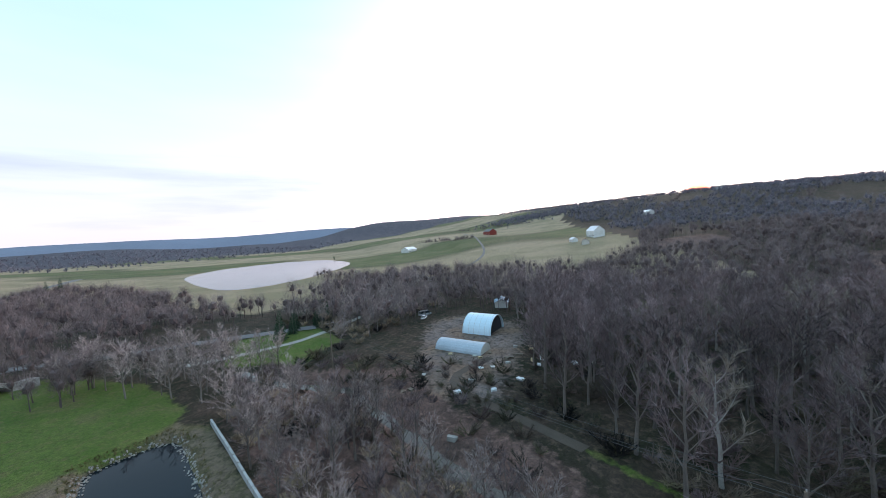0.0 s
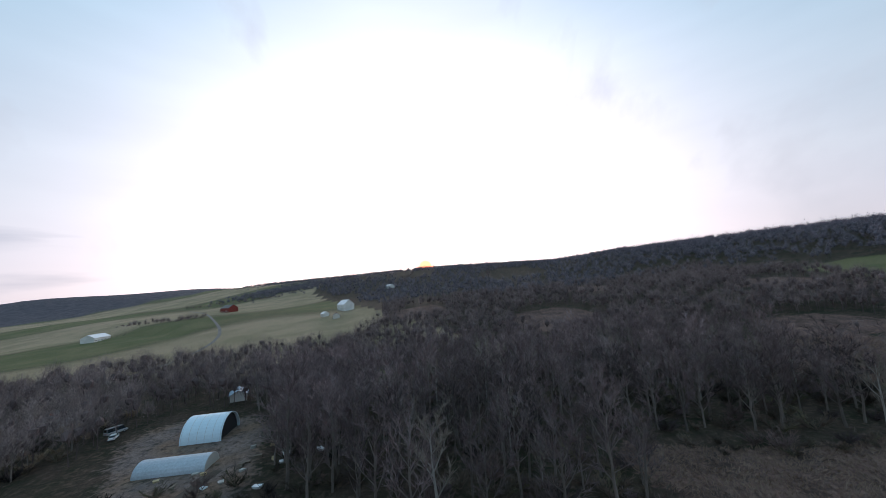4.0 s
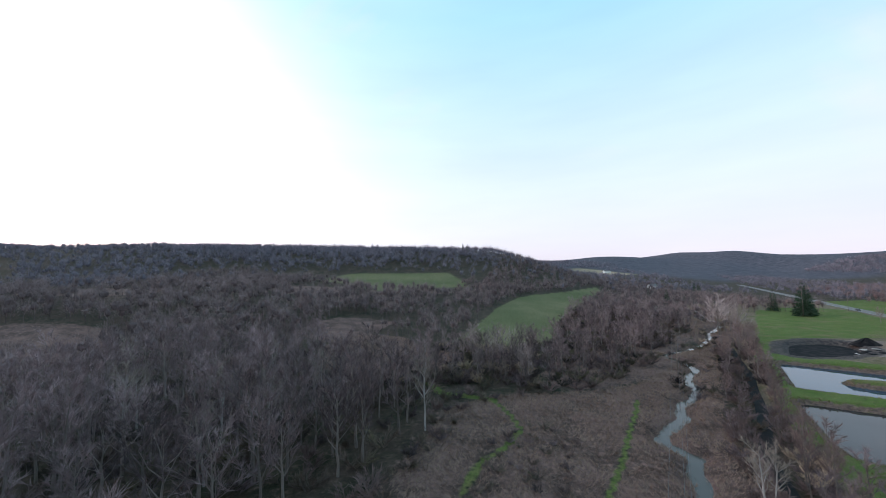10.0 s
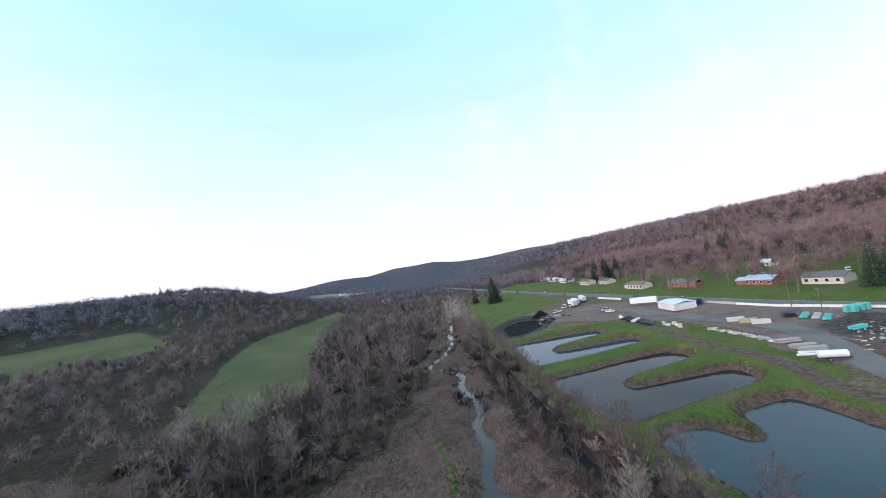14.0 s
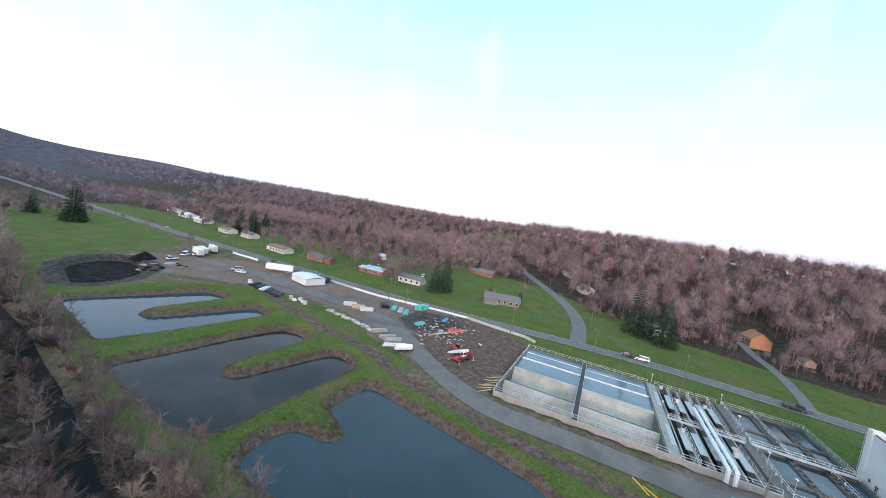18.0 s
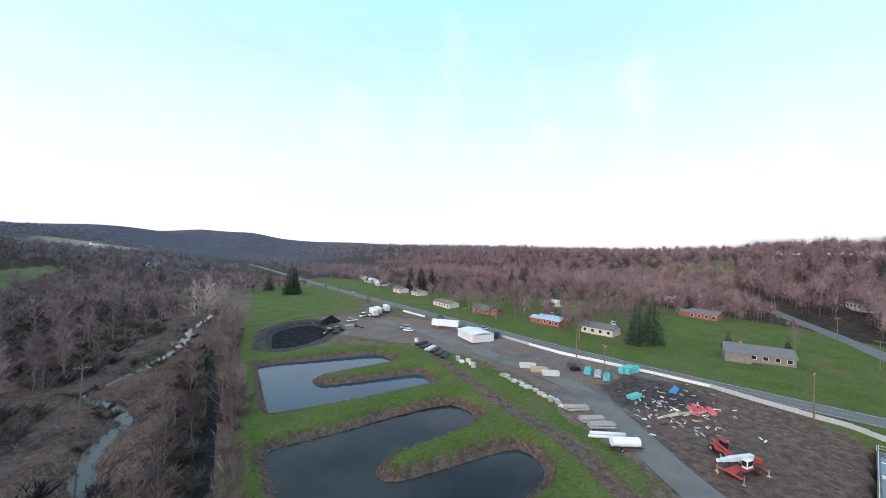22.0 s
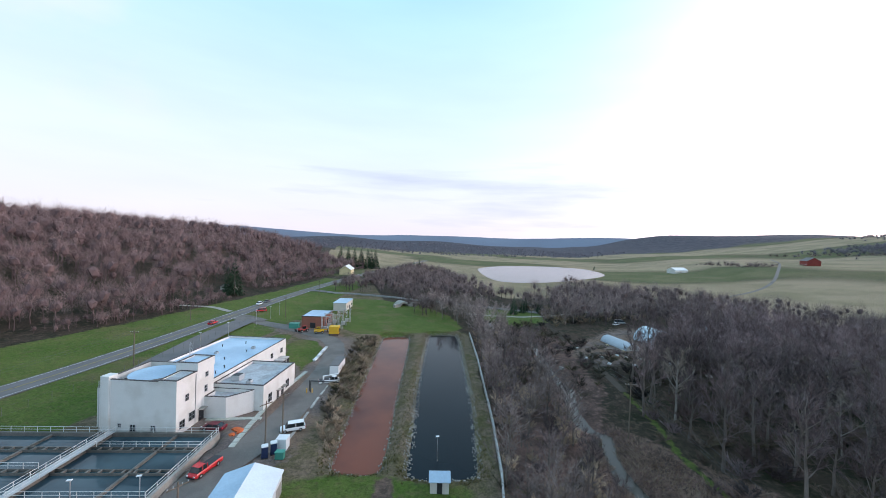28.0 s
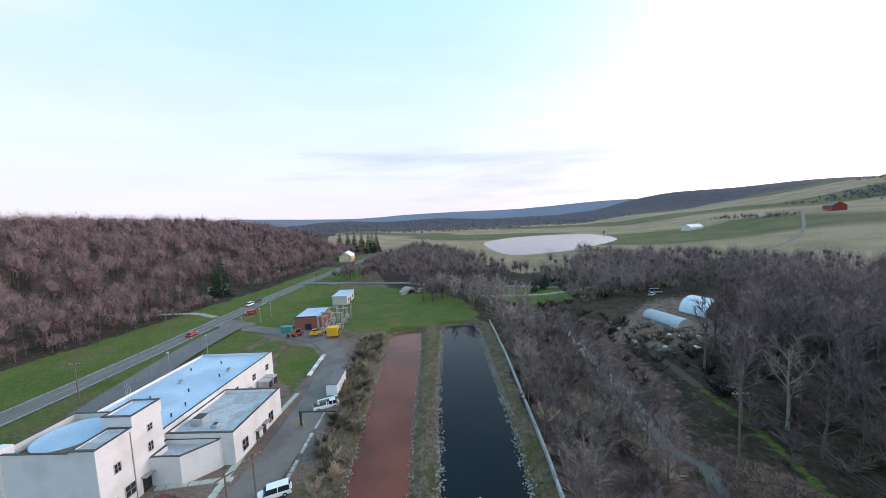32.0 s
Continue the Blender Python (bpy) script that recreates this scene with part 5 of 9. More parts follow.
crate("chemical_tank", 10.7, -50.4, -14, 2.0, 1.8, 2.2, M_WHITE_METAL, "pale square chemical tank on the yard", "tank")
crate("electric_cabinet", 10.7, -47.3, -14, 1.6, 1.0, 1.3, M_GREEN_BOX, "grey-green electric cabinet by the lane", "cabinet")
t_ = thing("pipe_gantry", 7.6, -75.5, 1.75, -14, "black steel loading pipe arm on yellow bollards", "pipe arm")
bm = bmesh.new()
rod(bm, (0, 0, 0), (0, 0, 3.0), 0.12, 8)
rod(bm, (0.5, -0.6, 0), (0.5, -0.6, 3.0), 0.12, 8)
part("upright", bm, M_DARK, t_)
bm = bmesh.new()
rod(bm, (0, 0, 3.0), (-7.6, 1.0, 3.2), 0.14, 8)
part("arm", bm, M_DARK, t_)
for dx in (-0.5, 0.9):
    bm = bmesh.new()
    rod(bm, (dx, 0.4, 0), (dx, 0.4, 1.1), 0.12, 8)
    part("bollard", bm, M_YELLOW, t_)

# ---- electric substation and brick pump house to the south ----
bp = thing("pump_house", 10.8, -152.6, land_at(10.8, -152.6) - 0.1, -14, "red brick pump house with a flat pale roof", "building")
part("wall", B(-5, 5, -7, 7, 0, 5.2), M_BRICK, bp)
part("parapet", B(-5.15, 5.15, -7.15, 7.15, 5.2, 5.5), M_COPING, bp)
part("roof", B(-4.7, 4.7, -6.7, 6.7, 5.5, 5.56), M_ROOF_BLUE, bp)
for s in (-4.2, -1.5, 1.5, 4.2):
    d = part("window", B(-5.06, -5.0, s - 0.7, s + 0.7, 1.4, 3.2), M_GLASS, bp)
    part("window_sill", B(-5.2, -5.0, s - 0.8, s + 0.8, 1.25, 1.4), M_CONC, d)
part("entrance", B(-1.2, 1.2, 7.0, 7.06, 0, 2.6), M_DARK, bp)
bs = thing("switch_house", -1, -191.3, land_at(-1, -191.3) - 0.1, -14, "pale grey switch house with a light roof", "building")
part("wall", B(-3.6, 3.6, -8, 8, 0, 4.6), M_SIDING, bs)
part("roof", B(-3.9, 3.9, -8.3, 8.3, 4.6, 4.85), M_ROOF_BLUE, bs)
part("door", B(-3.66, -3.6, -1, 1, 0, 2.4), M_DARK, bs)
for s in (-5, 4):
    part("window", B(-3.66, -3.6, s - 0.7, s + 0.7, 1.4, 2.8), M_GLASS, bs)
ye = thing("generator", 2.8, -132.6, land_at(2.8, -132.6), -10, "yellow boxed generator on a steel frame", "generator")
part("housing", B(-2.0, 2.0, -1.6, 1.6, 0.8, 3.9, 0.1), M_YELLOW, ye)
part("louvre", B(-2.05, -2.0, -1.2, 1.2, 1.3, 3.0), M_DARK, ye)
for sx in (-1.7, 1.7):
    for sy in (-1.3, 1.3):
        part("leg", B(sx - 0.12, sx + 0.12, sy - 0.12, sy + 0.12, 0, 0.8), M_DARK, ye)
crate("transformer_box", 20.2, -145.3, -14, 4.0, 2.2, 2.2, M_GREEN_BOX, "green enamelled transformer box beside the brick house", "transformer")
for i, (x, y) in enumerate(((6.7, -139.4), (1.1, -142.1), (5.4, -145.2), (-0.7, -148.7), (3.1, -152.6), (-2.5, -156.1))):
    st = thing("switchgear_frame", x, y, land_at(x, y), -14 + i * 3, "grey lattice switchgear frame with insulators", "frame", "substation frames")
    for sx in (-1.6, 1.6):
        bm = bmesh.new()
        for a, b in (((-0.25, -0.25), (0.25, 0.25)), ((-0.25, 0.25), (0.25, -0.25))):
            rod(bm, (sx + a[0], a[1], 0), (sx + a[0], a[1], 6.5), 0.06, 4)
            rod(bm, (sx + b[0], b[1], 0), (sx + b[0], b[1], 6.5), 0.06, 4)
        for k in range(8):
            s = 0.25 if k % 2 else -0.25
            rod(bm, (sx - s, -0.25, k * 0.8), (sx + s, -0.25, k * 0.8 + 0.8), 0.03, 4)
            rod(bm, (sx - s, 0.25, k * 0.8), (sx + s, 0.25, k * 0.8 + 0.8), 0.03, 4)
        part("lattice_leg", bm, M_STEEL, st)
    part("beam", B(-2.2, 2.2, -0.15, 0.15, 6.3, 6.6), M_STEEL, st)
    for k in (-1.2, 0, 1.2):
        bm = bmesh.new()
        for j in range(4):
            rod(bm, (k, 0, 5.2 + j * 0.26), (k, 0, 5.32 + j * 0.26), 0.14, 6)
        part("insulator", bm, M_BRICK, st)
    part("breaker", B(-0.9, 0.9, -0.5, 0.5, 0.3, 2.0, 0.08), M_STEEL, st)
cv = thing("culvert", -38.3, -198.6, 0.3, 20, "pale concrete arch culvert under the road", "culvert")
bm = bmesh.new()
N = 14
for i in range(N):
    a0, a1 = math.pi * i / N, math.pi * (i + 1) / N
    q = []
    for a, r in ((a0, 3.0), (a1, 3.0), (a1, 4.2), (a0, 4.2)):
        q.append((math.cos(a) * r, math.sin(a) * r))
    f = [bm.verts.new((x, 0.6, z)) for x, z in q]
    bk = [bm.verts.new((x, -6.0, z)) for x, z in q]
    bm.faces.new(f)
    bm.faces.new(bk[::-1])
    for k in range(4):
        bm.faces.new((f[k], bk[k], bk[(k + 1) % 4], f[(k + 1) % 4]))
bmesh.ops.recalc_face_normals(bm, faces=bm.faces)
part("arch", bm, M_STONE, cv)
part("headwall", prism(bmesh.new(), [(-7.5, -0.4), (-3.6, -0.4), (-3.6, 0.5), (-7.5, 2.5)], -0.5, 3.0), M_STONE, cv)
part("headwall", prism(bmesh.new(), [(7.5, -0.4), (3.6, -0.4), (3.6, 0.5), (7.5, 2.5)], -0.5, 3.0), M_STONE, cv)
# dark plate added across the back in place of the bore's shade
part("dark_bore", B(-3.0, 3.0, -6.2, -6.0, -0.5, 3.0), M_DARK, cv)
# ---- vehicles ----
def loft(bm, sections):
    """Joins cross-sections (lists of points) into one skin with end caps."""
    rings = [[bm.verts.new(p) for p in s] for s in sections]
    n = len(rings[0])
    for r0, r1 in zip(rings, rings[1:]):
        for i in range(n):
            bm.faces.new((r0[i], r0[(i + 1) % n], r1[(i + 1) % n], r1[i]))
    bm.faces.new(rings[0][::-1])
    bm.faces.new(rings[-1])
    bmesh.ops.recalc_face_normals(bm, faces=bm.faces)
    return bm


def tyre_mesh():
    bm = bmesh.new()
    bmesh.ops.create_cone(bm, cap_ends=True, segments=14, radius1=0.36, radius2=0.36, depth=0.24, matrix=Matrix.Rotation(math.pi / 2, 4, "X"))
    me = bpy.data.meshes.new("tyre")
    bm.to_mesh(me)
    bm.free()
    me.materials.append(M_TYRE)
    bm = bmesh.new()
    bmesh.ops.create_cone(bm, cap_ends=True, segments=10, radius1=0.2, radius2=0.2, depth=0.26, matrix=Matrix.Rotation(math.pi / 2, 4, "X"))
    m2 = bpy.data.meshes.new("rim")
    bm.to_mesh(m2)
    bm.free()
    m2.materials.append(M_STEEL)
    return me, m2


ME_TYRE, ME_RIM = tyre_mesh()
CAR_KINDS = {  # length, width, body profile (x, top), cabin (x0, x1, x2, x3, top), bed
    "pickup": (5.7, 1.95, 1.08, (0.1, 0.75, 2.0, 2.35, 1.85), True),
    "suv": (5.0, 1.95, 1.05, (-2.35, -2.1, 1.0, 1.55, 1.82), False),
    "sedan": (4.7, 1.82, 0.92, (-1.9, -1.1, 0.7, 1.45, 1.44), False),
    "van": (5.8, 2.0, 1.15, (-2.75, -2.65, 1.6, 2.2, 2.25), False),
}


def car(kind, x, y, rz, paint, label, group="", z=None):
    L, W, H, cab, bed = CAR_KINDS[kind]
    name = {"pickup": "pickup_truck", "suv": "suv", "sedan": "car", "van": "van"}[kind]
    t = thing(name, x, y, (land_at(x, y) if z is None else z) + 0.08, rz, label, "truck" if kind == "pickup" else "car", group)
    bm = bmesh.new()
    sec = []
    for fx, top, inset in ((-0.5, 0.86, 0.1), (-0.47, 1.0, 0.02), (-0.2, 1.0, 0), (0.12, 1.0, 0), (0.3, 0.98, 0), (0.44, 0.9, 0.03), (0.5, 0.72, 0.14)):
        w, zt = W / 2 - inset, H * top
        sec.append([(fx * L, -w, 0.38), (fx * L, -w - 0.0, zt - 0.22), (fx * L, -w + 0.1, zt), (fx * L, w - 0.1, zt), (fx * L, w, zt - 0.22), (fx * L, w, 0.38)])
    part("body", loft(bm, sec), paint, t)
    a, b, c, d, top = cab
    gl_ = part("cabin_glass", loft(bmesh.new(), [[(px, -W / 2 + 0.08, H - 0.05), (px + dx, -W / 2 + 0.22, top - 0.06), (px + dx, W / 2 - 0.22, top - 0.06), (px, W / 2 - 0.08, H - 0.05)]
                                               for px, dx in ((a, b - a), (d, c - d))]), M_GLASS, t)
    part("cabin_roof", B(b - 0.02, c + 0.02, -W / 2 + 0.2, W / 2 - 0.2, top - 0.07, top, 0.03), paint, t)
    for px in (a + (b - a) * 0.5, (b + c) / 2):
        for s in (-1, 1):
            part("door_pillar", B(px - 0.06, px + 0.06, s * (W / 2 - 0.15) - 0.06, s * (W / 2 - 0.15) + 0.06, H - 0.05, top - 0.05), paint, gl_)
    if bed:
        part("load_bed", B(-L * 0.48, a - 0.12, -W / 2 + 0.14, W / 2 - 0.14, H - 0.02, H + 0.01), M_DARK, t)
    for s in (-1, 1):
        part("headlight", B(L * 0.47, L * 0.505, s * W * 0.34 - 0.16, s * W * 0.34 + 0.16, 0.66, 0.82), M_WHITE_METAL, t)
        part("tail_light", B(-L * 0.505, -L * 0.48, s * W * 0.4 - 0.1, s * W * 0.4 + 0.1, 0.7, 0.95), M_RED, t)
        for wx in (-0.3, 0.31):
            wob = shared("wheel", ME_TYRE, t, Matrix.Translation((wx * L, s * (W / 2 - 0.1), 0.36)))
            shared("rim", ME_RIM, wob)
    part("bumper", B(L * 0.485, L * 0.515, -W * 0.45, W * 0.45, 0.4, 0.58), M_DARK, t)
    return t


car("pickup", 22.3, -45.4, 62, M_RED, "bright red pickup truck parked on the service lane")
car("suv", 9.7, -57.2, 8, M_WHITE_CAR, "white suv parked at the lane's edge")
car("pickup", 3.1, -81.7, 186, M_WHITE_CAR, "white utility pickup with a raised boom")
bm = bmesh.new()
rod(bm, (-1.6, 0, 1.1), (-1.6, 0, 2.0), 0.22, 8)
rod(bm, (-1.8, 0, 2.05), (2.6, 0.1, 2.3), 0.16, 6)
part("boom", bm, M_WHITE_CAR, bpy.data.objects["pickup_truck.001"], "white folded boom")
car("sedan", 25.4, -59.7, -20, material("dark_red_vehicle_paint", (0.14, 0.01, 0.02), 0.3, spec=0.5, bump=0), "dark red car parked beside the tank wall")
car("suv", 45.7, -110.6, 74, M_RED, "red suv parked beside the long hall")
car("sedan", 48.3, -104.7, 74, M_BLACK_CAR, "black car parked beside the long hall")
tr = thing("site_trailer", 0.9, -89.5, land_at(0.9, -89.5) + 0.1, 76, "white box site trailer with a dark roof", "trailer")
part("body", B(-4.2, 4.2, -1.3, 1.3, 0.7, 3.3, 0.05), M_WHITE_CAR, tr)
part("roof", B(-4.3, 4.3, -1.4, 1.4, 3.3, 3.45), M_SHINGLE, tr)
part("door", B(-1.6, -0.7, -1.34, -1.3, 0.8, 2.8), M_SIDING, tr)
for s in (1.0, 3.0):
    part("window", B(s - 0.4, s + 0.4, -1.34, -1.3, 1.7, 2.6), M_GLASS, tr)
for s in (-1, 1):
    for wx in (-1.0, 0.1):
        shared("rim", ME_RIM, shared("wheel", ME_TYRE, tr, Matrix.Translation((wx, s * 1.15, 0.3))))
for i, (x, y, k, p, lab) in enumerate(((97, 143.5, "sedan", M_WHITE_CAR, "white car parked in the material yard"), (99.8, 148, "suv", M_SILVER_CAR, "silver car in the material yard"),
                                       (111, 183, "pickup", M_WHITE_CAR, "white pickup by the basin"), (94, 180, "pickup", M_WHITE_CAR, "white tipper pickup by the sludge basin"),
                                       (106, 186, "van", M_WHITE_CAR, "white van by the basin"))):
    car(k, x, y, 110 + i * 23, p, lab, "vehicles in the yard")
for y, off, k, p, lab in ((150, -2, "sedan", M_BLACK_CAR, "dark car driving on the road"), (118, -2, "sedan", M_SILVER_CAR, "grey car driving on the road"), (-34, 2, "suv", M_WHITE_CAR, "white car driving on the road"),
                          (-30, 2, "pickup", M_BLACK_CAR, "dark pickup on the road"), (-72, -2, "pickup", M_BLACK_CAR, "black pickup on the road"), (-196, 2, "suv", M_WHITE_CAR, "white car on the road"),
                          (-204, 2, "sedan", M_BLACK_CAR, "dark car on the road"), (-150, -2, "sedan", M_RED, "red car on the road"), (330, -2, "sedan", M_BLACK_CAR, "dark car far up the road"), (270, 2, "sedan", M_SILVER_CAR, "silver car far up the road")):
    x = float(road_x(y))
    ang = math.degrees(math.atan2(20, float(road_x(y + 10) - road_x(y - 10))))
    car(k, x + off, y, ang if off > 0 else ang + 180, p, lab, "cars on the road", land_at(x, y) + 0.06)
for x, y, k, p, lab in ((176, 98, "sedan", M_RED, "red car in a house drive"), (173, 101, "sedan", M_BLACK_CAR, "black car in a house drive"), (170, 104, "suv", M_SILVER_CAR, "silver suv in a house drive"),
                        (166, 72, "suv", M_WHITE_CAR, "white suv by a garage"), (205, 152, "suv", M_RED, "red suv by a brick house"), (40, -177, "suv", M_RED, "red tractor-like vehicle by the pump house")):
    car(k, x, y, 20, p, lab, "cars in drives")


def telehandler(x, y, rz, paint, label):
    t = thing("telehandler", x, y, land_at(x, y) + 0.1, rz, label, "machine", "yard machines")
    part("chassis", B(-2.0, 2.0, -0.8, 0.8, 0.6, 1.3, 0.12), paint, t)
    cb = part("cab", B(-0.9, 0.5, 0.0, 0.85, 1.3, 2.5, 0.1), M_GLASS, t)
    part("cab_roof", B(-1.0, 0.6, -0.05, 0.9, 2.5, 2.6), paint, cb)
    bm = bmesh.new()
    rod(bm, (-2.0, -0.4, 1.9), (3.4, -0.4, 1.5), 0.22, 6)
    part("boom", bm, paint, t)
    part("fork_carriage", B(3.4, 3.6, -0.9, 0.5, 0.6, 1.6), M_DARK, t)
    for s in (-0.75, 0.35):
        part("fork", B(3.6, 4.7, s - 0.07, s + 0.07, 0.55, 0.63), M_DARK, t)
    for sx in (-1.3, 1.3):
        for sy in (-1, 1):
            wob = shared("wheel", ME_TYRE, t, Matrix.LocRotScale((sx, sy * 0.95, 0.55), None, Vector((1.55, 1.6, 1.55))))
            shared("rim", ME_RIM, wob)
    return t


telehandler(15.8, -139.1, 40, M_RUST, "red telehandler parked by the lane")
telehandler(9.2, -136.1, 190, M_YELLOW, "small yellow loader on the grass")


def yard_crane(x, y, rz):
    """A red rough-terrain crane with its pale boom lowered over the cab."""
    t = thing("yard_crane", x, y, land_at(x, y) + 0.02, rz, "red mobile crane with a pale lowered boom, parked among debris", "crane")
    part("chassis", B(-3.6, 3.6, -0.75, 0.75, 0.7, 1.25, 0.05), M_RUST, t)
    for sx in (-2.2, 2.2):
        for sy in (-1.15, 1.15):
            bm = bmesh.new()
            rod(bm, (sx, sy - 0.28, 0.7), (sx, sy + 0.28, 0.7), 0.7, 18)
            w = part("wheel", bm, M_DARK, t, "large black tyre")
            bm = bmesh.new()
            rod(bm, (sx, sy - 0.3, 0.7), (sx, sy + 0.3, 0.7), 0.34, 12)
            part("rim", bm, M_RUST, w, "red wheel rim")
    for sx in (-3.5, 3.5):
        part("outrigger_beam", B(sx - 0.15, sx + 0.15, -2.0, 2.0, 0.75, 1.0), M_RUST, t)
        for sy in (-2.0, 2.0):
            bm = bmesh.new()
            rod(bm, (sx, sy, 0.06), (sx, sy, 1.05), 0.08, 8)
            rod(bm, (sx, sy, 0.0), (sx, sy, 0.06), 0.3, 10)
            part("outrigger_leg", bm, M_STEEL, t)
    bm = bmesh.new()
    rod(bm, (-0.4, 0, 1.25), (-0.4, 0, 1.55), 0.8, 20)
    part("turntable", bm, M_DARK, t)
    part("engine_deck", B(-3.2, -0.2, -1.05, 0.2, 1.55, 2.5, 0.08), M_RUST, t)
    cab = part("cab", B(-0.6, 1.1, 0.35, 1.2, 1.5, 2.9, 0.08), M_WHITE_METAL, t, "pale operator's cab")
    part("cab_window", B(-0.4, 0.9, 1.2, 1.22, 2.0, 2.75), M_GLASS, cab)
    part("cab_windscreen", B(1.1, 1.12, 0.45, 1.1, 1.9, 2.75), M_GLASS, cab)
    part("counterweight", B(-3.7, -3.2, -1.0, 1.0, 1.5, 2.3, 0.06), M_RUST, t)
    tilt = Matrix.Translation((-2.6, 0.0, 2.5)) @ Matrix.Rotation(radians(-6), 4, "Y")
    for k, (a, b, h) in enumerate(((0, 6.5, 0.36), (5.6, 8.4, 0.29), (8.0, 9.6, 0.22))):
        bm = B(a, b, -h, h, -h, h, 0.03)
        bm.transform(tilt)
        part("boom_section", bm, M_WHITE_METAL, t)
    bm = bmesh.new()
    rod(bm, (-0.2, 0, 1.6), (2.2, 0, 2.75), 0.14, 8)
    part("lift_ram", bm, M_STEEL, t)
    bm = bmesh.new()
    rod(bm, (6.8, 0, 1.7), (6.8, 0, 3.4), 0.02, 4)
    rod(bm, (6.8, 0, 1.45), (6.8, 0, 1.7), 0.14, 8)
    part("hook_block", bm, M_YELLOW, t)


yard_crane(57.8, 28.8, 150)
telehandler(62.5, 31.5, 215, M_RUST, "small red loader beside the crane")

# ---- trailers, sheds and stacks in the material yard ----
ps = thing("site_office", 104.8, 112.3, land_at(104.8, 112.3), 62, "white low shed with a pale flat roof", "shed")
part("wall", B(-6.5, 6.5, -5, 5, 0, 3.0), M_WHITE, ps)
part("roof", gable(bmesh.new(), -6.5, 6.5, -5, 5, 3.0, 0.7, 0.3, 0.12), M_WHITE_METAL, ps)
for s in (-3.5, 0.5, 4):
    part("roller_door", B(s - 1.2, s + 1.2, -5.05, -5.0, 0, 2.4), M_SIDING, ps)


def semitrailer(x, y, rz, L, label, group=""):
    t = thing("box_trailer", x, y, land_at(x, y) + 0.05, rz, label, "trailer", group)
    part("box", B(-L / 2, L / 2, -1.25, 1.25, 1.1, 3.9, 0.04), M_WHITE_CAR, t)
    part("frame", B(-L / 2, L / 2, -0.5, 0.5, 0.85, 1.1), M_DARK, t)
    part("rear_door", B(-L / 2 - 0.04, -L / 2, -1.15, 1.15, 1.2, 3.8), M_SIDING, t)
    for s in (-1, 1):
        for k in range(2):
            shared("rim", ME_RIM, shared("wheel", ME_TYRE, t, Matrix.LocRotScale((-L / 2 + 1.5 + k * 1.2, s * 1.05, 0.47), None, Vector((1.3, 1.2, 1.3)))))
        part("landing_leg", B(L / 2 - 2.4, L / 2 - 2.2, s * 0.6 - 0.08, s * 0.6 + 0.08, 0, 0.9), M_STEEL, t)
    for k in range(int(L / 1.5)):
        for s in (-1, 1):
            part("side_rib", B(-L / 2 + 0.7 + k * 1.5, -L / 2 + 0.76 + k * 1.5, s * 1.25 - 0.03, s * 1.25 + 0.03, 1.15, 3.85), M_WHITE_METAL, t)


semitrailer(112.1, 133.7, 112, 13, "long white box trailer in the yard", "white trailers")
for x, y, L in ((111.5, 183.9, 12), (117.2, 186.5, 10), (124.5, 187.3, 9)):
    semitrailer(x, y, 60, L, "white box trailer parked near the sludge basin", "white trailers")
rnd = random.Random(5)


def pipe_bundle(x, y, rz, n, r, L, mat, label, group="pipe stacks"):
    t = thing("pipe_bundle", x, y, land_at(x, y) + 0.05, rz, label, "pipes", group)
    bm = bmesh.new()
    rod(bm, (-L / 2, 0, 0), (L / 2, 0, 0), r, 10)
    me = bpy.data.meshes.new("pipe")
    bm.to_mesh(me)
    bm.free()
    me.materials.append(mat)
    row, k, z = n, 0, r
    while row > max(0, n - 2) and k < 14:
        for i in range(row):
            shared("pipe", me, t, Matrix.Translation((rnd.uniform(-0.3, 0.3), (i - (row - 1) / 2) * 2.05 * r, z)))
            k += 1
        z += r * 1.75
        row -= 1
    for s in (-0.3, 0.3):
        part("bearer", B(s * L - 0.08, s * L + 0.08, -n * r * 1.1, n * r * 1.1, -0.08, 0.02), M_TIMBER, t)


def pallet_stack(x, y, rz, mat, h, label, w=1.2, d=1.1, group="pallet stacks"):
    t = thing("pallet_stack", x, y, land_at(x, y) + 0.05, rz, label, "pallet", group)
    part("pallet", B(-w / 2, w / 2, -d / 2, d / 2, 0, 0.14), M_TIMBER, t)
    n = max(1, int(h / 0.45))
    for i in range(n):
        j = rnd.uniform(-0.05, 0.05)
        part("pack", B(-w / 2 + 0.04 + j, w / 2 - 0.04 + j, -d / 2 + 0.04, d / 2 - 0.04, 0.14 + i * h / n, 0.14 + (i + 1) * h / n - 0.02, 0.03), mat, t)


DARKP = material("black_plastic_pipe", (0.02, 0.022, 0.03), 0.4, vary=0.15, bump=0)
for i, (x, y) in enumerate(((84, 124.2), (82.4, 120), (81.2, 117), (80, 114.1), (78.7, 110.7), (77.8, 107.7))):
    pipe_bundle(x, y, 8 + i * 3, 5, 0.22, 6.5, M_WHITE_METAL if i == 2 else DARKP, "bundle of " + ("white" if i == 2 else "black") + " plastic pipes on bearers")
for i, (x, y) in enumerate(((85.4, 127.6), (86.7, 129.2), (76.4, 101.2), (75.5, 99), (77.5, 97.6), (74.1, 93.4), (75.9, 95.5))):
    pallet_stack(x, y, i * 21, (M_WHITE_METAL, M_SIDING, M_STEEL)[i % 3], 0.7 + 0.3 * (i % 3), "shrink-wrapped pallet of fittings", 1.6, 1.3)
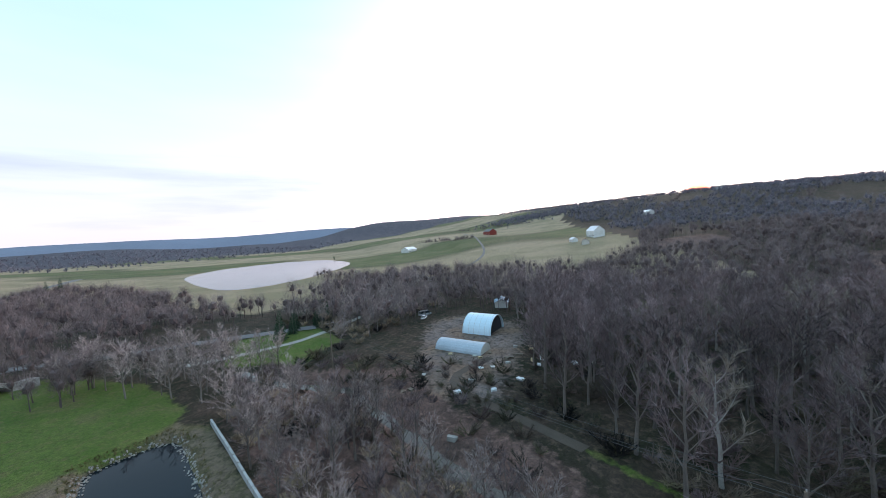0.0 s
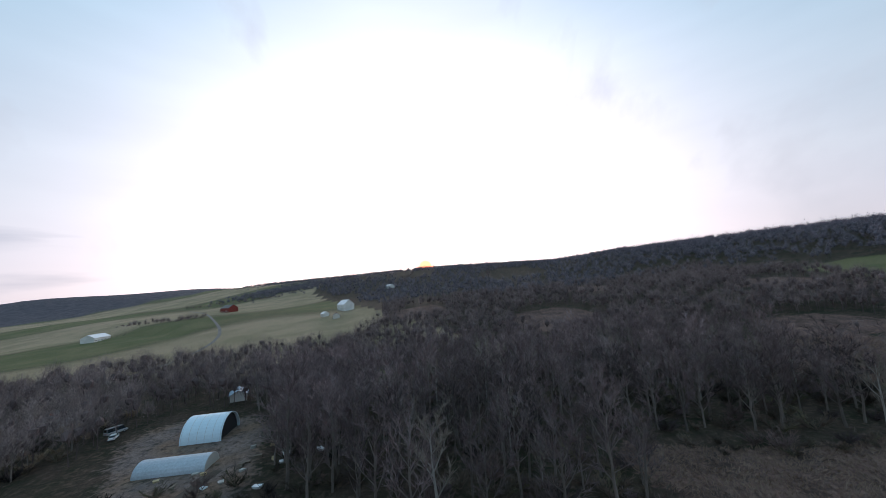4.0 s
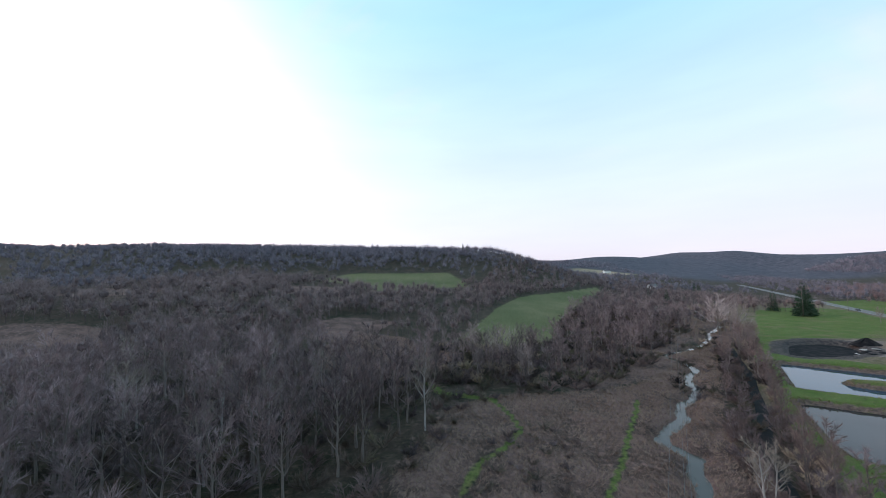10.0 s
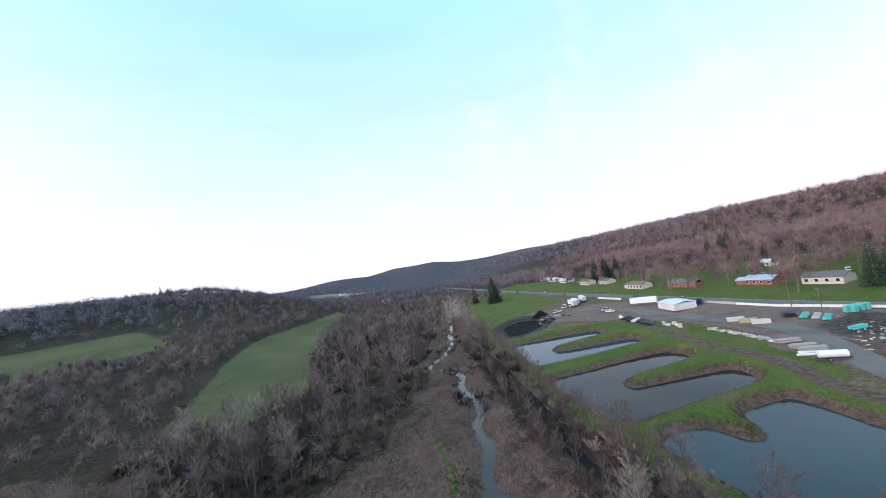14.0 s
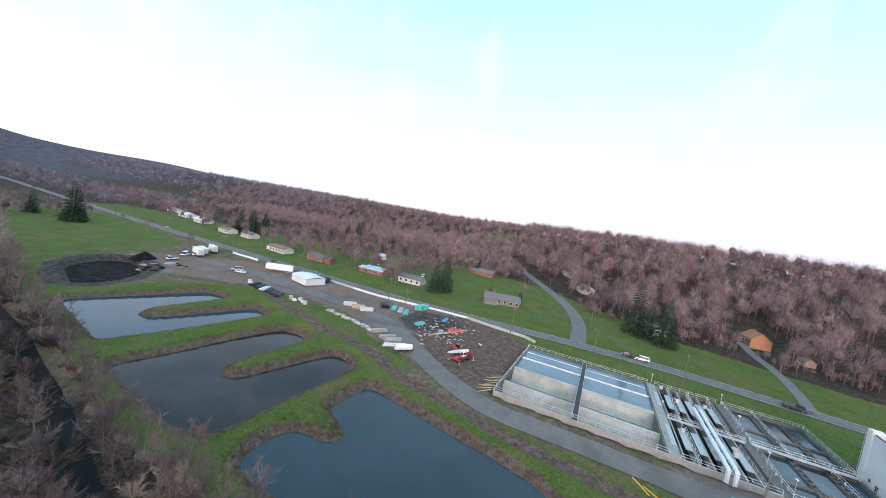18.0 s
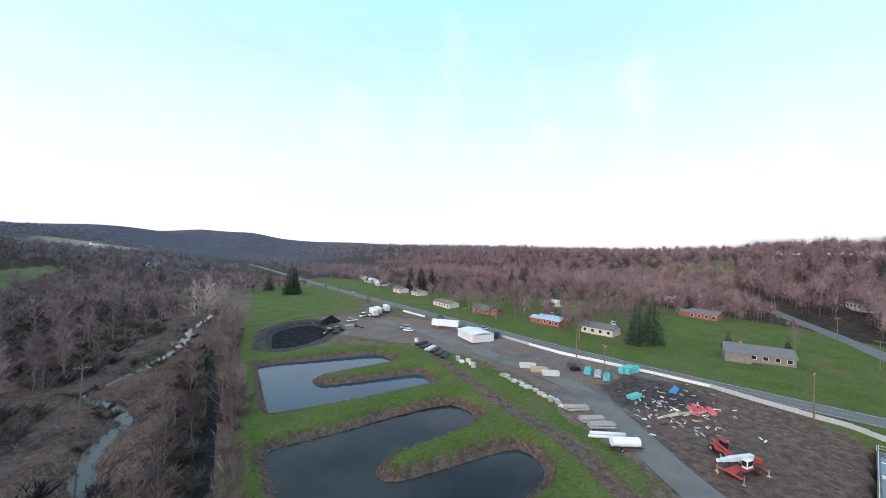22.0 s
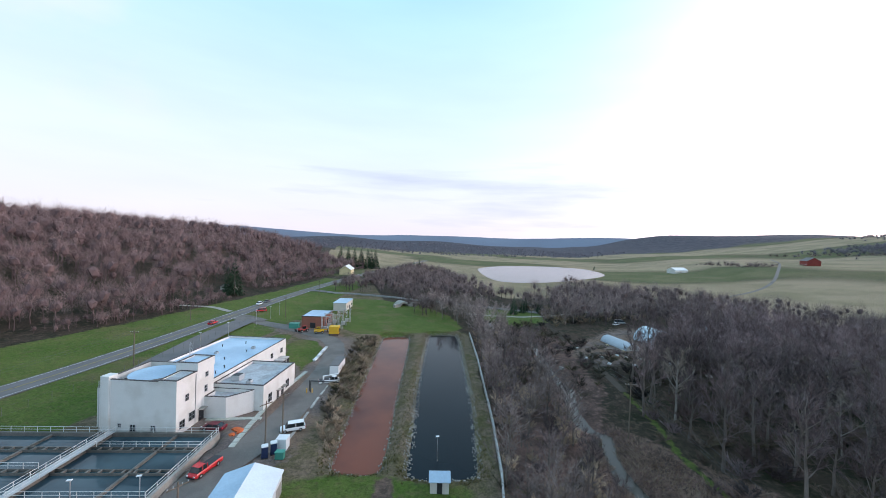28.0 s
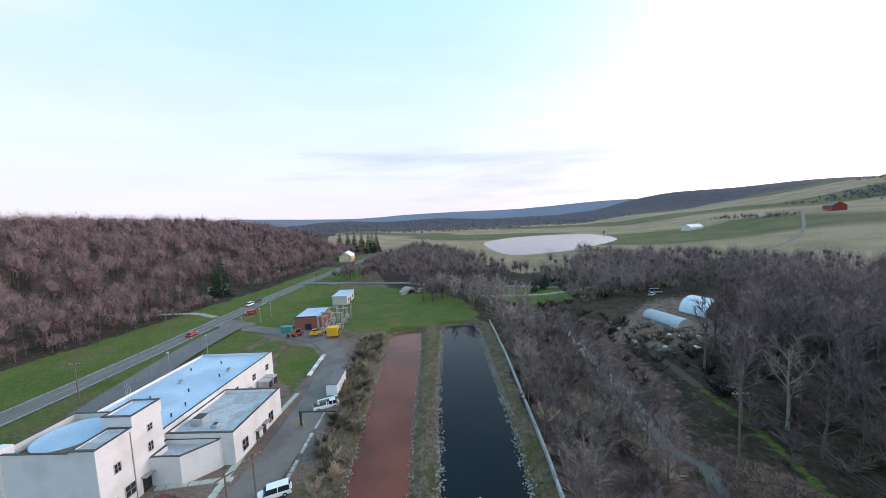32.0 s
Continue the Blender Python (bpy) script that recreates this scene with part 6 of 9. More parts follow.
for i in range(26):
    f = i / 25
    x, y = 74.2 - 10.8 * f + rnd.uniform(-0.8, 0.8), 83.2 - 24.1 * f + rnd.uniform(-0.8, 0.8)
    pallet_stack(x, y, rnd.uniform(0, 90), (M_STEEL, M_CONC, M_SIDING)[i % 3], rnd.uniform(0.15, 0.6), "pallet of grey concrete and steel fittings", 1.5, 1.2)
for x, y, rz in ((64.5, 58.5, -42), (60.9, 53.9, -45), (59.1, 51.5, -50)):
    pipe_bundle(x, y, rz, 4, 0.28, 5.5, M_CONC, "stack of pale concrete pipes along the lane")
for i, (x, y) in enumerate(((85.3, 80.1), (84, 75.7), (82.9, 71.7))):
    crate("timber_crate", x, y, -55, 5.0, 2.0, 1.2, M_TIMBER if i == 1 else M_SIDING, "long crate of sawn timber on the yard", "crate", "timber crates")
pipe_bundle(93.5, 68.2, 30, 5, 0.35, 5.0, DARKP, "bundle of large black pipes")
for i, (x, y) in enumerate(((92.7, 63.7), (91.9, 60.5), (90.8, 57.8))):
    pipe_bundle(x, y, 12, 5, 0.2, 6.5, (M_TEAL, M_STEEL, M_BLUE)[0 if i != 1 else 1], ("turquoise" if i != 1 else "grey") + " pipe bundle on the ground")
for dx in range(3):
    for dy in range(2):
        pallet_stack(97.6 + dx * 1.7 - dy * 0.4, 53.4 + dy * 1.6 - dx * 0.8, -25, M_TEAL, 1.8, "pallet of turquoise fittings wrapped in film", 1.5, 1.4)
pipe_bundle(81.3, 49, -20, 4, 0.25, 4.5, M_TEAL, "turquoise pipe bundle on black ground")
pipe_bundle(91.4, 41.2, -8, 4, 0.2, 4.5, M_BLUE, "bright blue pipe bundle")
for i in range(7):
    pipe_bundle(74.8 + i * 1.3, 41.0 - i * 1.1, -30 + rnd.uniform(-8, 8), 2, 0.1, 7.5, M_TIMBER if i % 2 else M_SIDING, "long pale timbers lying on the ground", "loose timbers")
for i in range(8):
    pallet_stack(81.4 + rnd.uniform(-2.4, 2.4), 35.4 + rnd.uniform(-3, 3), rnd.uniform(0, 90), M_PINK, rnd.uniform(0.4, 1.1), "heap of faded red plastic crates", 1.2, 1.0, "red crates")
for i in range(130):
    x, y = rnd.gauss(80.0, 8), rnd.gauss(38.5, 6)
    bm = bmesh.new()
    box(bm, -rnd.uniform(0.15, 0.8), rnd.uniform(0.15, 0.8), -rnd.uniform(0.06, 0.25), 0.1, 0, rnd.uniform(0.05, 0.3))
    tagged(part("scrap_piece", bm, rnd.choice((M_WHITE_METAL, M_DARK, M_STEEL, M_TIMBER, M_CONC))), "loose scrap plate on the churned yard", "scrap", "yard scrap").matrix_basis = pose(x, y, land_at(x, y), 0, 0, rnd.uniform(0, 180))
# tanks and cabins along the lane
crate("water_tote", 110.3, 105.3, 20, 2.4, 2.2, 2.4, M_NAVY, "dark round-edged water tank by the shed", "tank")
tk = thing("tank_trailer", 52.6, 45.9, land_at(52.6, 45.9) + 0.05, -52, "white tank trailer beside the lane", "trailer")
bm = bmesh.new()
rod(bm, (-2.6, 0, 1.5), (2.6, 0, 1.5), 0.85, 14)
part("tank", bm, M_WHITE_CAR, tk)
part("frame", B(-3.2, 3.2, -0.5, 0.5, 0.5, 0.7), M_DARK, tk)
for s in (-1, 1):
    shared("rim", ME_RIM, shared("wheel", ME_TYRE, tk, Matrix.Translation((-1.0, s * 0.9, 0.34))))
pipe_bundle(55.4, 49.7, -55, 2, 0.3, 7, M_WHITE_METAL, "white pipes lying at the lane's edge")
# small flat boats and benches stacked beside the lane south
for i in range(6):
    crate("trough", 5.4 + i * 0.55, -113.0 + i * 2.4, 72, 2.3, 0.9, 0.5, M_WHITE_METAL if i % 2 else M_STEEL, "pale metal trough lying beside the lane", "trough", "troughs")
# sludge heap
heap = bmesh.new()
bmesh.ops.create_cone(heap, cap_ends=True, segments=18, radius1=6.0, radius2=0.5, depth=3.6, matrix=Matrix.Translation((0, 0, 1.4)))
bmesh.ops.subdivide_edges(heap, edges=heap.edges, cuts=2)
for v in heap.verts:
    v.co += Vector((noise.noise(v.co * 0.7), noise.noise(v.co * 0.7 + Vector((5, 1, 2))), noise.noise(v.co * 0.6) * 0.6)) * 0.6
hp = part("earth_mound", heap, M_SLUDGE)
hp.matrix_basis = pose(86.5, 187.1, land_at(86.5, 187.1) - 0.3)
tagged(hp, "conical heap of black spoil beside the basin", "heap")
for i in range(14):
    x, y = rnd.uniform(70, 89), rnd.uniform(163, 180)
    bm = bmesh.new()
    bmesh.ops.create_icosphere(bm, subdivisions=2, radius=rnd.uniform(0.8, 2.2))
    for v in bm.verts:
        v.co = Vector((v.co.x * 1.6, v.co.y, max(-0.1, v.co.z * 0.3))) + Vector((noise.noise(v.co), noise.noise(v.co * 2), 0)) * 0.5
    o = part("earth_mound", bm, M_SLUDGE if i % 3 else M_CONC)
    o.matrix_basis = pose(x, y, land_at(x, y), 0, 0, i * 37)
    tagged(o, "low heap of dark dug spoil", "heap", "spoil heaps")


# ---- fences, walls, guard rails ----
def run_fence(name, pts, h, panel, mat, label, post_mat, t=0.12, z_off=0.0, pname="panel"):
    f = tagged(new(name), label, "fence", kind="structure")
    ln = [Vector((*p, 0)) for p in pts]
    for a, b in zip(ln, ln[1:]):
        n = max(1, round((b - a).length / panel))
        for i in range(n):
            p, q = a.lerp(b, i / n), a.lerp(b, (i + 1) / n)
            d = q - p
            zz = (land_at(p.x, p.y) + land_at(q.x, q.y)) / 2 + z_off
            m = pose((p.x + q.x) / 2, (p.y + q.y) / 2, zz, 0, 0, math.degrees(math.atan2(d.y, d.x)))
            L = d.length
            key = f"{name}_{pname}_{round(L * 4)}"
            if key not in bpy.data.meshes:
                bm = B(-L / 2 + 0.03, L / 2 - 0.03, -t / 2, t / 2, -0.3, h)
                mm = bpy.data.meshes.new(key)
                bm.to_mesh(mm)
                bm.free()
                mm.materials.append(mat)
            shared(pname, bpy.data.meshes[key], f, m)
            kp = name + "_post"
            if kp not in bpy.data.meshes:
                bm = B(-0.09, 0.09, -t / 2 - 0.05, t / 2 + 0.05, -0.3, h + 0.08)
                mm = bpy.data.meshes.new(kp)
                bm.to_mesh(mm)
                bm.free()
                mm.materials.append(post_mat)
            shared("post", bpy.data.meshes[kp], f, pose(p.x, p.y, zz, 0, 0, math.degrees(math.atan2(d.y, d.x))))
    return f


M_FENCE_GREY = material("grey_fence_panel", (0.42, 0.43, 0.43), 0.8, vary=0.15, scale=1)
run_fence("fence_white", [(108.5, 89.8), (104.6, 75.9), (103.8, 63.4), (102.2, 46.8), (100.4, 33.5)], 0.95, 3.0, M_WHITE, "low white panel fence along the road", M_WHITE_METAL)
run_fence("fence_grey", [(100.4, 33.5), (95.8, 22.7), (91.5, 9.6), (88.5, 5.5)], 1.1, 3.0, M_FENCE_GREY, "grey panel fence along the road", M_STEEL)
run_fence("fence_grey_north", [(113.6, 106.8), (111.1, 98.3), (108.5, 89.8)], 1.1, 3.0, M_FENCE_GREY, "grey panel fence behind the shed", M_STEEL)
run_fence("fence_white_north", [(130.1, 178.9), (126.9, 166.7), (124.4, 156.9)], 1.1, 3.0, M_WHITE, "white panel fence by the trailers", M_WHITE_METAL)
run_fence("pond_wall", [(-17.6, -7), (-22.8, -20.4), (-28.4, -33.8), (-34.7, -52), (-48, -95.3), (-57.4, -129.6)], 1.3, 3.0, M_FENCE_GREY, "long low grey wall along the dark pond", M_CONC, 0.35, -0.2)
# chain-link fence: posts and rails only
cl = tagged(new("chain_link_fence"), "thin galvanised chain-link fence with bare posts", "fence", kind="structure")
bm = bmesh.new()
rod(bm, (0, 0, 0), (0, 0, 2.0), 0.04, 5)
ME_CLP = bpy.data.meshes.new("fence_post")
bm.to_mesh(ME_CLP)
bm.free()
ME_CLP.materials.append(M_TANK)
CL = [(float(road_x(y)) - 14, y) for y in range(-175, 6, 4)]
for (ax, ay), (bx, by) in zip(CL, CL[1:]):
    shared("fence_post", ME_CLP, cl, Matrix.Translation((ax, ay, land_at(ax, ay))))
    bm = bmesh.new()
    for h in (0.15, 1.95):
        rod(bm, (ax, ay, land_at(ax, ay) + h), (bx, by, land_at(bx, by) + h), 0.012, 3)
    part("wire_strand", bm, M_TANK, cl)
CL2 = [(-17.6, -7), (-10.2, -9.5), (0.5, -14.6), (11.5, -19.5), (18, -21.6)]
for (ax, ay), (bx, by) in zip(CL2, CL2[1:]):
    for k in range(3):
        f = k / 3
        x, y = ax + (bx - ax) * f, ay + (by - ay) * f
        shared("fence_post", ME_CLP, cl, Matrix.Translation((x, y, land_at(x, y))))
    bm = bmesh.new()
    for h in (0.15, 1.0, 1.95):
        rod(bm, (ax, ay, land_at(ax, ay) + h), (bx, by, land_at(bx, by) + h), 0.018, 3)
    part("wire_strand", bm, M_TANK, cl)
run_fence("guard_rail", [(10.3, -248.1), (-9.5, -243.8), (-45.3, -224.4), (-76, -203.9)], 0.75, 4.0, M_STEEL, "galvanised guard rail beside the bridge road", M_WOOD, 0.1, 0.25, "rail")
# painted road lines
rl = tagged(new("road_markings"), "white edge lines and yellow centre line", "road marking", kind="structure")
M_YLINE = material("yellow_road_paint", (0.36, 0.28, 0.09), 0.7, vary=0.3, scale=2)
for off, mat in ((-3.45, M_PAINT), (3.45, M_PAINT), (-0.18, M_YLINE), (0.18, M_YLINE)):
    vs, fs = [], []
    for i, p in enumerate(road_line):
        d = (road_line[min(i + 1, len(road_line) - 1)] - road_line[max(i - 1, 0)]).normalized()
        for s in (-0.08, 0.08):
            x, y = p.x - d.y * (off + s), p.y + d.x * (off + s)
            vs.append((x, y))
    arr = np.array(vs)
    zz = np.maximum(land(arr[:, 0], arr[:, 1]) + 0.12, 0) + 0.05
    zz = np.maximum(zz.reshape(-1, 2), zz.reshape(-1, 2).max(1, keepdims=True)).ravel()
    vs = [(x, y, z) for (x, y), z in zip(vs, zz)]
    for i in range(len(road_line) - 1):
        fs.append((2 * i, 2 * i + 1, 2 * i + 3, 2 * i + 2))
    o = pydata("line", vs, fs, mat, rl)
# pale concrete kerb strip along the lane, and wheel-wash slabs
ks = tagged(new("lane_kerb"), "broken pale kerb strip along the lane", "kerb", kind="structure")
for i in range(34):
    y = -52.1 - i * 1.5
    x = float(np.interp(-y, [52, 73, 102], [10.5, 5.2, -1.9]))
    if i % 5 == 4:
        continue
    o = part("kerb_stone", B(-0.3, 0.3, -0.72, 0.72, -0.1, 0.14, 0.03), M_STONE, ks)
    o.matrix_basis = pose(x, y, land_at(x, y), 0, 0, rnd.uniform(-4, 4) - 11)


# ---- poles and wires ----
def utility_pole(x, y, h, rz, label="weathered timber utility pole with a crossarm", arms=1, lean=0):
    t = thing("utility_pole", x, y, land_at(x, y), rz, label, "pole", "utility poles")
    bm = bmesh.new()
    rod(bm, (0, 0, -0.5), (0, 0, h), 0.17, 8, 0.11)
    part("pole", bm, M_WOOD, t)
    for k in range(arms):
        a = part("crossarm", B(-1.25, 1.25, -0.07, 0.07, h - 0.7 - k * 1.1, h - 0.55 - k * 1.1), M_WOOD, t)
        for s in (-1.15, -0.5, 0.5, 1.15):
            bm = bmesh.new()
            rod(bm, (s, 0, h - 0.55 - k * 1.1), (s, 0, h - 0.35 - k * 1.1), 0.06, 6)
            part("insulator", bm, M_STEEL, a)
    return t


def wire(a, b, sag, r=0.02):
    a, b = Vector(a), Vector(b)
    n = 14
    pts = [a.lerp(b, i / n) - Vector((0, 0, sag * 4 * (i / n) * (1 - i / n))) for i in range(n + 1)]
    side = (b - a).cross(Vector((0, 0, 1))).normalized() * r
    vs = [p + o for p in pts for o in (side, Vector((0, 0, 1.4 * r)), -side)]
    fs = [(3 * i + k, 3 * i + (k + 1) % 3, 3 * i + 3 + (k + 1) % 3, 3 * i + 3 + k) for i in range(n) for k in range(3)]
    tagged(pydata("power_wire", vs, fs, M_WIRE), "thin sagging dark overhead power wire", "wire", "overhead wires")


LINE_W = [(-155.4, -220.4, 13), (-89.4, -129.6, 13.5), (-62.5, -40, 12.8), (-10.2, 127, 13.5), (19.6, 191.6, 13), (53.7, 278, 13), (79.6, 374.1, 13)]
for i, (x, y, h) in enumerate(LINE_W):
    nx_, ny_ = LINE_W[min(i + 1, len(LINE_W) - 1)][:2]
    px_, py_ = LINE_W[max(i - 1, 0)][:2]
    utility_pole(x, y, h, math.degrees(math.atan2(ny_ - py_, nx_ - px_)) - 90, arms=1)
for (ax, ay, ah), (bx, by, bh) in zip(LINE_W, LINE_W[1:]):
    d = Vector((bx - ax, by - ay, 0)).normalized()
    for s in (-1.15, 0.5, 1.15):
        wire((ax - d.y * -s, ay + d.x * -s, land_at(ax, ay) + ah - 0.35), (bx - d.y * -s, by + d.x * -s, land_at(bx, by) + bh - 0.35), 2.4, 0.02)
LINE_R = [(float(road_x(y)) + o, y, 10.5) for y, o in ((330, -8), (250, -8), (182, -13), (124, -10), (70, -8), (15, -9), (-41, -13), (-100, -12), (-167, -24), (-235, -16), (-300, -14))]
for x, y, h in LINE_R:
    utility_pole(x, y, h, 75 - 90)
for (ax, ay, ah), (bx, by, bh) in zip(LINE_R, LINE_R[1:]):
    for s in (-1.1, 1.1):
        wire((ax + s, ay, land_at(ax, ay) + ah - 0.35), (bx + s, by, land_at(bx, by) + bh - 0.35), 1.0, 0.02)
for x, y in ((20, -28.4), (11.3, -53.9), (13.9, -50.8), (65.2, -159), (114.1, -11.1), (130.5, -21.9), (150.4, -8.4), (192, -7.1), (90.4, -15.7), (91.5, 58.7)):
    utility_pole(x, y, 9.5, 40, "thin weathered timber service pole", 1)
for u in (-172, -163, -150, -130, -115):
    lamp_post(float(road_x(u)) - 19, u, land_at(float(road_x(u)) - 19, u), 6)

# ---- small things round the plant building ----
SAFETY = material("orange_safety_mesh", (0.6, 0.13, 0.04), 0.7, vary=0.25, scale=3)
for i in range(7):
    bm = bmesh.new()
    bmesh.ops.create_icosphere(bm, subdivisions=2, radius=0.6)
    for v in bm.verts:
        v.co = Vector((v.co.x * 1.3, v.co.y, max(0, v.co.z * 0.7))) + Vector((noise.noise(v.co * 2 + Vector((i, 0, 0))), noise.noise(v.co * 3), 0)) * 0.35
    x, y = 20.8 + rnd.uniform(-1.1, 1.1), -57.7 + rnd.uniform(-1.3, 1.3)
    o = part("safety_barrier", bm, SAFETY)
    o.matrix_basis = pose(x, y, land_at(x, y), 0, 0, i * 50)
    tagged(o, "crumpled orange safety barrier heaped by the tank", "barrier", "orange barriers")
slabs = tagged(new("concrete_path"), "worn pale concrete strip beside the plant building", "path", kind="structure")
for (ax, ay), (bx, by) in (((28.5, -64.5), (16.9, -62.8)), ((20.2, -52.1), (16.9, -69.9)), ((16.9, -69.9), (10.2, -90.8))):
    n = max(2, int(math.hypot(bx - ax, by - ay) / 1.6))
    ang = math.degrees(math.atan2(by - ay, bx - ax))
    for i in range(n):
        f = (i + 0.5) / n
        x, y = ax + (bx - ax) * f, ay + (by - ay) * f
        o = part("slab", B(-0.76, 0.76, -0.55, 0.55, -0.1, 0.2, 0.02), M_CONC_PALE, slabs)
        o.matrix_basis = pose(x, y, land_at(x, y), 0, 0, ang + rnd.uniform(-2, 2))
for x, y, rz in ((19.0, -12.0, 35), (17.5, -13.5, 42), (20.5, -10.2, 20)):
    o = part("timber_plank", B(-2.2, 2.2, -0.12, 0.12, 0, 0.12, 0.02), M_YELLOW)
    o.matrix_basis = pose(x, y, land_at(x, y) + 0.02, 0, 0, rz)
    tagged(o, "yellow timber plank lying on the grass", "plank", "yellow planks")
# ---- houses along the road ----
def house(x, y, rz, w, d, h, rise, wall, roof, label, wings=(), chimney=True, name="house"):
    t = thing(name, x, y, land_at(x, y) - 0.25, rz, label, "house", "houses along the road")
    wb = part("wall", B(-w / 2, w / 2, -d / 2, d / 2, -1.0, h), wall, t)
    for s in (-1, 1):
        bm = bmesh.new()
        f = [bm.verts.new(v) for v in ((s * w / 2, -d / 2, h), (s * w / 2, d / 2, h), (s * w / 2, 0, h + rise))]
        g_ = [bm.verts.new((s * (w / 2 - 0.2), v.co.y, v.co.z)) for v in f]
        bm.faces.new(f)
        bm.faces.new(g_[::-1])
        part("gable_wall", bm, wall, t)
    r = part("roof", gable(bmesh.new(), -w / 2, w / 2, -d / 2, d / 2, h, rise, 0.45), roof, t)
    if chimney:
        part("chimney", B(w * 0.22, w * 0.22 + 0.9, -0.4, 0.4, h, h + rise + 0.9), M_BRICK, r)
    n = max(2, int(w / 3))
    for side in (-1, 1):
        for i in range(n):
            cx = -w / 2 + (i + 0.5) * w / n
            if side == -1 and i == n // 2:
                dd = part("door", B(cx - 0.5, cx + 0.5, -d / 2 - 0.06, -d / 2, 0.1, 2.2), M_DARK, t)
                part("step", B(cx - 0.9, cx + 0.9, -d / 2 - 1.0, -d / 2, -0.6, 0.1), M_CONC, dd)
                continue
            y0 = side * d / 2
            wi = part("window", B(cx - 0.6, cx + 0.6, y0 - 0.05, y0 + 0.05, 0.95, 2.15), M_GLASS, t)
            part("window_frame", B(cx - 0.72, cx + 0.72, y0 - 0.04, y0 + 0.04, 0.85, 2.25), M_WHITE, wi)
    for wx, wy, ww, wd, wh, wr in wings:
        wg = part("wing", B(wx - ww / 2, wx + ww / 2, wy - wd / 2, wy + wd / 2, -1.0, wh), wall, t)
        part("wing_roof", gable(bmesh.new(), wx - ww / 2, wx + ww / 2, wy - wd / 2, wy + wd / 2, wh, wr, 0.4), roof, wg)
        part("garage_door", B(wx - 1.3, wx + 1.3, wy - wd / 2 - 0.05, wy - wd / 2, 0, 2.2), M_WHITE, wg)
    return t


RV = 104  # the road's bearing turns the fronts
house(141.6, 21.2, RV - 90 + 82, 18, 8.5, 2.7, 2.2, material("grey_stone_wall", (0.21, 0.195, 0.175), 0.9, vary=0.3, scale=3), M_SHINGLE, "long grey-roofed ranch house with a grey stone front", ((6, 3.5, 7, 7, 2.8, 1.6),))
house(211.8, 36.4, 70, 13, 8, 2.9, 1.9, M_BRICK, M_SHINGLE, "red brick bungalow with a white garage", ((9, 0, 6, 6, 2.6, 1.2),))
house(151.6, 96.8, 75, 13, 8, 2.9, 1.6, M_BRICK, M_ROOF_BLUE, "brick bungalow with a pale blue roof", ((8, 1, 5, 6, 2.6, 1.0),))
house(147.1, 73.1, 78, 14, 8, 2.9, 1.8, M_SIDING, M_SHINGLE, "grey-roofed house among bare trees")
house(158.8, 139.7, 72, 15, 8, 2.9, 1.8, M_BRICK, M_SHINGLE, "brick ranch house with a grey roof", ((-9, 0, 5, 6, 2.6, 1.2),))
house(162.1, 170.4, 72, 15, 8, 2.9, 1.7, M_SIDING, M_SHINGLE_B, "pale ranch house with a brown roof", ((9, 0, 6, 6, 2.6, 1.2),))
house(191.2, 220.4, 70, 13, 8, 3, 1.7, M_SIDING, M_SHINGLE, "pale house behind pines")
house(194.8, 244.4, 70, 15, 8, 3, 1.7, M_SIDING, M_SHINGLE_B, "pale house with a brown roof")
house(219.8, 294.8, 70, 18, 9, 3, 1.7, M_WHITE, M_WHITE_METAL, "long white house with a pale roof")
house(235.4, 329.4, 70, 18, 9, 3, 1.7, M_WHITE, M_WHITE_METAL, "long white house far along the road")
house(252.6, 363.9, 70, 16, 9, 3, 1.7, M_WHITE, M_SHINGLE, "white house far along the road")
house(201.9, 113.4, 60, 7, 5, 2.6, 1.4, M_WHITE, M_WHITE_METAL, "small white garden shed", chimney=False, name="garden_shed")
house(265.2, 55.7, 60, 11, 9, 5.2, 2.6, M_SIDING, M_SHINGLE, "tall pale two-storey house on the slope", ((7, 2, 5, 6, 3.5, 1.6),))
house(290.2, 45.5, 60, 11, 9, 5.2, 2.6, M_WHITE, M_SHINGLE, "white two-storey house on the slope")
house(347.8, 88.2, 60, 12, 9, 5, 2.4, M_SIDING, M_SHINGLE_B, "house high on the wooded slope")
house(246.8, -26.4, 10, 14, 8, 3, 1.8, M_SIDING, M_SHINGLE_B, "brown-roofed house beside the side road")
house(211.7, -32.7, 10, 12, 8, 3, 1.8, M_SIDING, M_SHINGLE, "pale house among trees by the side road")
house(150, -101, -10, 12, 8, 3.5, 3.0, material("orange_timber_wall", (0.42, 0.2, 0.1), 0.8), material("orange_timber_roof", (0.36, 0.17, 0.09), 0.85), "orange timber cabin at the wood's edge")
house(134, -112, -10, 5, 4, 2.2, 1.2, material("pink_shed_wall", (0.45, 0.3, 0.26), 0.8), M_SHINGLE_B, "small pinkish shed at the wood's edge", chimney=False, name="garden_shed")
house(141, -52, 20, 11, 8, 3, 1.8, M_SIDING, M_SHINGLE, "pale house hidden behind spruces")
house(72, -241, 70, 10, 6, 2.8, 1.6, M_SIDING, M_SHINGLE, "small grey-roofed house below the wooded hill")
house(-5.2, -380.7, 80, 24, 12, 6, 4, material("yellow_siding", (0.62, 0.52, 0.3), 0.8), M_WHITE_METAL, "pale yellow barn with a light roof", chimney=False, name="barn")
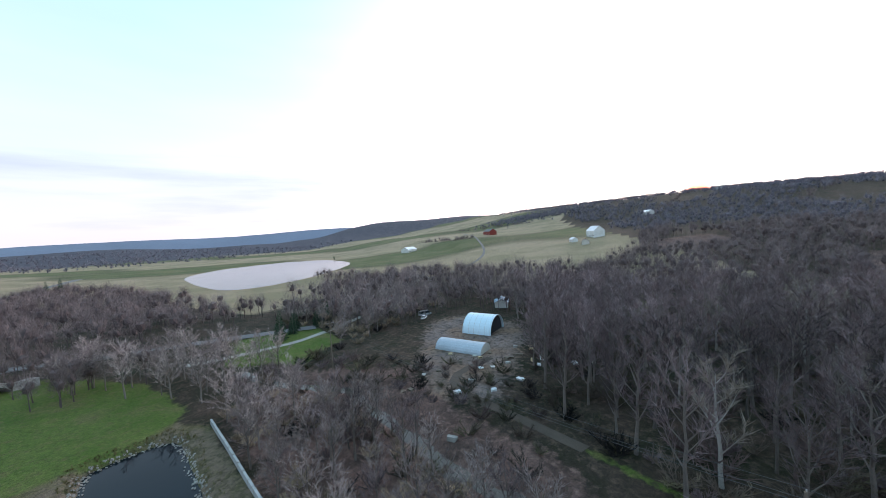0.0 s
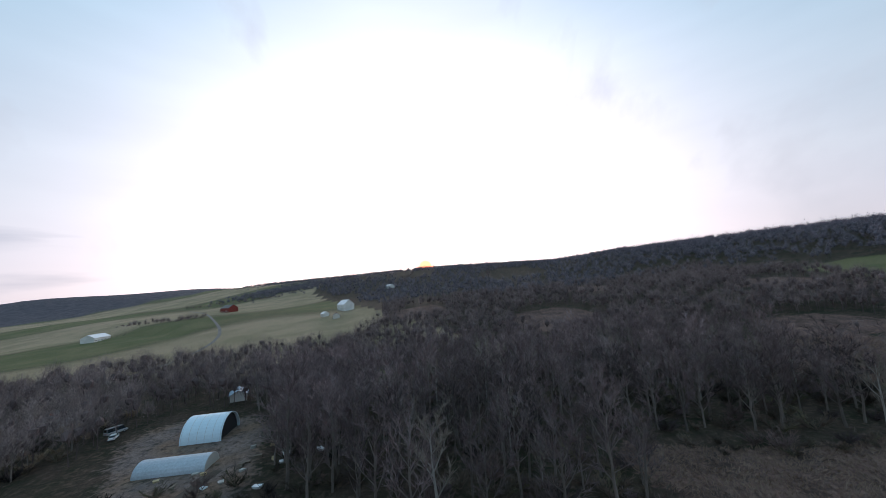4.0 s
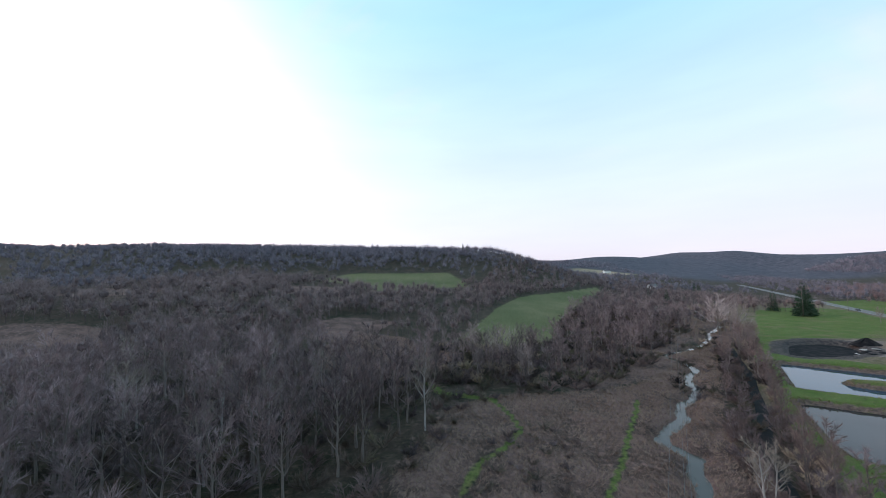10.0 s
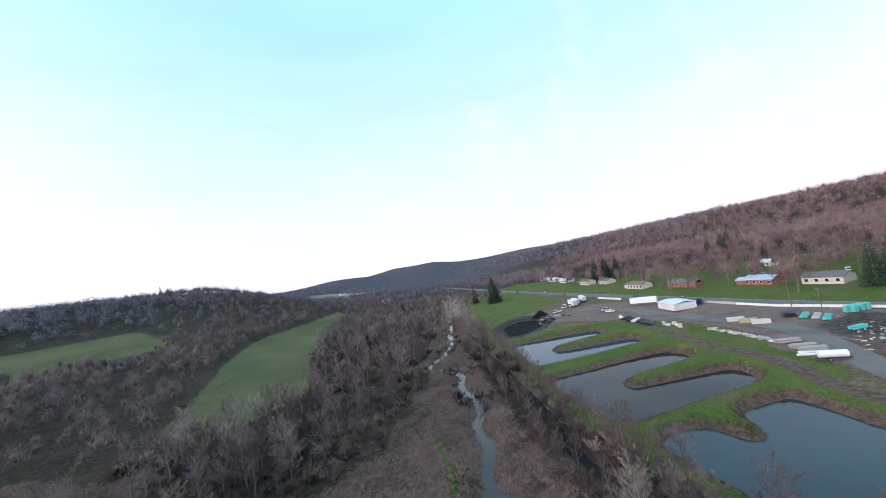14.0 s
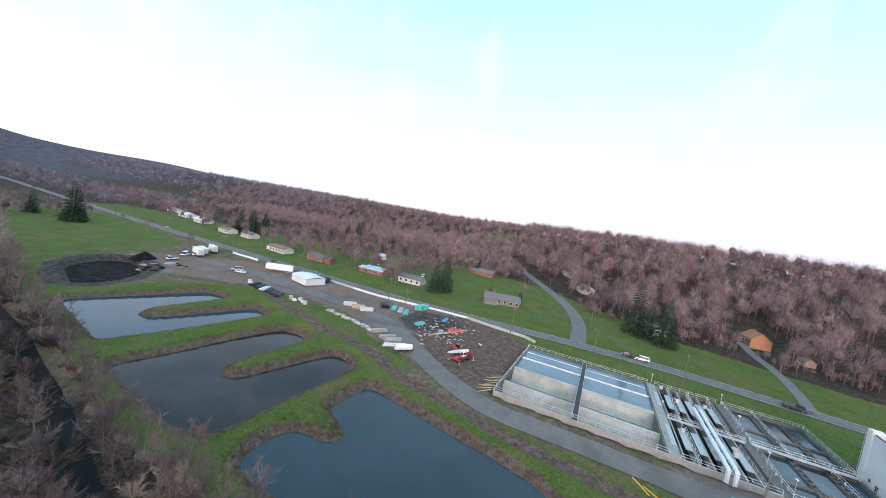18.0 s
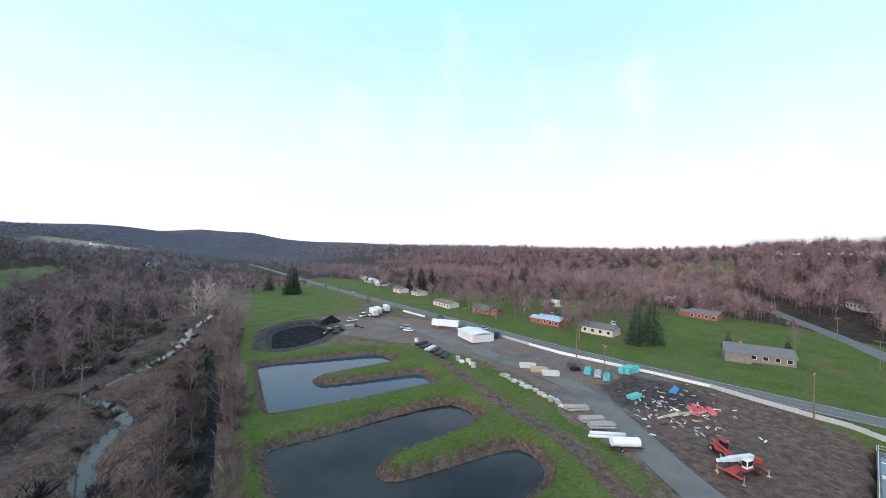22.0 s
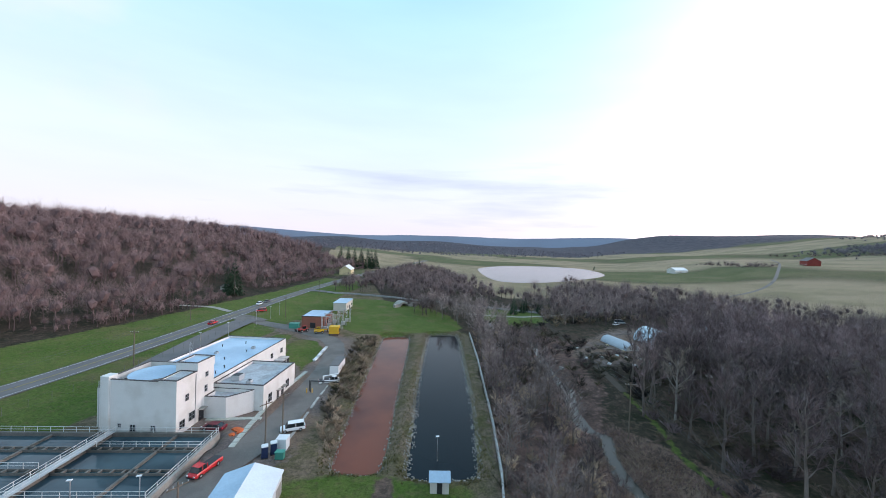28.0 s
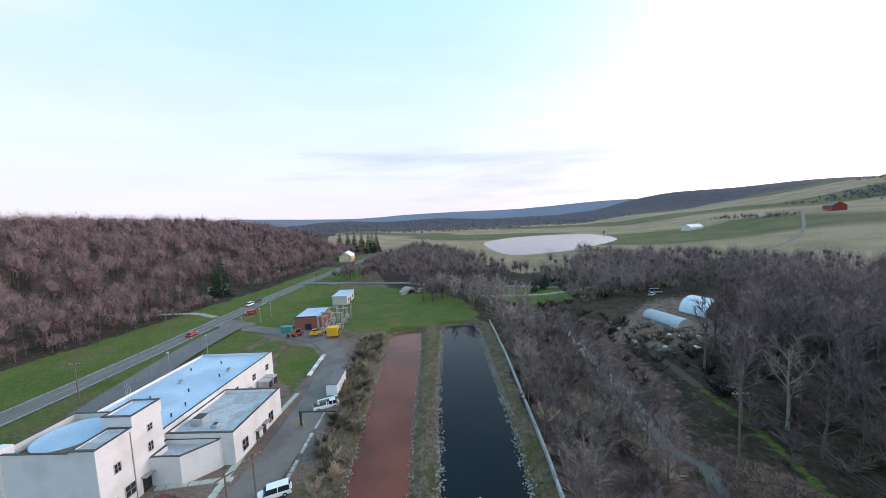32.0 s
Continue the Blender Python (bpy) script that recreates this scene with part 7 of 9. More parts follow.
# ---- the yard west of the creek: hangar, greenhouse, house ----
hg = thing("arched_hangar", -139.4, -105.6, land_at(-139.4, -105.6), 90, "white arched fabric hangar open at one end", "hangar")
bm = bmesh.new()
N, Lh, Rh = 18, 11, 6.3
for i in range(N):
    a0, a1 = math.pi * i / N, math.pi * (i + 1) / N
    q = [(math.cos(a) * r, max(0, math.sin(a)) * r * 0.95) for a, r in ((a0, Rh), (a1, Rh), (a1, Rh - 0.2), (a0, Rh - 0.2))]
    f = [bm.verts.new((-Lh / 2, x, z)) for x, z in q]
    bk = [bm.verts.new((Lh / 2, x, z)) for x, z in q]
    bm.faces.new(f)
    bm.faces.new(bk[::-1])
    for k in range(4):
        bm.faces.new((f[k], bk[k], bk[(k + 1) % 4], f[(k + 1) % 4]))
bmesh.ops.remove_doubles(bm, verts=bm.verts, dist=0.01)
bmesh.ops.recalc_face_normals(bm, faces=bm.faces)
part("cover", bm, material("pale_blue_fabric", (0.62, 0.76, 0.84), 0.5, vary=0.08, scale=0.6), hg)
# near-black disc stands in for the shade inside the open end
bm = bmesh.new()
bmesh.ops.create_circle(bm, cap_ends=True, segments=36, radius=6.05, matrix=Matrix.Translation((Lh / 2 - 0.8, 0, 0.0)) @ Matrix.Rotation(math.pi / 2, 4, "Y"))
part("end_wall", bm, M_DARK, hg, "dark sheet standing for the shaded open end")
for k in range(6):
    hv, hf = [], []
    xx = -Lh / 2 + 0.3 + k * (Lh - 0.6) / 5
    tube_pts = [Vector((xx, math.cos(math.pi * i / 12) * 6.33, math.sin(math.pi * i / 12) * 6.02)) for i in range(13)]
    for i, p in enumerate(tube_pts):
        for q in range(4):
            o = p.normalized() * 0.05 * math.cos(q * 1.571)
            hv.append((p.x + 0.05 * math.sin(q * 1.571), p.y + o.y, p.z + o.z))
    for i in range(12):
        for q in range(4):
            hf.append((i * 4 + q, i * 4 + (q + 1) % 4, i * 4 + 4 + (q + 1) % 4, i * 4 + 4 + q))
    pydata("hoop", hv, hf, M_STEEL, hg)
gh = thing("greenhouse", -117.8, -103, land_at(-117.8, -103), 88, "low weathered polytunnel with grey film", "greenhouse")
bm = bmesh.new()
for i in range(12):
    a0, a1 = math.pi * i / 12, math.pi * (i + 1) / 12
    f = [bm.verts.new(v) for v in ((-8, math.cos(a0) * 3.4, math.sin(a0) * 2.8), (8, math.cos(a0) * 3.4, math.sin(a0) * 2.8), (8, math.cos(a1) * 3.4, math.sin(a1) * 2.8), (-8, math.cos(a1) * 3.4, math.sin(a1) * 2.8))]
    bm.faces.new(f)
part("film", bm, material("grey_film", (0.4, 0.45, 0.5), 0.5, vary=0.25, scale=0.6), gh)
for s in (-8, 8):
    bm = bmesh.new()
    bm.faces.new([bm.verts.new((s, math.cos(math.pi * i / 12) * 3.4, math.sin(math.pi * i / 12) * 2.8)) for i in range(13)])
    part("end_panel", bm, M_SIDING, gh)
house(-168.4, -171.5, 30, 14, 8, 2.9, 2.0, M_SIDING, M_SHINGLE, "grey-roofed house beyond the hangar yard", ((-9, 0, 6, 6, 2.6, 1.4),))
house(-179.5, -114.3, 20, 8, 6, 3, 1.5, M_WHITE, M_ROOF_BLUE, "small pale outbuilding behind the hangar", chimney=False, name="outbuilding")
for i in range(46):
    a = rnd.random()
    x, y = -109 + rnd.gauss(0, 14), -90 + rnd.gauss(0, 9)
    if i > 30:
        x, y = -169 + rnd.gauss(0, 10), -79 + rnd.gauss(0, 10)
    bm = bmesh.new()
    box(bm, -rnd.uniform(0.2, 1.2), rnd.uniform(0.2, 1.2), -0.5, 0.5, 0, rnd.uniform(0.2, 0.8))
    for v in bm.verts:
        v.co += Vector((rnd.uniform(-0.2, 0.2), rnd.uniform(-0.2, 0.2), 0))
    o = part("rubble_block", bm, rnd.choice((M_STONE, M_STONE, M_TIMBER, M_WHITE_METAL, M_WOOD)))
    o.matrix_basis = pose(x, y, land_at(x, y) - 0.05, 0, 0, rnd.uniform(0, 180))
    tagged(o, "broken pale block on the rubble heap", "rubble", "rubble heap")
for i, (x, y) in enumerate(((-158.7, -89.6), (-165.6, -86), (-154.1, -82.3), (-152.4, -140.4), (-146.7, -137.1))):
    car(("van", "sedan", "pickup")[i % 3], x, y, i * 50, (M_WHITE_CAR, M_SILVER_CAR)[i % 2], "old pale vehicle standing in the hangar yard", "old vehicles")
ribbon("track_hangar", [(-114, -92), (-100, -95), (-92.5, -91), (-88.6, -82), (-85, -71), (-81, -61)], 2.4, 0.04, material("mud_track", (0.075, 0.058, 0.045), 0.9, vary=0.3), "muddy track through the wood", category="track")
ribbon("drive_west", [(-72.1, -175.2), (-96.1, -165.1), (-120.2, -164.3), (-157, -172.5)], 3.0, 0.08, M_CONC, "pale drive on the lawn west of the creek", category="track")
# ---- far farms ----
house(-460, -109, 30, 22, 12, 7, 5, M_WHITE, M_WHITE_METAL, "big white barn on the pasture", name="barn")
house(-432, -128, 30, 10, 6, 3, 2, M_WHITE, M_WHITE_METAL, "small white farm shed", chimney=False, name="farm_shed")
house(-410, -112, 10, 12, 7, 3, 2, M_SIDING, M_SHINGLE, "pale farmhouse on the pasture")
house(-665, -328, 40, 40, 14, 7, 5, material("red_barn_boards", (0.25, 0.05, 0.04), 0.9), M_SHINGLE, "long dark red barn on the far hill", chimney=False, name="barn")
house(-690, -345, 40, 20, 12, 5, 4, M_BRICK, M_SHINGLE, "red farm building on the far hill", chimney=False, name="barn")
house(-535, -431, 10, 34, 14, 5, 4, M_WHITE, M_WHITE_METAL, "white farm buildings in the far fields", chimney=False, name="barn")
house(-700, -60, 20, 30, 10, 4, 3, M_WHITE, M_WHITE_METAL, "white farm shed on the western rise", chimney=False, name="barn")
house(-900, 60, 20, 20, 10, 4, 3, M_WHITE, M_SHINGLE, "white house on the western ridge")
house(130, 1150, 20, 20, 10, 6, 4, M_WHITE, M_SHINGLE, "far white farmhouse on the hillside field")
house(118, 640, 20, 12, 9, 5, 3, M_SIDING, M_SHINGLE, "small house at the valley's head")
ribbon("farm_lane", [(-241.3, -213.4), (-334.3, -211.9), (-424.8, -233.7), (-566.3, -308.7), (-708.1, -392.3), (-809.8, -465.4)], 3.2, 0.3, M_LANE, "pale farm lane across the fields", category="track")
def road_f(y):
    k = min(max(rank(ROAD_Y, y) - 1, 0), len(ROAD_Y) - 2)
    return ROAD_X[k] + (ROAD_X[k + 1] - ROAD_X[k]) * (y - ROAD_Y[k]) / (ROAD_Y[k + 1] - ROAD_Y[k])


# ---- trees, shrubs, reeds ----
def mesh_of(name, verts, faces, mat):
    me = bpy.data.meshes.new(name)
    me.from_pydata([tuple(v) for v in verts], [], faces)
    me.materials.append(mat)
    return me


def tube(vs, fs, pts, radii, seg):
    base = len(vs)
    for i, (p, r) in enumerate(zip(pts, radii)):
        d = (pts[min(i + 1, len(pts) - 1)] - pts[max(i - 1, 0)]).normalized()
        a = d.orthogonal().normalized()
        b = d.cross(a)
        for k in range(seg):
            t = 2 * math.pi * k / seg
            vs.append(p + (a * math.cos(t) + b * math.sin(t)) * r)
    for i in range(len(pts) - 1):
        for k in range(seg):
            q = base + i * seg
            fs.append((q + k, q + (k + 1) % seg, q + seg + (k + 1) % seg, q + seg + k))


def blade(vs, fs, p, d, width, rr):
    side = d.cross(Vector((rr.uniform(-1, 1), rr.uniform(-1, 1), rr.uniform(-1, 1)))).normalized() * width
    n = len(vs)
    vs.extend((p - side, p + side, p + d))
    fs.append((n, n + 1, n + 2))


def bare_tree_meshes(seed, h, spread, twig, bark, n_limb=12, tw=0.036):
    rr = random.Random(seed)
    tv, tf, cv_, cf = [], [], [], []
    lean = Vector((rr.uniform(-0.06, 0.06), rr.uniform(-0.06, 0.06), 0))
    top = 0.82 * h
    tp = [Vector((lean.x * z + rr.uniform(-0.12, 0.12) * (z > 0), lean.y * z + rr.uniform(-0.12, 0.12) * (z > 0), z - (0.4 if z == 0 else 0))) for z in np.linspace(0, top, 7)]
    tube(tv, tf, tp, [0.017 * h * (1 - 0.88 * i / 6) for i in range(7)], 6)
    for i in range(n_limb):
        f = 0.28 + 0.7 * (i + rr.random()) / n_limb
        k = f * 6
        base = tp[min(5, int(k))].lerp(tp[min(6, int(k) + 1)], k - int(k))
        az = i * 2.4 + rr.uniform(-0.5, 0.5)
        up = rr.uniform(0.5, 1.3) + f * 0.7
        L = h * rr.uniform(0.22, 0.36) * (1.25 - f * 0.55) * spread
        d = Vector((math.cos(az), math.sin(az), up)).normalized()
        mid = base + d * L * 0.5 + Vector((0, 0, -0.02 * L))
        end = base + d * L + Vector((rr.uniform(-0.1, 0.1), rr.uniform(-0.1, 0.1), 0.12)) * L
        r0 = 0.0068 * h * (1.2 - f * 0.7)
        tube(tv, tf, [base, mid, end], [r0, r0 * 0.6, r0 * 0.2], 4)
        for j in range(6):
            g = 0.3 + 0.7 * (j + rr.random()) / 6
            b = base.lerp(mid, g * 2) if g < 0.5 else mid.lerp(end, g * 2 - 1)
            sd = (d + Vector((rr.uniform(-1, 1), rr.uniform(-1, 1), rr.uniform(-0.3, 0.9)))).normalized()
            sl = L * rr.uniform(0.25, 0.5)
            e2 = b + sd * sl
            tube(cv_, cf, [b, e2], [r0 * 0.36, r0 * 0.12], 3)
            for q in range(12):
                w = rr.uniform(0.15, 1.0)
                td = (sd + Vector((rr.uniform(-1, 1), rr.uniform(-1, 1), rr.uniform(-0.4, 0.9)))).normalized() * rr.uniform(0.7, 1.7) * h / 15
                blade(cv_, cf, b.lerp(e2, w), td, tw * rr.uniform(0.6, 1.2), rr)
    return mesh_of("trunk", tv, tf, bark), mesh_of("crown", cv_, cf, twig)


TREES = {
    "grey": [bare_tree_meshes(s, h, sp, M_TWIG, M_BARK) for s, h, sp in ((1, 16, 1.0), (2, 18, 0.9), (3, 14, 1.15), (4, 17, 0.8))],
    "red": [bare_tree_meshes(s, h, sp, M_TWIG_RED, M_BARK) for s, h, sp in ((11, 15, 1.1), (12, 17, 1.0), (13, 13, 1.2))],
    "fuzzy": [bare_tree_meshes(s, h, sp, M_TWIG_LIGHT, M_BARK, 15, tw=0.04) for s, h, sp in ((51, 15, 1.2), (52, 14, 1.35), (53, 16, 1.1))],
    "pale": [bare_tree_meshes(s, h, sp, M_TWIG_PALE, M_BARK_PALE, 9, tw=0.04) for s, h, sp in ((21, 15, 0.8), (22, 13, 0.9))],
}
TREE_LABEL = {"fuzzy": "bare pale grey-brown tree with a dense twiggy crown", "grey": "bare grey-brown deciduous tree with fine twigs", "red": "bare tree with reddish budding twigs", "pale": "pale dead tree with whitish bare limbs"}
TREE_LIST, SHRUB_LIST = [], []


def tree(kind, x, y, s, rr, group):
    v = rr.randrange(len(TREES[kind]))
    m = Matrix.LocRotScale((x, y, land_at(x, y) - 0.2), Euler((0, 0, rr.uniform(0, 6.28))), Vector((s * rr.uniform(0.9, 1.15), s * rr.uniform(0.9, 1.15), s)))
    TREE_LIST.append((math.hypot(x + 35, (y - 15) * 0.75), kind, v, m, group))


def joined(name, pieces, label, category):
    """Many meshes laid at their poses into one mesh of kind stuff."""
    vs, fs, mi, mats, base = [], [], [], [], 0
    cache, tones, trng = {}, [], random.Random(5)
    for me, m in pieces:
        if me.name not in cache:
            co = np.empty(len(me.vertices) * 3)
            me.vertices.foreach_get("co", co)
            cache[me.name] = (co.reshape(-1, 3), [tuple(p.vertices) for p in me.polygons])
        co, pf = cache[me.name]
        mt = np.array(m)
        vs.append(co @ mt[:3, :3].T + mt[:3, 3])
        fs.extend([tuple(i + base for i in p) for p in pf])
        base += len(co)
        tones.append(np.full(len(co), trng.uniform(-0.5, 0.5)))
        if me.materials[0] not in mats:
            mats.append(me.materials[0])
        mi.extend([mats.index(me.materials[0])] * len(pf))
    out = bpy.data.meshes.new(name)
    out.from_pydata(np.concatenate(vs).tolist(), [], fs)
    for mt in mats:
        out.materials.append(mt)
    out.polygons.foreach_set("material_index", mi)
    out.attributes.new("tone", "FLOAT", "POINT").data.foreach_set("value", np.concatenate(tones).astype(np.float32))
    return tagged(new(name, out), label, category, kind="stuff")


def plant_trees():
    TREE_LIST.sort(key=lambda r: r[0])
    for _, kind, v, m, group in TREE_LIST[:300]:
        t = tagged(new("tree", TREES[kind][v][0]), TREE_LABEL[kind], "tree", group)
        t.matrix_basis = m
        shared("crown", TREES[kind][v][1], t)
    joined("woodland", [(TREES[k][v][j], m) for _, k, v, m, _ in TREE_LIST[300:] for j in (0, 1)], "bare woodland trees with fine grey-brown twigs", "wood")
    SHRUB_LIST.sort(key=lambda r: r[0])
    for _, v, m, group, label in SHRUB_LIST[:290]:
        tagged(new("shrub", SHRUBS[v]), label, "shrub", group).matrix_basis = m
    joined("brushwood", [(SHRUBS[v], m) for _, v, m, _, _ in SHRUB_LIST[290:]], "tangled bare brown brushwood", "brush")


def shrub_mesh(seed, mat, r=1.6, n=260):
    rr = random.Random(seed)
    vs, fs = [], []
    for _ in range(14):
        az, up = rr.uniform(0, 6.28), rr.uniform(0.6, 1.6)
        d = Vector((math.cos(az), math.sin(az), up)).normalized() * r * rr.uniform(0.7, 1.2)
        b = Vector((rr.uniform(-0.3, 0.3), rr.uniform(-0.3, 0.3), -0.1))
        tube(vs, fs, [b, b + d], [0.04, 0.015], 3)
        for _ in range(n // 14):
            p = b + d * rr.uniform(0.25, 1.0)
            td = (d.normalized() + Vector((rr.uniform(-1, 1), rr.uniform(-1, 1), rr.uniform(-0.5, 0.9)))).normalized() * rr.uniform(0.4, 0.9)
            blade(vs, fs, p, td, rr.uniform(0.02, 0.05), rr)
    return mesh_of("shrub", vs, fs, mat)


SHRUBS = [shrub_mesh(31, M_SHRUB), shrub_mesh(32, M_TWIG), shrub_mesh(33, M_SHRUB, 2.0), shrub_mesh(34, M_TWIG_RED, 1.8), shrub_mesh(35, M_SHRUB_TAN, 1.7, 420), shrub_mesh(36, M_SHRUB_TAN, 2.0, 420)]


def conifer_meshes(seed, h, w):
    rr = random.Random(seed)
    tv, tf, cv_, cf = [], [], [], []
    tube(tv, tf, [Vector((0, 0, -0.3)), Vector((0, 0, h))], [0.018 * h, 0.02], 6)
    rings = int(h * 1.5)
    for i in range(rings):
        f = i / rings
        z = h * (0.06 + 0.92 * f)
        rad = w * (1 - f) ** 0.85 * rr.uniform(0.85, 1.1) + 0.15
        k = max(5, int(14 * (1 - f)) + 3)
        for j in range(k):
            az = 6.28 * (j + rr.random() * 0.7) / k
            d = Vector((math.cos(az), math.sin(az), -0.22)).normalized()
            L = rad * rr.uniform(0.75, 1.12)
            p = Vector((0, 0, z))
            for q in range(4):
                b = p + d * L * (0.2 + 0.22 * q)
                td = (d + Vector((rr.uniform(-0.5, 0.5), rr.uniform(-0.5, 0.5), rr.uniform(-0.5, 0.15)))).normalized() * L * 0.4
                blade(cv_, cf, b, td, 0.14 * h / 15 + 0.08, rr)
    return mesh_of("trunk", tv, tf, M_BARK), mesh_of("needles", cv_, cf, M_NEEDLE)


CONIFERS = [conifer_meshes(41, 18, 4.2), conifer_meshes(42, 15, 3.2), conifer_meshes(43, 12, 3.0)]


def conifer(x, y, h, v, group="spruces", label="dark green spruce with drooping boughs"):
    me_t, me_n = CONIFERS[v]
    s = h / (18, 15, 12)[v]
    t = tagged(new("conifer", me_t), label, "conifer", group)
    t.matrix_basis = Matrix.LocRotScale((x, y, land_at(x, y) - 0.1), Euler((0, 0, x * 1.3 + y)), Vector((s, s, s)))
    shared("needles", me_n, t)


for x, y, h, v in ((129, 303, 28, 0), (133.5, 306, 26, 0), (130.1, 340.9, 20, 1), (142, 52.8, 21, 0), (137, 57.3, 19, 0), (134, -42, 27, 1), (129, -46, 20, 1), (122, -51, 23, 0), (155.6, 28.6, 6.5, 2), (157.8, 11.5, 6, 2),
                   (208, 232.8, 22, 0), (213, 238, 21, 0), (206, 243, 23, 1), (216, 229, 20, 0), (221, 246, 22, 1), (202, 228, 20, 0), (226, 236, 20, 0), (212, 250, 21, 1), (270.7, 167.6, 20, 1), (278.9, 173.3, 21, 0), (287, 163.1, 21, 1), (264.4, 176.2, 19, 0), (295.2, 175.6, 20, 0), (302, 180, 19, 1),
                   (-101.7, -171.5, 12, 2), (-109.2, -174.4, 9, 2), (-113.8, -179.1, 10, 1), (-121.4, -175.5, 8, 2), (-128.5, -184, 9, 2), (-135.8, -185.3, 8, 1), (-156.2, -184.5, 7, 2), (-163.7, -186.8, 6, 2),
                   (65, -225, 24, 0), (70, -230, 18, 1), (-15.4, -452.7, 27, 0), (-24.4, -458.7, 28, 0), (-32.6, -452.9, 27, 0), (-38, -463.9, 26, 0), (-43, -457.8, 27, 0), (-7.7, -461.9, 26, 0), (2, -458, 25, 0), (-99.8, -477.5, 15, 1), (-109.1, -482.4, 16, 0),
                   (-500.4, -587.9, 7, 2), (-470.4, -553.3, 6, 2), (-195.4, 594.1, 20, 1), (-188.7, 599.4, 18, 1), (71.1, 411.5, 18, 1), (158, 565.9, 20, 1), (171.2, 619.1, 18, 1)):
    conifer(x, y, h, v)


def scatter(poly, n, gap, seed, avoid=()):
    rr = random.Random(seed)
    xs, ys = [p[0] for p in poly], [p[1] for p in poly]
    cx = np.array([rr.uniform(min(xs), max(xs)) for _ in range(n * 4)])
    cy = np.array([rr.uniform(min(ys), max(ys)) for _ in range(n * 4)])
    ok = poly_sd(cx, cy, list(poly)) < 0
    for a, d in avoid:
        ok &= (poly_sd(cx, cy, a) if len(a) > 2 and a[0] != "line" else line_d(cx, cy, a[1:])) > d
    out, cells = [], {}
    for x, y in zip(cx[ok], cy[ok]):
        key = (int(x // gap), int(y // gap))
        if any((x - u) ** 2 + (y - v) ** 2 < gap * gap for i in (-1, 0, 1) for j in (-1, 0, 1) for u, v in cells.get((key[0] + i, key[1] + j), ())):
            continue
        cells.setdefault(key, []).append((x, y))
        out.append((float(x), float(y)))
        if len(out) >= n:
            break
    return out


CREEK_LINE = ["line"] + CREEK
# woods west of the creek, nearest part tree by tree
WOOD_W = [(-70, -40), (-69.6, -3.9), (-104.2, -6), (-89.9, 36), (-92.1, 78.1), (-110.7, 139.2), (-148.2, 148.2), (-189.8, 59.9), (-189.4, -40.5), (-154.6, -78), (-128, -88), (-112, -87), (-96, -84), (-84, -64)]
WOOD_SW = [(-90.4, -59.6), (-154.6, -71.2), (-190.2, -59.9), (-202, -87.2), (-175.1, -105.6), (-117.8, -82.5)]
GAPS = ((REED_W, 1), (REED_S, 0), (HANGAR_YARD, 2), (GRASS_W, 1), (CREEK_LINE, 3.5))
rr = random.Random(77)
for x, y in scatter(WOOD_W, 470, 5.0, 1, GAPS):
    tree("pale" if rr.random() < 0.06 else "grey", x, y, rr.uniform(0.85, 1.3), rr, "wood west of the creek")
for x, y in scatter(WOOD_SW, 90, 5.5, 2, GAPS):
    tree("grey", x, y, rr.uniform(0.8, 1.2), rr, "wood west of the creek")
for x, y, s in ((-136, -21, 1.5), (-87, -23, 0.8), (-26.6, 39.3, 0.85), (-23.9, 42.5, 0.75), (-105, -47, 1.1), (-117, 24, 1.1), (-86, 55, 1.2), (-119, 75, 1.1), (-122, 67, 1.2), (-131, 40, 1.2)):
    tree("pale", x, y, s, rr, "pale dead trees")
# brushy strips: along the canal, the creek and the dark pond's wall
STRIP_N = [(-16.5, 4.6), (-20.6, 31.9), (-11.1, 71.3), (4.5, 107.4), (15, 137.6), (28.7, 173.9), (41.1, 198.6), (48, 196.9), (28.2, 156.2), (19.6, 124.3), (6.7, 101.4), (-2.5, 71.3), (-9.6, 50.2), (-15.2, 22.1)]
STRIP_M = [(-18.8, 36), (-14.3, 59.6), (-21.7, 63.2), (-25.2, 35.5)]
STRIP_W2 = [(-29, -34.8), (-35.3, -52), (-49.1, -95.3), (-59.3, -129.6), (-73.4, -133.2), (-75.8, -97.7), (-57.5, -60.2), (-47.3, -30.7), (-34.9, -8.5), (-24.2, -6.8), (-21.4, -16)]
CANAL_LINE = ["line"] + CANAL
for x, y in scatter(STRIP_W2, 190, 3.4, 3, ((CREEK_LINE, 1.8),)):
    tree("fuzzy" if rr.random() < 0.75 else "grey", x, y, rr.uniform(0.42, 0.8), rr, "brush along the pond wall")
for x, y in scatter(STRIP_N, 260, 2.4, 4, ((CANAL_LINE, 1.9),)):
    tree("red" if rr.random() < 0.5 else "grey", x, y, rr.uniform(0.38, 0.75), rr, "brush along the canal")
WOOD_N = [(-81.8, 92.1), (-41.1, 100.4), (-16.5, 133.5), (-8.4, 160.7), (9.4, 185.8), (28.4, 230), (46.3, 295.7), (9.1, 363.1), (-45.8, 349.2), (-57, 266.4), (-68.8, 148.8)]
for x, y in scatter(WOOD_N, 170, 5.5, 5, ((CREEK_LINE, 4), (PASTURE, 2))):
    tree("grey", x, y, rr.uniform(0.5, 0.95), rr, "wood along the upper creek")
WOOD_S = [(-59.7, -141.7), (-45.7, -186.2), (-49.7, -194.8), (-60.7, -183), (-77.7, -158.7), (-85.5, -141.7)]
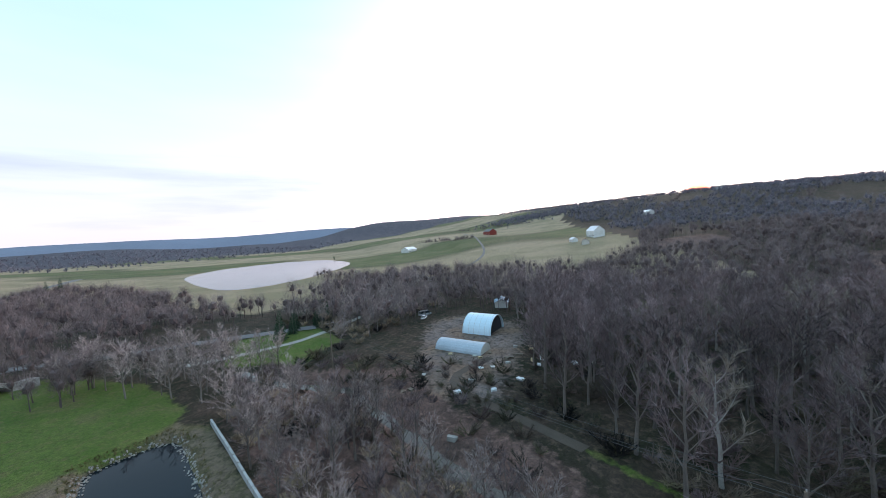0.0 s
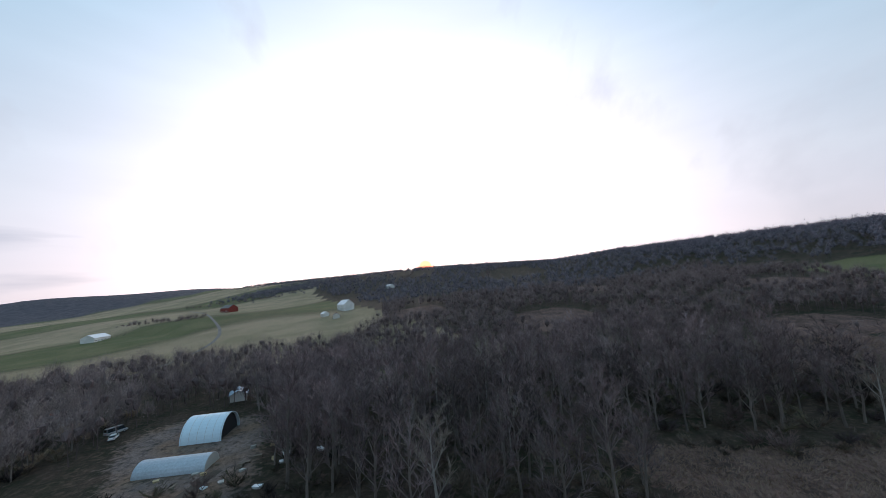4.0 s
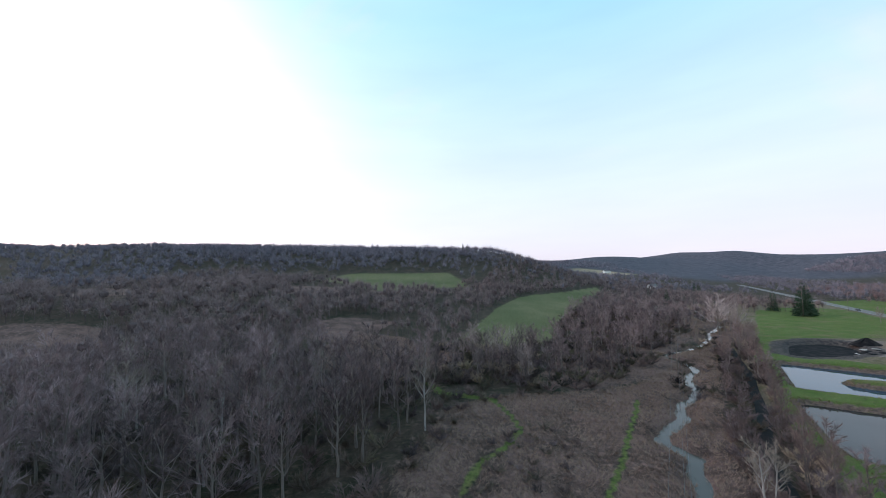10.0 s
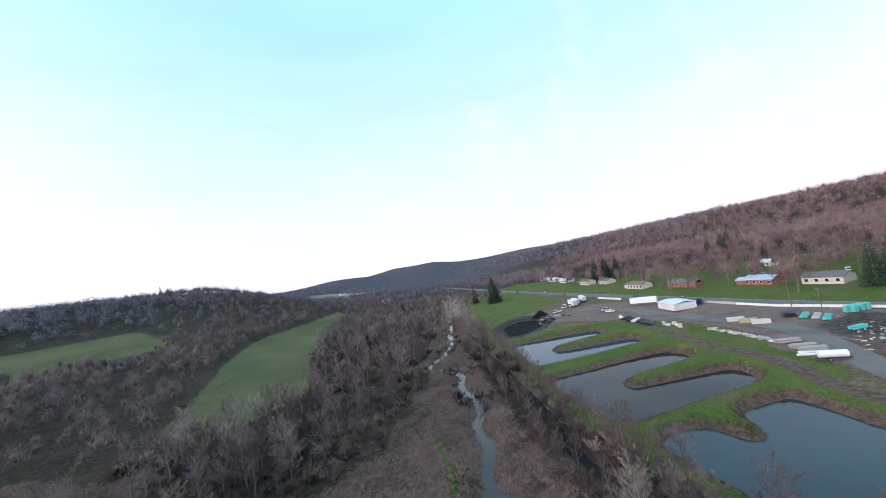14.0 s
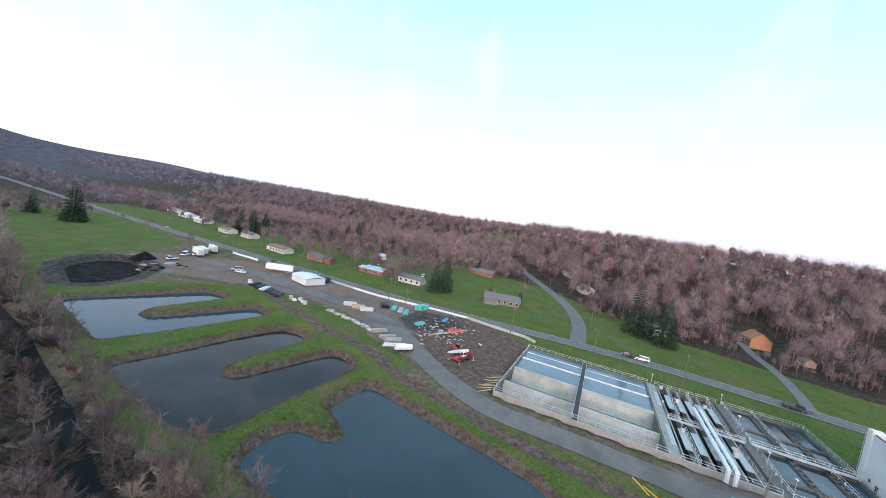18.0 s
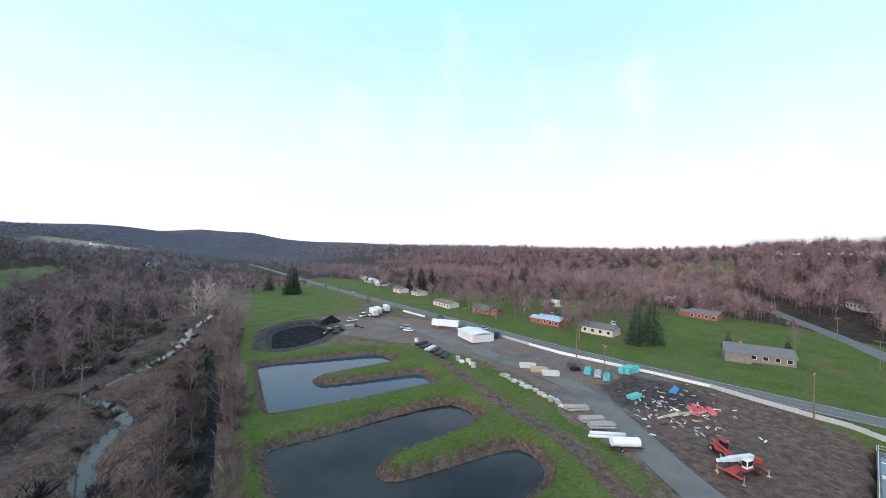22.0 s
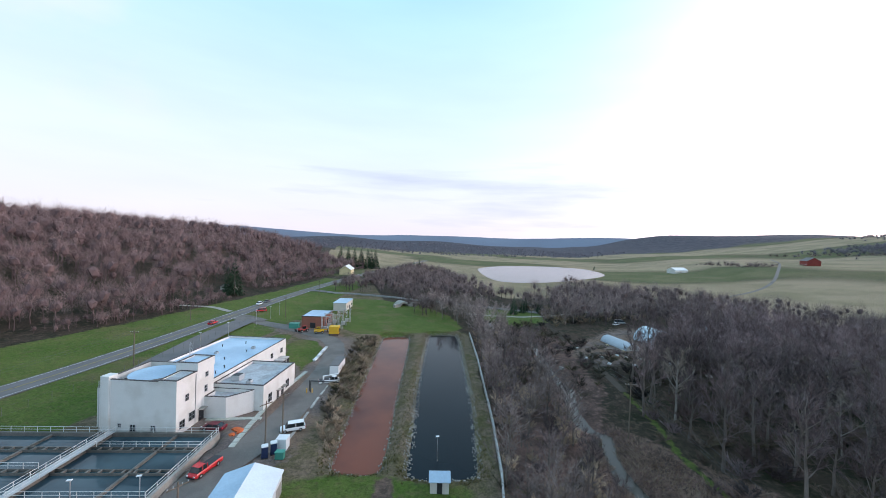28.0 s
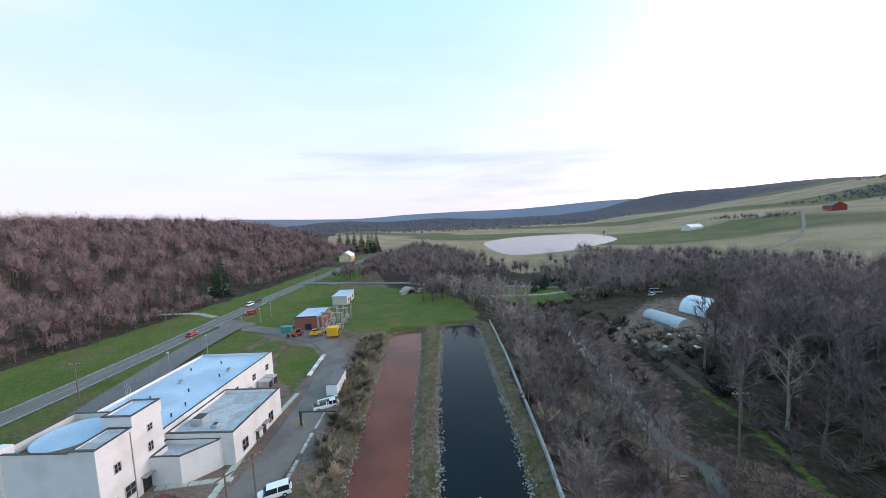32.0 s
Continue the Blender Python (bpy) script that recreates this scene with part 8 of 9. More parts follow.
for x, y in scatter([(-140, -153), (-169, -148.3), (-236.9, -192.9), (-225.6, -224.1), (-155.7, -200.6)], 60, 7, 17, ()):
    tree("fuzzy", x, y, rr.uniform(0.5, 0.8), rr, "trees round the far house")
for x, y in scatter(WOOD_S, 70, 4.5, 6, ()):
    tree("fuzzy", x, y, rr.uniform(0.6, 0.95), rr, "trees by the culvert")
for x, y in ((40.9, 216.6), (46.1, 224.6), (37.5, 210.2), (52, 231.5), (43.7, 204.3)):
    tree("fuzzy", x, y, rr.uniform(1.1, 1.4), rr, "pale willows at the canal's end")
for x, y in scatter([(138, 123), (180.1, 100.9), (207.9, 48.4), (248.2, 72.5), (214, 156.2), (192.4, 201.3), (165.4, 200)], 60, 9, 7, ()):
    tree("red", x, y, rr.uniform(0.7, 1.0), rr, "garden trees among the houses")
for x, y in ((139, 80), (152, 82), (157, 66), (151, 61), (163, 95), (170, 152), (168, 128), (178, 118), (186, 72), (215, 62), (224, 48), (172, 186), (182, 176), (190, 140), (127.7, 82.8), (130.2, 77.3), (144.7, 77.7), (147.9, 72.2), (158.1, 120.5), (150.4, 128.2), (112.5, -88.7), (126.1, -105.7), (156.2, 9.8), (122.1, 201.2), (142.5, 258.8)):
    tree("red", x, y, rr.uniform(0.6, 0.9), rr, "garden trees among the houses")


def shrubs(places, lo, hi, group, label, kinds=(0, 1, 2, 3)):
    for x, y in places:
        s = rr.uniform(lo, hi)
        SHRUB_LIST.append((math.hypot(x + 25, y - 15), rr.choice(kinds), Matrix.LocRotScale((x, y, land_at(x, y) - 0.05), Euler((0, 0, rr.uniform(0, 6.28))), Vector((s * 1.2, s * 1.2, s))), group, label))


shrubs(scatter(STRIP_N, 420, 1.6, 8, ((CANAL_LINE, 1.7),)), 0.8, 1.7, "canal brush", "tangled bare reddish-brown shrub", (3, 3, 1, 5))
shrubs(scatter(STRIP_W2, 170, 2.8, 9, ((CREEK_LINE, 2.2),)), 0.8, 1.6, "creek brush", "tangled bare brown shrub", (1, 2, 4, 5))
shrubs(scatter([(1.5, -43), (4.4, -62.6), (0.8, -89.1), (-6.9, -123.4), (-14.9, -130.4), (-8.1, -94.3), (-3, -71.4), (1.4, -48.3)], 170, 1.4, 10, ((POND_RED, 0.5),)), 0.7, 1.3, "brush beside the red pond", "low tan-brown shrub on the pond's bank", (4, 5, 5, 0))
shrubs(scatter([(-71.8, 30), (-54.8, 34), (-50.3, 60.1), (-62.1, 66), (-70, 51.9)], 34, 2.2, 11, ()), 0.5, 0.9, "reed bed shrubs", "low dark shrub among the reeds")
shrubs(scatter([(-67.9, -43.9), (-71.6, -1.9), (-104.1, -4), (-87.9, 36), (-88, 80.1), (-59.5, 96.1), (-38.9, 102.5), (-45.7, 92.3), (-80, 74), (-79.9, 38), (-96.1, -10), (-59.6, -12)], 110, 2.6, 12, ()), 0.9, 1.8, "wood edge brush", "dense dark brush at the wood's edge")
shrubs(scatter([(-108.5, -86.4), (-64.9, -59.9), (-62.6, -106.9), (-87.5, -141.7), (-101.3, -124.2)], 90, 3.5, 13, ((CREEK_LINE, 2.5),)), 0.9, 1.8, "brush by the hangar yard", "tangled bare brown shrub")
shrubs(scatter([(-38.8, -31.5), (-22.1, -22.7), (-19, -6.9), (-25.3, 10.8), (-34.5, 8.4)], 24, 2.8, 14, ((CREEK_LINE, 2.5),)), 0.7, 1.3, "brush by the creek", "tangled bare brown shrub")

shrubs(scatter(WOOD_W, 420, 3.6, 15, GAPS), 1.0, 2.4, "undergrowth of the western wood", "tangled bare brown undergrowth")
shrubs(scatter([(x + o, y) for o, line in ((-5, CREEK[26:48]), (6, CREEK[26:48][::-1])) for x, y in line], 170, 1.6, 23, ((CREEK_LINE, 1.3),)), 0.7, 1.5, "creek bank brush", "tangled bare brown shrub on the creek bank", (1, 2, 4, 0))
shrubs(scatter(WOOD_N, 600, 2.6, 16, ((CREEK_LINE, 3), (PASTURE, 1))), 1.0, 2.2, "undergrowth along the upper creek", "tangled bare brown undergrowth")

STRIP_L = [(-28.9, 31.2), (-21.7, 59.3), (-17.6, 73.1), (-10.9, 88.8), (-2.4, 109.9), (8.4, 140.3), (23.5, 179), (32.2, 177.9), (14.2, 137.7), (3.6, 107.4), (-4.5, 86.7), (-11, 72.3), (-14.2, 62.5), (-22.4, 31.7)]
shrubs(scatter(STRIP_L, 330, 1.5, 20, ((CANAL_LINE, 1.6), (CREEK_LINE, 2.0))), 0.9, 1.8, "canal bank brush", "dense reddish-brown brush on the ditch bank", (1, 3, 3, 0))
for x, y in scatter(STRIP_L, 130, 2.4, 21, ((CANAL_LINE, 1.7), (CREEK_LINE, 2.0))):
    tree("red" if rr.random() < 0.5 else "grey", x, y, rr.uniform(0.25, 0.5), rr, "brush along the canal")
AROUND = [(-73.5, -140), (-119.3, -139.4), (-173.8, -146.6), (-176.6, -192.2), (-120.7, -194.6), (-89.5, -154.4)]
for x, y in scatter(AROUND, 70, 5.5, 22, ((HANGAR_YARD, 2), (GRASS_W, 1))):
    tree("fuzzy", x, y, rr.uniform(0.45, 0.75), rr, "trees round the hangar yard")
shrubs(scatter(AROUND, 110, 3.0, 23, ((HANGAR_YARD, 1), (GRASS_W, 0))), 0.9, 1.9, "brush round the hangar yard", "tangled bare brown shrub", (1, 2, 4, 5))
THICKET = [(-118.4, 84.2), (-61.6, 94.1), (-62.6, 148.8), (-77.1, 148.8), (-106.2, 144.9)]
shrubs(scatter(THICKET, 240, 2.6, 18, ((REED_W, 0),)), 1.0, 2.3, "thicket beyond the reeds", "dense dark thicket brush", (0, 1, 2, 3, 4))
for x, y in scatter(THICKET, 60, 4.5, 19, ((REED_W, 0),)):
    tree("fuzzy" if rr.random() < 0.4 else "grey", x, y, rr.uniform(0.45, 0.85), rr, "trees in the thicket")


plant_trees()


# ---- woods that nobody could count ----
def core_mesh(cuts):
    bm = bmesh.new()
    bmesh.ops.create_icosphere(bm, subdivisions=cuts, radius=1.0)
    out = np.array([v.co[:] for v in bm.verts]), np.array([[v.index for v in f.verts] for f in bm.faces])
    bm.free()
    return out


CORE_PLAIN = core_mesh(1)


def far_wood(name, places, mat, label, seed, h0, h1, blades, wide, core=0.52):
    """Egg-shaped bare crowns of outward twigs on thin trunks, each tree with a tone of its own."""
    rng = np.random.default_rng(seed)
    arr = np.array(places)
    k = len(arr)
    # far trees stand a little deeper, so that no gap opens under them where the coarse ground bends
    zz = ground_z(arr[:, 0], arr[:, 1]) - np.clip((np.hypot(arr[:, 0], arr[:, 1]) - 250) / 110, 0, 5)
    h = rng.uniform(h0, h1, k) * rng.choice([0.75, 1.0, 1.0, 1.1], k)
    r = h * rng.uniform(0.24, 0.36, k)
    tone = rng.uniform(0, 1, k)
    limbs = 0
    if blades >= 80:
        blades, wide, limbs = int(blades * 1.3), wide * 0.62, 8
    shape = (k, blades)
    u, a = rng.uniform(-0.75, 1.0, shape), rng.uniform(0, 6.2832, shape)
    ring = np.sqrt(1 - u * u)
    out = np.stack([np.cos(a) * ring, np.sin(a) * ring, u], -1)
    size = np.stack([r, r, h * 0.42], -1)[:, None, :]
    mid = np.stack([arr[:, 0] + rng.uniform(-0.6, 0.6, k), arr[:, 1] + rng.uniform(-0.6, 0.6, k), zz + h * 0.53], -1)[:, None, :]
    lump = (0.8 + 0.3 * np.sin(a * 3 + tone[:, None] * 40) * np.sin(u * 5 + tone[:, None] * 70))[..., None]
    base = mid + out * size * lump * rng.uniform(0.42, 1.0, shape)[..., None]
    d = out * [1, 1, 0.8] + rng.uniform(-0.5, 0.5, (k, blades, 3)) + [0, 0, 1.0]
    d = d / np.linalg.norm(d, axis=-1, keepdims=True) * (h[:, None] * rng.uniform(0.05, 0.13, shape))[..., None]
    side = np.cross(d, rng.uniform(-1, 1, (k, blades, 3)))
    side = side / np.linalg.norm(side, axis=-1, keepdims=True) * (wide * rng.uniform(0.6, 1.3, shape))[..., None]
    # a lumpy inner mass of fine twigs under the outer ones, darkened as shade
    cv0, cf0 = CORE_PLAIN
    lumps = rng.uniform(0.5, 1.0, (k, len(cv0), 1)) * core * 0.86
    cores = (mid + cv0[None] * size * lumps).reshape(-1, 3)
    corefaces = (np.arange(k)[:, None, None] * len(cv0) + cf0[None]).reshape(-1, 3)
    tri = np.stack([base - side, base + side, base + d], 2).reshape(-1, 3)
    if limbs:
        lz = rng.uniform(0.22, 0.5, (k, limbs)) * h[:, None]
        root = np.stack([np.repeat(arr[:, :1], limbs, 1), np.repeat(arr[:, 1:2], limbs, 1), zz[:, None] + lz], -1)
        tip = mid + out[:, :limbs] * [1, 1, 0.0] * size * 0.75 + np.stack([0 * lz, 0 * lz, h[:, None] * rng.uniform(0.05, 0.38, (k, limbs))], -1)
        thick = np.stack([-(tip - root)[..., 1], (tip - root)[..., 0], 0 * lz], -1)
        thick = thick / np.maximum(np.linalg.norm(thick, axis=-1, keepdims=True), 0.01) * (h * 0.008)[:, None, None]
        tri = np.concatenate([tri, np.stack([root - thick, root + thick, tip], 2).reshape(-1, 3)])
    foot = np.stack([np.stack([arr[:, 0] + 0.2 * math.cos(q), arr[:, 1] + 0.2 * math.sin(q), zz - 0.3], -1) for q in (0, 2.1, 4.2)] + [mid[:, 0, :]], 1).reshape(-1, 3)
    n, t0 = len(tri), np.arange(k)[:, None] * 4 + len(tri)
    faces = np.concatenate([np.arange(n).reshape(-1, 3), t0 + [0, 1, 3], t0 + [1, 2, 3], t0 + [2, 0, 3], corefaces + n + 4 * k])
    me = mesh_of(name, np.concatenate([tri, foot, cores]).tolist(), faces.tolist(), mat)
    # trunk and core tones are lowered to paint the shade inside the wood
    at = me.attributes.new("tone", "FLOAT", "POINT")
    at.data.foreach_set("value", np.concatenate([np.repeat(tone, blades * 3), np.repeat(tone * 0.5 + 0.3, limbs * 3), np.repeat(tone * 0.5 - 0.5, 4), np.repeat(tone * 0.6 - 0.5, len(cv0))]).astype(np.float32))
    tagged(new(name, me), label, "wood", kind="stuff")


def island_mat(name, c0, c1, toned=False):
    m = bpy.data.materials.new(name)
    m.use_nodes = True
    n, l = m.node_tree.nodes, m.node_tree.links
    b = n["Principled BSDF"]
    b.inputs["Roughness"].default_value, b.inputs["Specular IOR Level"].default_value = 0.95, 0.1
    tc, nz, geo, mx, ad = n.new("ShaderNodeTexCoord"), n.new("ShaderNodeTexNoise"), n.new("ShaderNodeNewGeometry"), n.new("ShaderNodeMix"), n.new("ShaderNodeMath")
    nz.inputs["Scale"].default_value, nz.inputs["Detail"].default_value = 0.06, 4
    mx.data_type = "RGBA"
    mx.inputs["A"].default_value, mx.inputs["B"].default_value = (*c0, 1), (*c1, 1)
    ad.operation = "MULTIPLY_ADD"
    ad.inputs[1].default_value, ad.inputs[2].default_value = 0.3, -0.15
    l.new(geo.outputs["Random Per Island"], ad.inputs[0])
    a2 = n.new("ShaderNodeMath")
    l.new(tc.outputs["Object"], nz.inputs["Vector"])
    l.new(nz.outputs["Fac"], a2.inputs[0])
    l.new(ad.outputs[0], a2.inputs[1])
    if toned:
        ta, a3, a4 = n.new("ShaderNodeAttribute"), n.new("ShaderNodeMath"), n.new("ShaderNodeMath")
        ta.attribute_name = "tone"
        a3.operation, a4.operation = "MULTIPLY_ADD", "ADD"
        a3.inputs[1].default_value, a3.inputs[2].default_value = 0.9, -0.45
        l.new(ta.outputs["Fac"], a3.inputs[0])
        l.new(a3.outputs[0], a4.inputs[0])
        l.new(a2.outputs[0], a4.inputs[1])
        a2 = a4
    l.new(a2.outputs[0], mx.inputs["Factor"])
    l.new(mx.outputs["Result"], b.inputs["Base Color"])
    return m


MI_GREY = island_mat("far_grey_woods", (0.12, 0.09, 0.088), (0.33, 0.255, 0.245), True)
MI_RED = island_mat("far_reddish_woods", (0.145, 0.1, 0.1), (0.36, 0.258, 0.25), True)
MI_PALE = island_mat("far_pale_woods", (0.2, 0.16, 0.13), (0.4, 0.32, 0.26), True)
# twig colour turned blue and pale to paint in the distance haze
MI_BLUE = island_mat("haze_tinted_woods", (0.125, 0.115, 0.135), (0.29, 0.258, 0.29), True)


def sample(n, seed, fx):
    """n places from a function of two random numbers that gives x, y or None."""
    rr = random.Random(seed)
    out = []
    while len(out) < n:
        p = fx(rr)
        if p is not None:
            out.append(p)
    return out


def onset(y):
    return float(np.interp(y, [-400, -180, -150, -115, -80, -40, -25, 20, 100, 300, 700], [29, 29, 36, 54, 60, 54, 70, 128, 142, 125, 130]))


def east(y0, y1, depth, lo=0.0):
    def f(r):
        y = r.uniform(y0, y1)
        e = onset(y) + lo + depth * r.random()
        x = road_f(y) + e
        if (x - 148) ** 2 + (y + 100) ** 2 < 300 or (x - 66) ** 2 + (y + 230) ** 2 < 420:
            return None
        if abs(np.interp(x, [108, 136, 166, 196, 230, 259, 290, 310], [-13, -17, -15, -9, 0, 10, 24, 34]) - y) < 8 and y < 60 and x < 290:
            return None
        return x, y
    return f


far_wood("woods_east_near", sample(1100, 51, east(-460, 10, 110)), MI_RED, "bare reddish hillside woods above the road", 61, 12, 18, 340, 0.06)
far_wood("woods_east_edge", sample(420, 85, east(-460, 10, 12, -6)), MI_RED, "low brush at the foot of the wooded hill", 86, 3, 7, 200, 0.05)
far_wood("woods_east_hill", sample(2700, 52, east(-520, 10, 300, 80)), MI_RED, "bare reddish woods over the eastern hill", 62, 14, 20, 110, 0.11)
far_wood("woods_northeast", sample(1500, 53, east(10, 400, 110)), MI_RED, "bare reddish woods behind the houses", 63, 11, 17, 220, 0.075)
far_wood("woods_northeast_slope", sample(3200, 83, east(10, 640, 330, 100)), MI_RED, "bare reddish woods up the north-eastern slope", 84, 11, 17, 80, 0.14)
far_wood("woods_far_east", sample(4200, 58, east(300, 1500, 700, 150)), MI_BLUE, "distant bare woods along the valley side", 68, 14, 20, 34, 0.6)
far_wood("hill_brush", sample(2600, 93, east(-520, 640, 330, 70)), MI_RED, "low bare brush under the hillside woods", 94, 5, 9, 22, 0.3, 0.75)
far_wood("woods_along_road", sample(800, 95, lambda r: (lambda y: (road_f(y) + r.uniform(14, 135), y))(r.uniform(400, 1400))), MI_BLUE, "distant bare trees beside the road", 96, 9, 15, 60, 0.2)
far_wood("garden_trees", sample(60, 87, lambda r: (lambda y: (road_f(y) + r.uniform(95, 160), y))(r.uniform(14, 75))), MI_RED, "scattered bare trees on the upper lawns", 88, 7, 13, 240, 0.06)
far_wood("garden_woods", sample(640, 54, lambda r: (lambda y: (road_f(y) + r.uniform(30, 150), y))(r.uniform(58, 620))), MI_RED, "scattered bare trees between the houses", 64, 8, 15, 240, 0.06)


def west(r):
    x, y = r.uniform(-420, -150), r.uniform(-110, 330)
    if x > -190 and y < 130 and y > -70:
        return None
    if y < -60 and x < -230:
        return None
    a = np.array([x]), np.array([y])
    if poly_sd(*a, FIELD_A)[0] < 2 or poly_sd(*a, PASTURE)[0] < 2 or poly_sd(*a, REED_W)[0] < 1 or poly_sd(*a, HANGAR_YARD)[0] < 4:
        return None
    if (math.sin(x * 0.03) * math.cos(y * 0.034 + 1)) > 0.55:
        return None
    return x, y


def hangar_wood(r):
    x, y = r.uniform(-290, -120), r.uniform(-240, -58)
    a = np.array([x]), np.array([y])
    if poly_sd(*a, HANGAR_YARD)[0] < 3 or poly_sd(*a, GRASS_W)[0] < 2 or y < -150 - 0.28 * (x + 290) and x > -150:
        return None
    if math.hypot(x + 168, y + 171) < 14 or math.hypot(x + 179, y + 114) < 8 or line_d(*a, [(-72.1, -175.2), (-96.1, -165.1), (-120.2, -164.3), (-157, -172.5)])[0] < 4:
        return None
    return x, y


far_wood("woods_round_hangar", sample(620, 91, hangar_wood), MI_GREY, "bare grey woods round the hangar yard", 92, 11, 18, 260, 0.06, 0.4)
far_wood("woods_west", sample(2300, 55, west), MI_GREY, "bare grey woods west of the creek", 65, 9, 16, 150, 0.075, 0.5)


def pasture_edge(r):
    x, y = r.uniform(-152, -62), r.uniform(148, 430)
    return None if poly_sd(np.array([x]), np.array([y]), PASTURE)[0] < 3 or poly_sd(np.array([x]), np.array([y]), REED_W)[0] < 2 else (x, y)


far_wood("woods_round_pasture", sample(330, 97, pasture_edge), MI_GREY, "bare pale trees and scrub round the pasture", 98, 6, 12, 130, 0.09, 0.5)


def ridge(r):
    t = r.random()
    x, y = -170 - 430 * t + r.gauss(0, 75), 650 - 250 * t + r.gauss(0, 75)
    return None if poly_sd(np.array([x]), np.array([y]), FIELD_A)[0] < 3 else (x, y)


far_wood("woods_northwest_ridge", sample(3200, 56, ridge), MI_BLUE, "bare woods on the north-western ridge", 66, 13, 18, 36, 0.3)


def valley(r):
    x, y = r.uniform(-130, 160), r.uniform(260, 760)
    if poly_sd(np.array([x]), np.array([y]), PASTURE)[0] < 4 or y < 325 and (60 < x - 0.3 * (y - 260) < 150 or x > road_f(y) - 8):
        return None
    if x > road_f(y) - 6:
        return None
    return x, y


far_wood("woods_valley_head", sample(1700, 57, valley), MI_GREY, "bare woods at the valley's head", 67, 9, 16, 80, 0.14)


def south(r):
    x, y = r.uniform(-130, 30), r.uniform(-520, -170)
    if line_d(np.array([x]), np.array([y]), [(25.5, -253), (-9.7, -246), (-45.4, -226.6), (-81.5, -202.4), (-119.6, -174)])[0] < 8 or x > road_f(y) - 16:
        return None
    if y > -245 and x > -36 or (-125 < x < -62 and y > -215):
        return None
    return x, y


far_wood("woods_south", sample(700, 59, south), MI_GREY, "bare grey-brown woods beyond the culvert", 69, 9, 15, 300, 0.06, 0.5)


def far_north(r):
    x, y = r.uniform(-1000, 260), r.uniform(560, 1800)
    if math.hypot(x - 120, (y - 1180) * 0.5) < 105 or math.hypot(x + 40, (y - 1080) * 0.6) < 75 or x > road_f(y) - 10:
        return None
    return x, y


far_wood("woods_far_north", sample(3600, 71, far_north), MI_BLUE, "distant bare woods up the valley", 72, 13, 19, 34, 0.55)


def lake_side(r):
    x, y = r.uniform(-1100, 300), r.uniform(-2300, -1080)
    return x, y


far_wood("woods_beyond_lake", sample(1500, 60, lake_side), MI_BLUE, "distant woods beyond the lake, tinted for haze", 70, 14, 20, 16, 0.9)


def hedges(r):
    k = r.randrange(7)
    a, b = (((-240, -90), (-330, -60)), ((-330, -60), (-470, -40)), ((-210, -210), (-260, -330)), ((-650, -60), (-1100, 60)), ((-600, -340), (-640, -480)), ((-840, -300), (-900, -520)), ((-560, 60), (-900, 260)))[k]
    t = r.random()
    return a[0] + (b[0] - a[0]) * t + r.gauss(0, 7), a[1] + (b[1] - a[1]) * t + r.gauss(0, 7)


far_wood("hedgerow_trees", sample(520, 71, hedges), MI_GREY, "bare hedgerow trees between the far fields", 72, 8, 15, 90, 0.14, 0.35)


def crest(r):
    """The wooded crest of the western rise."""
    p, q = r.gauss(860, 50), r.uniform(-1100, 900)
    return (-0.85 * p + 0.5 * q) / 0.9725, (0.5 * p + 0.85 * q) / 0.9725


def slope(r):
    x, y = r.uniform(-900, -390), r.uniform(-260, 420)
    if y < -40 + 0.4 * (x + 400) or math.sin(x * 0.014 + 1) * math.cos(y * 0.02) > 0.5:
        return None
    return x, y


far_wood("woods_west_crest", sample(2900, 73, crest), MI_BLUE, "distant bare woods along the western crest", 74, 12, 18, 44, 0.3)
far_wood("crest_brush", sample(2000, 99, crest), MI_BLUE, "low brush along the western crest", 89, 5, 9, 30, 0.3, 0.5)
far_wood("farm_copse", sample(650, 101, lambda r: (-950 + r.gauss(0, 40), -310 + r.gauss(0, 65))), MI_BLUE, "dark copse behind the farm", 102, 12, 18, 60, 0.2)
far_wood("woods_west_slope", sample(3000, 75, slope), MI_BLUE, "bare woods on the western slope, tinted for haze", 76, 10, 16, 40, 0.22)

# ---- distant ridges ----
fr_v, fr_f = [], []
NR = 240
for i in range(NR):
    a = 2 * math.pi * i / NR
    for r, k in ((3000, 0), (3500, 1), (4300, 1)):
        hgt = 40 + k * (74 + 16 * math.sin(a * 5 + 0.6) + 9 * math.sin(a * 13) + 4 * noise.noise(Vector((math.cos(a) * 9, math.sin(a) * 9, 0))) + 3 * noise.noise(Vector((math.cos(a) * 60, math.sin(a) * 60, 3))))
        fr_v.append((math.cos(a) * r, math.sin(a) * r, hgt if k else -20))
for i in range(NR):
    for c in range(2):
        a, b = i * 3 + c, ((i + 1) % NR) * 3 + c
        fr_f.append((a, b, b + 1, a + 1))
tagged(pydata("backdrop_ridge", fr_v, fr_f, M_FARHILL, smooth=True), "distant wooded ridges round the valley, tinted blue for haze", "backdrop", kind="structure")

# ---- reeds, tussocks and stones ----
rr = random.Random(91)
vs, fs = [], []
pl = scatter(REEDS, 17000, 0.55, 92, ((CREEK_LINE, 1.2),)) + scatter(REED_S, 4000, 0.6, 95, ((CREEK_LINE, 1.2),)) + scatter(REED_W, 3500, 0.8, 96) + scatter(REED_N, 6000, 1.0, 98, ((CREEK_LINE, 1.0),)) + scatter(REED_V, 3000, 0.9, 97, ((CREEK_LINE, 1.0),))
arr = np.array(pl)
pz = land(arr[:, 0], arr[:, 1])
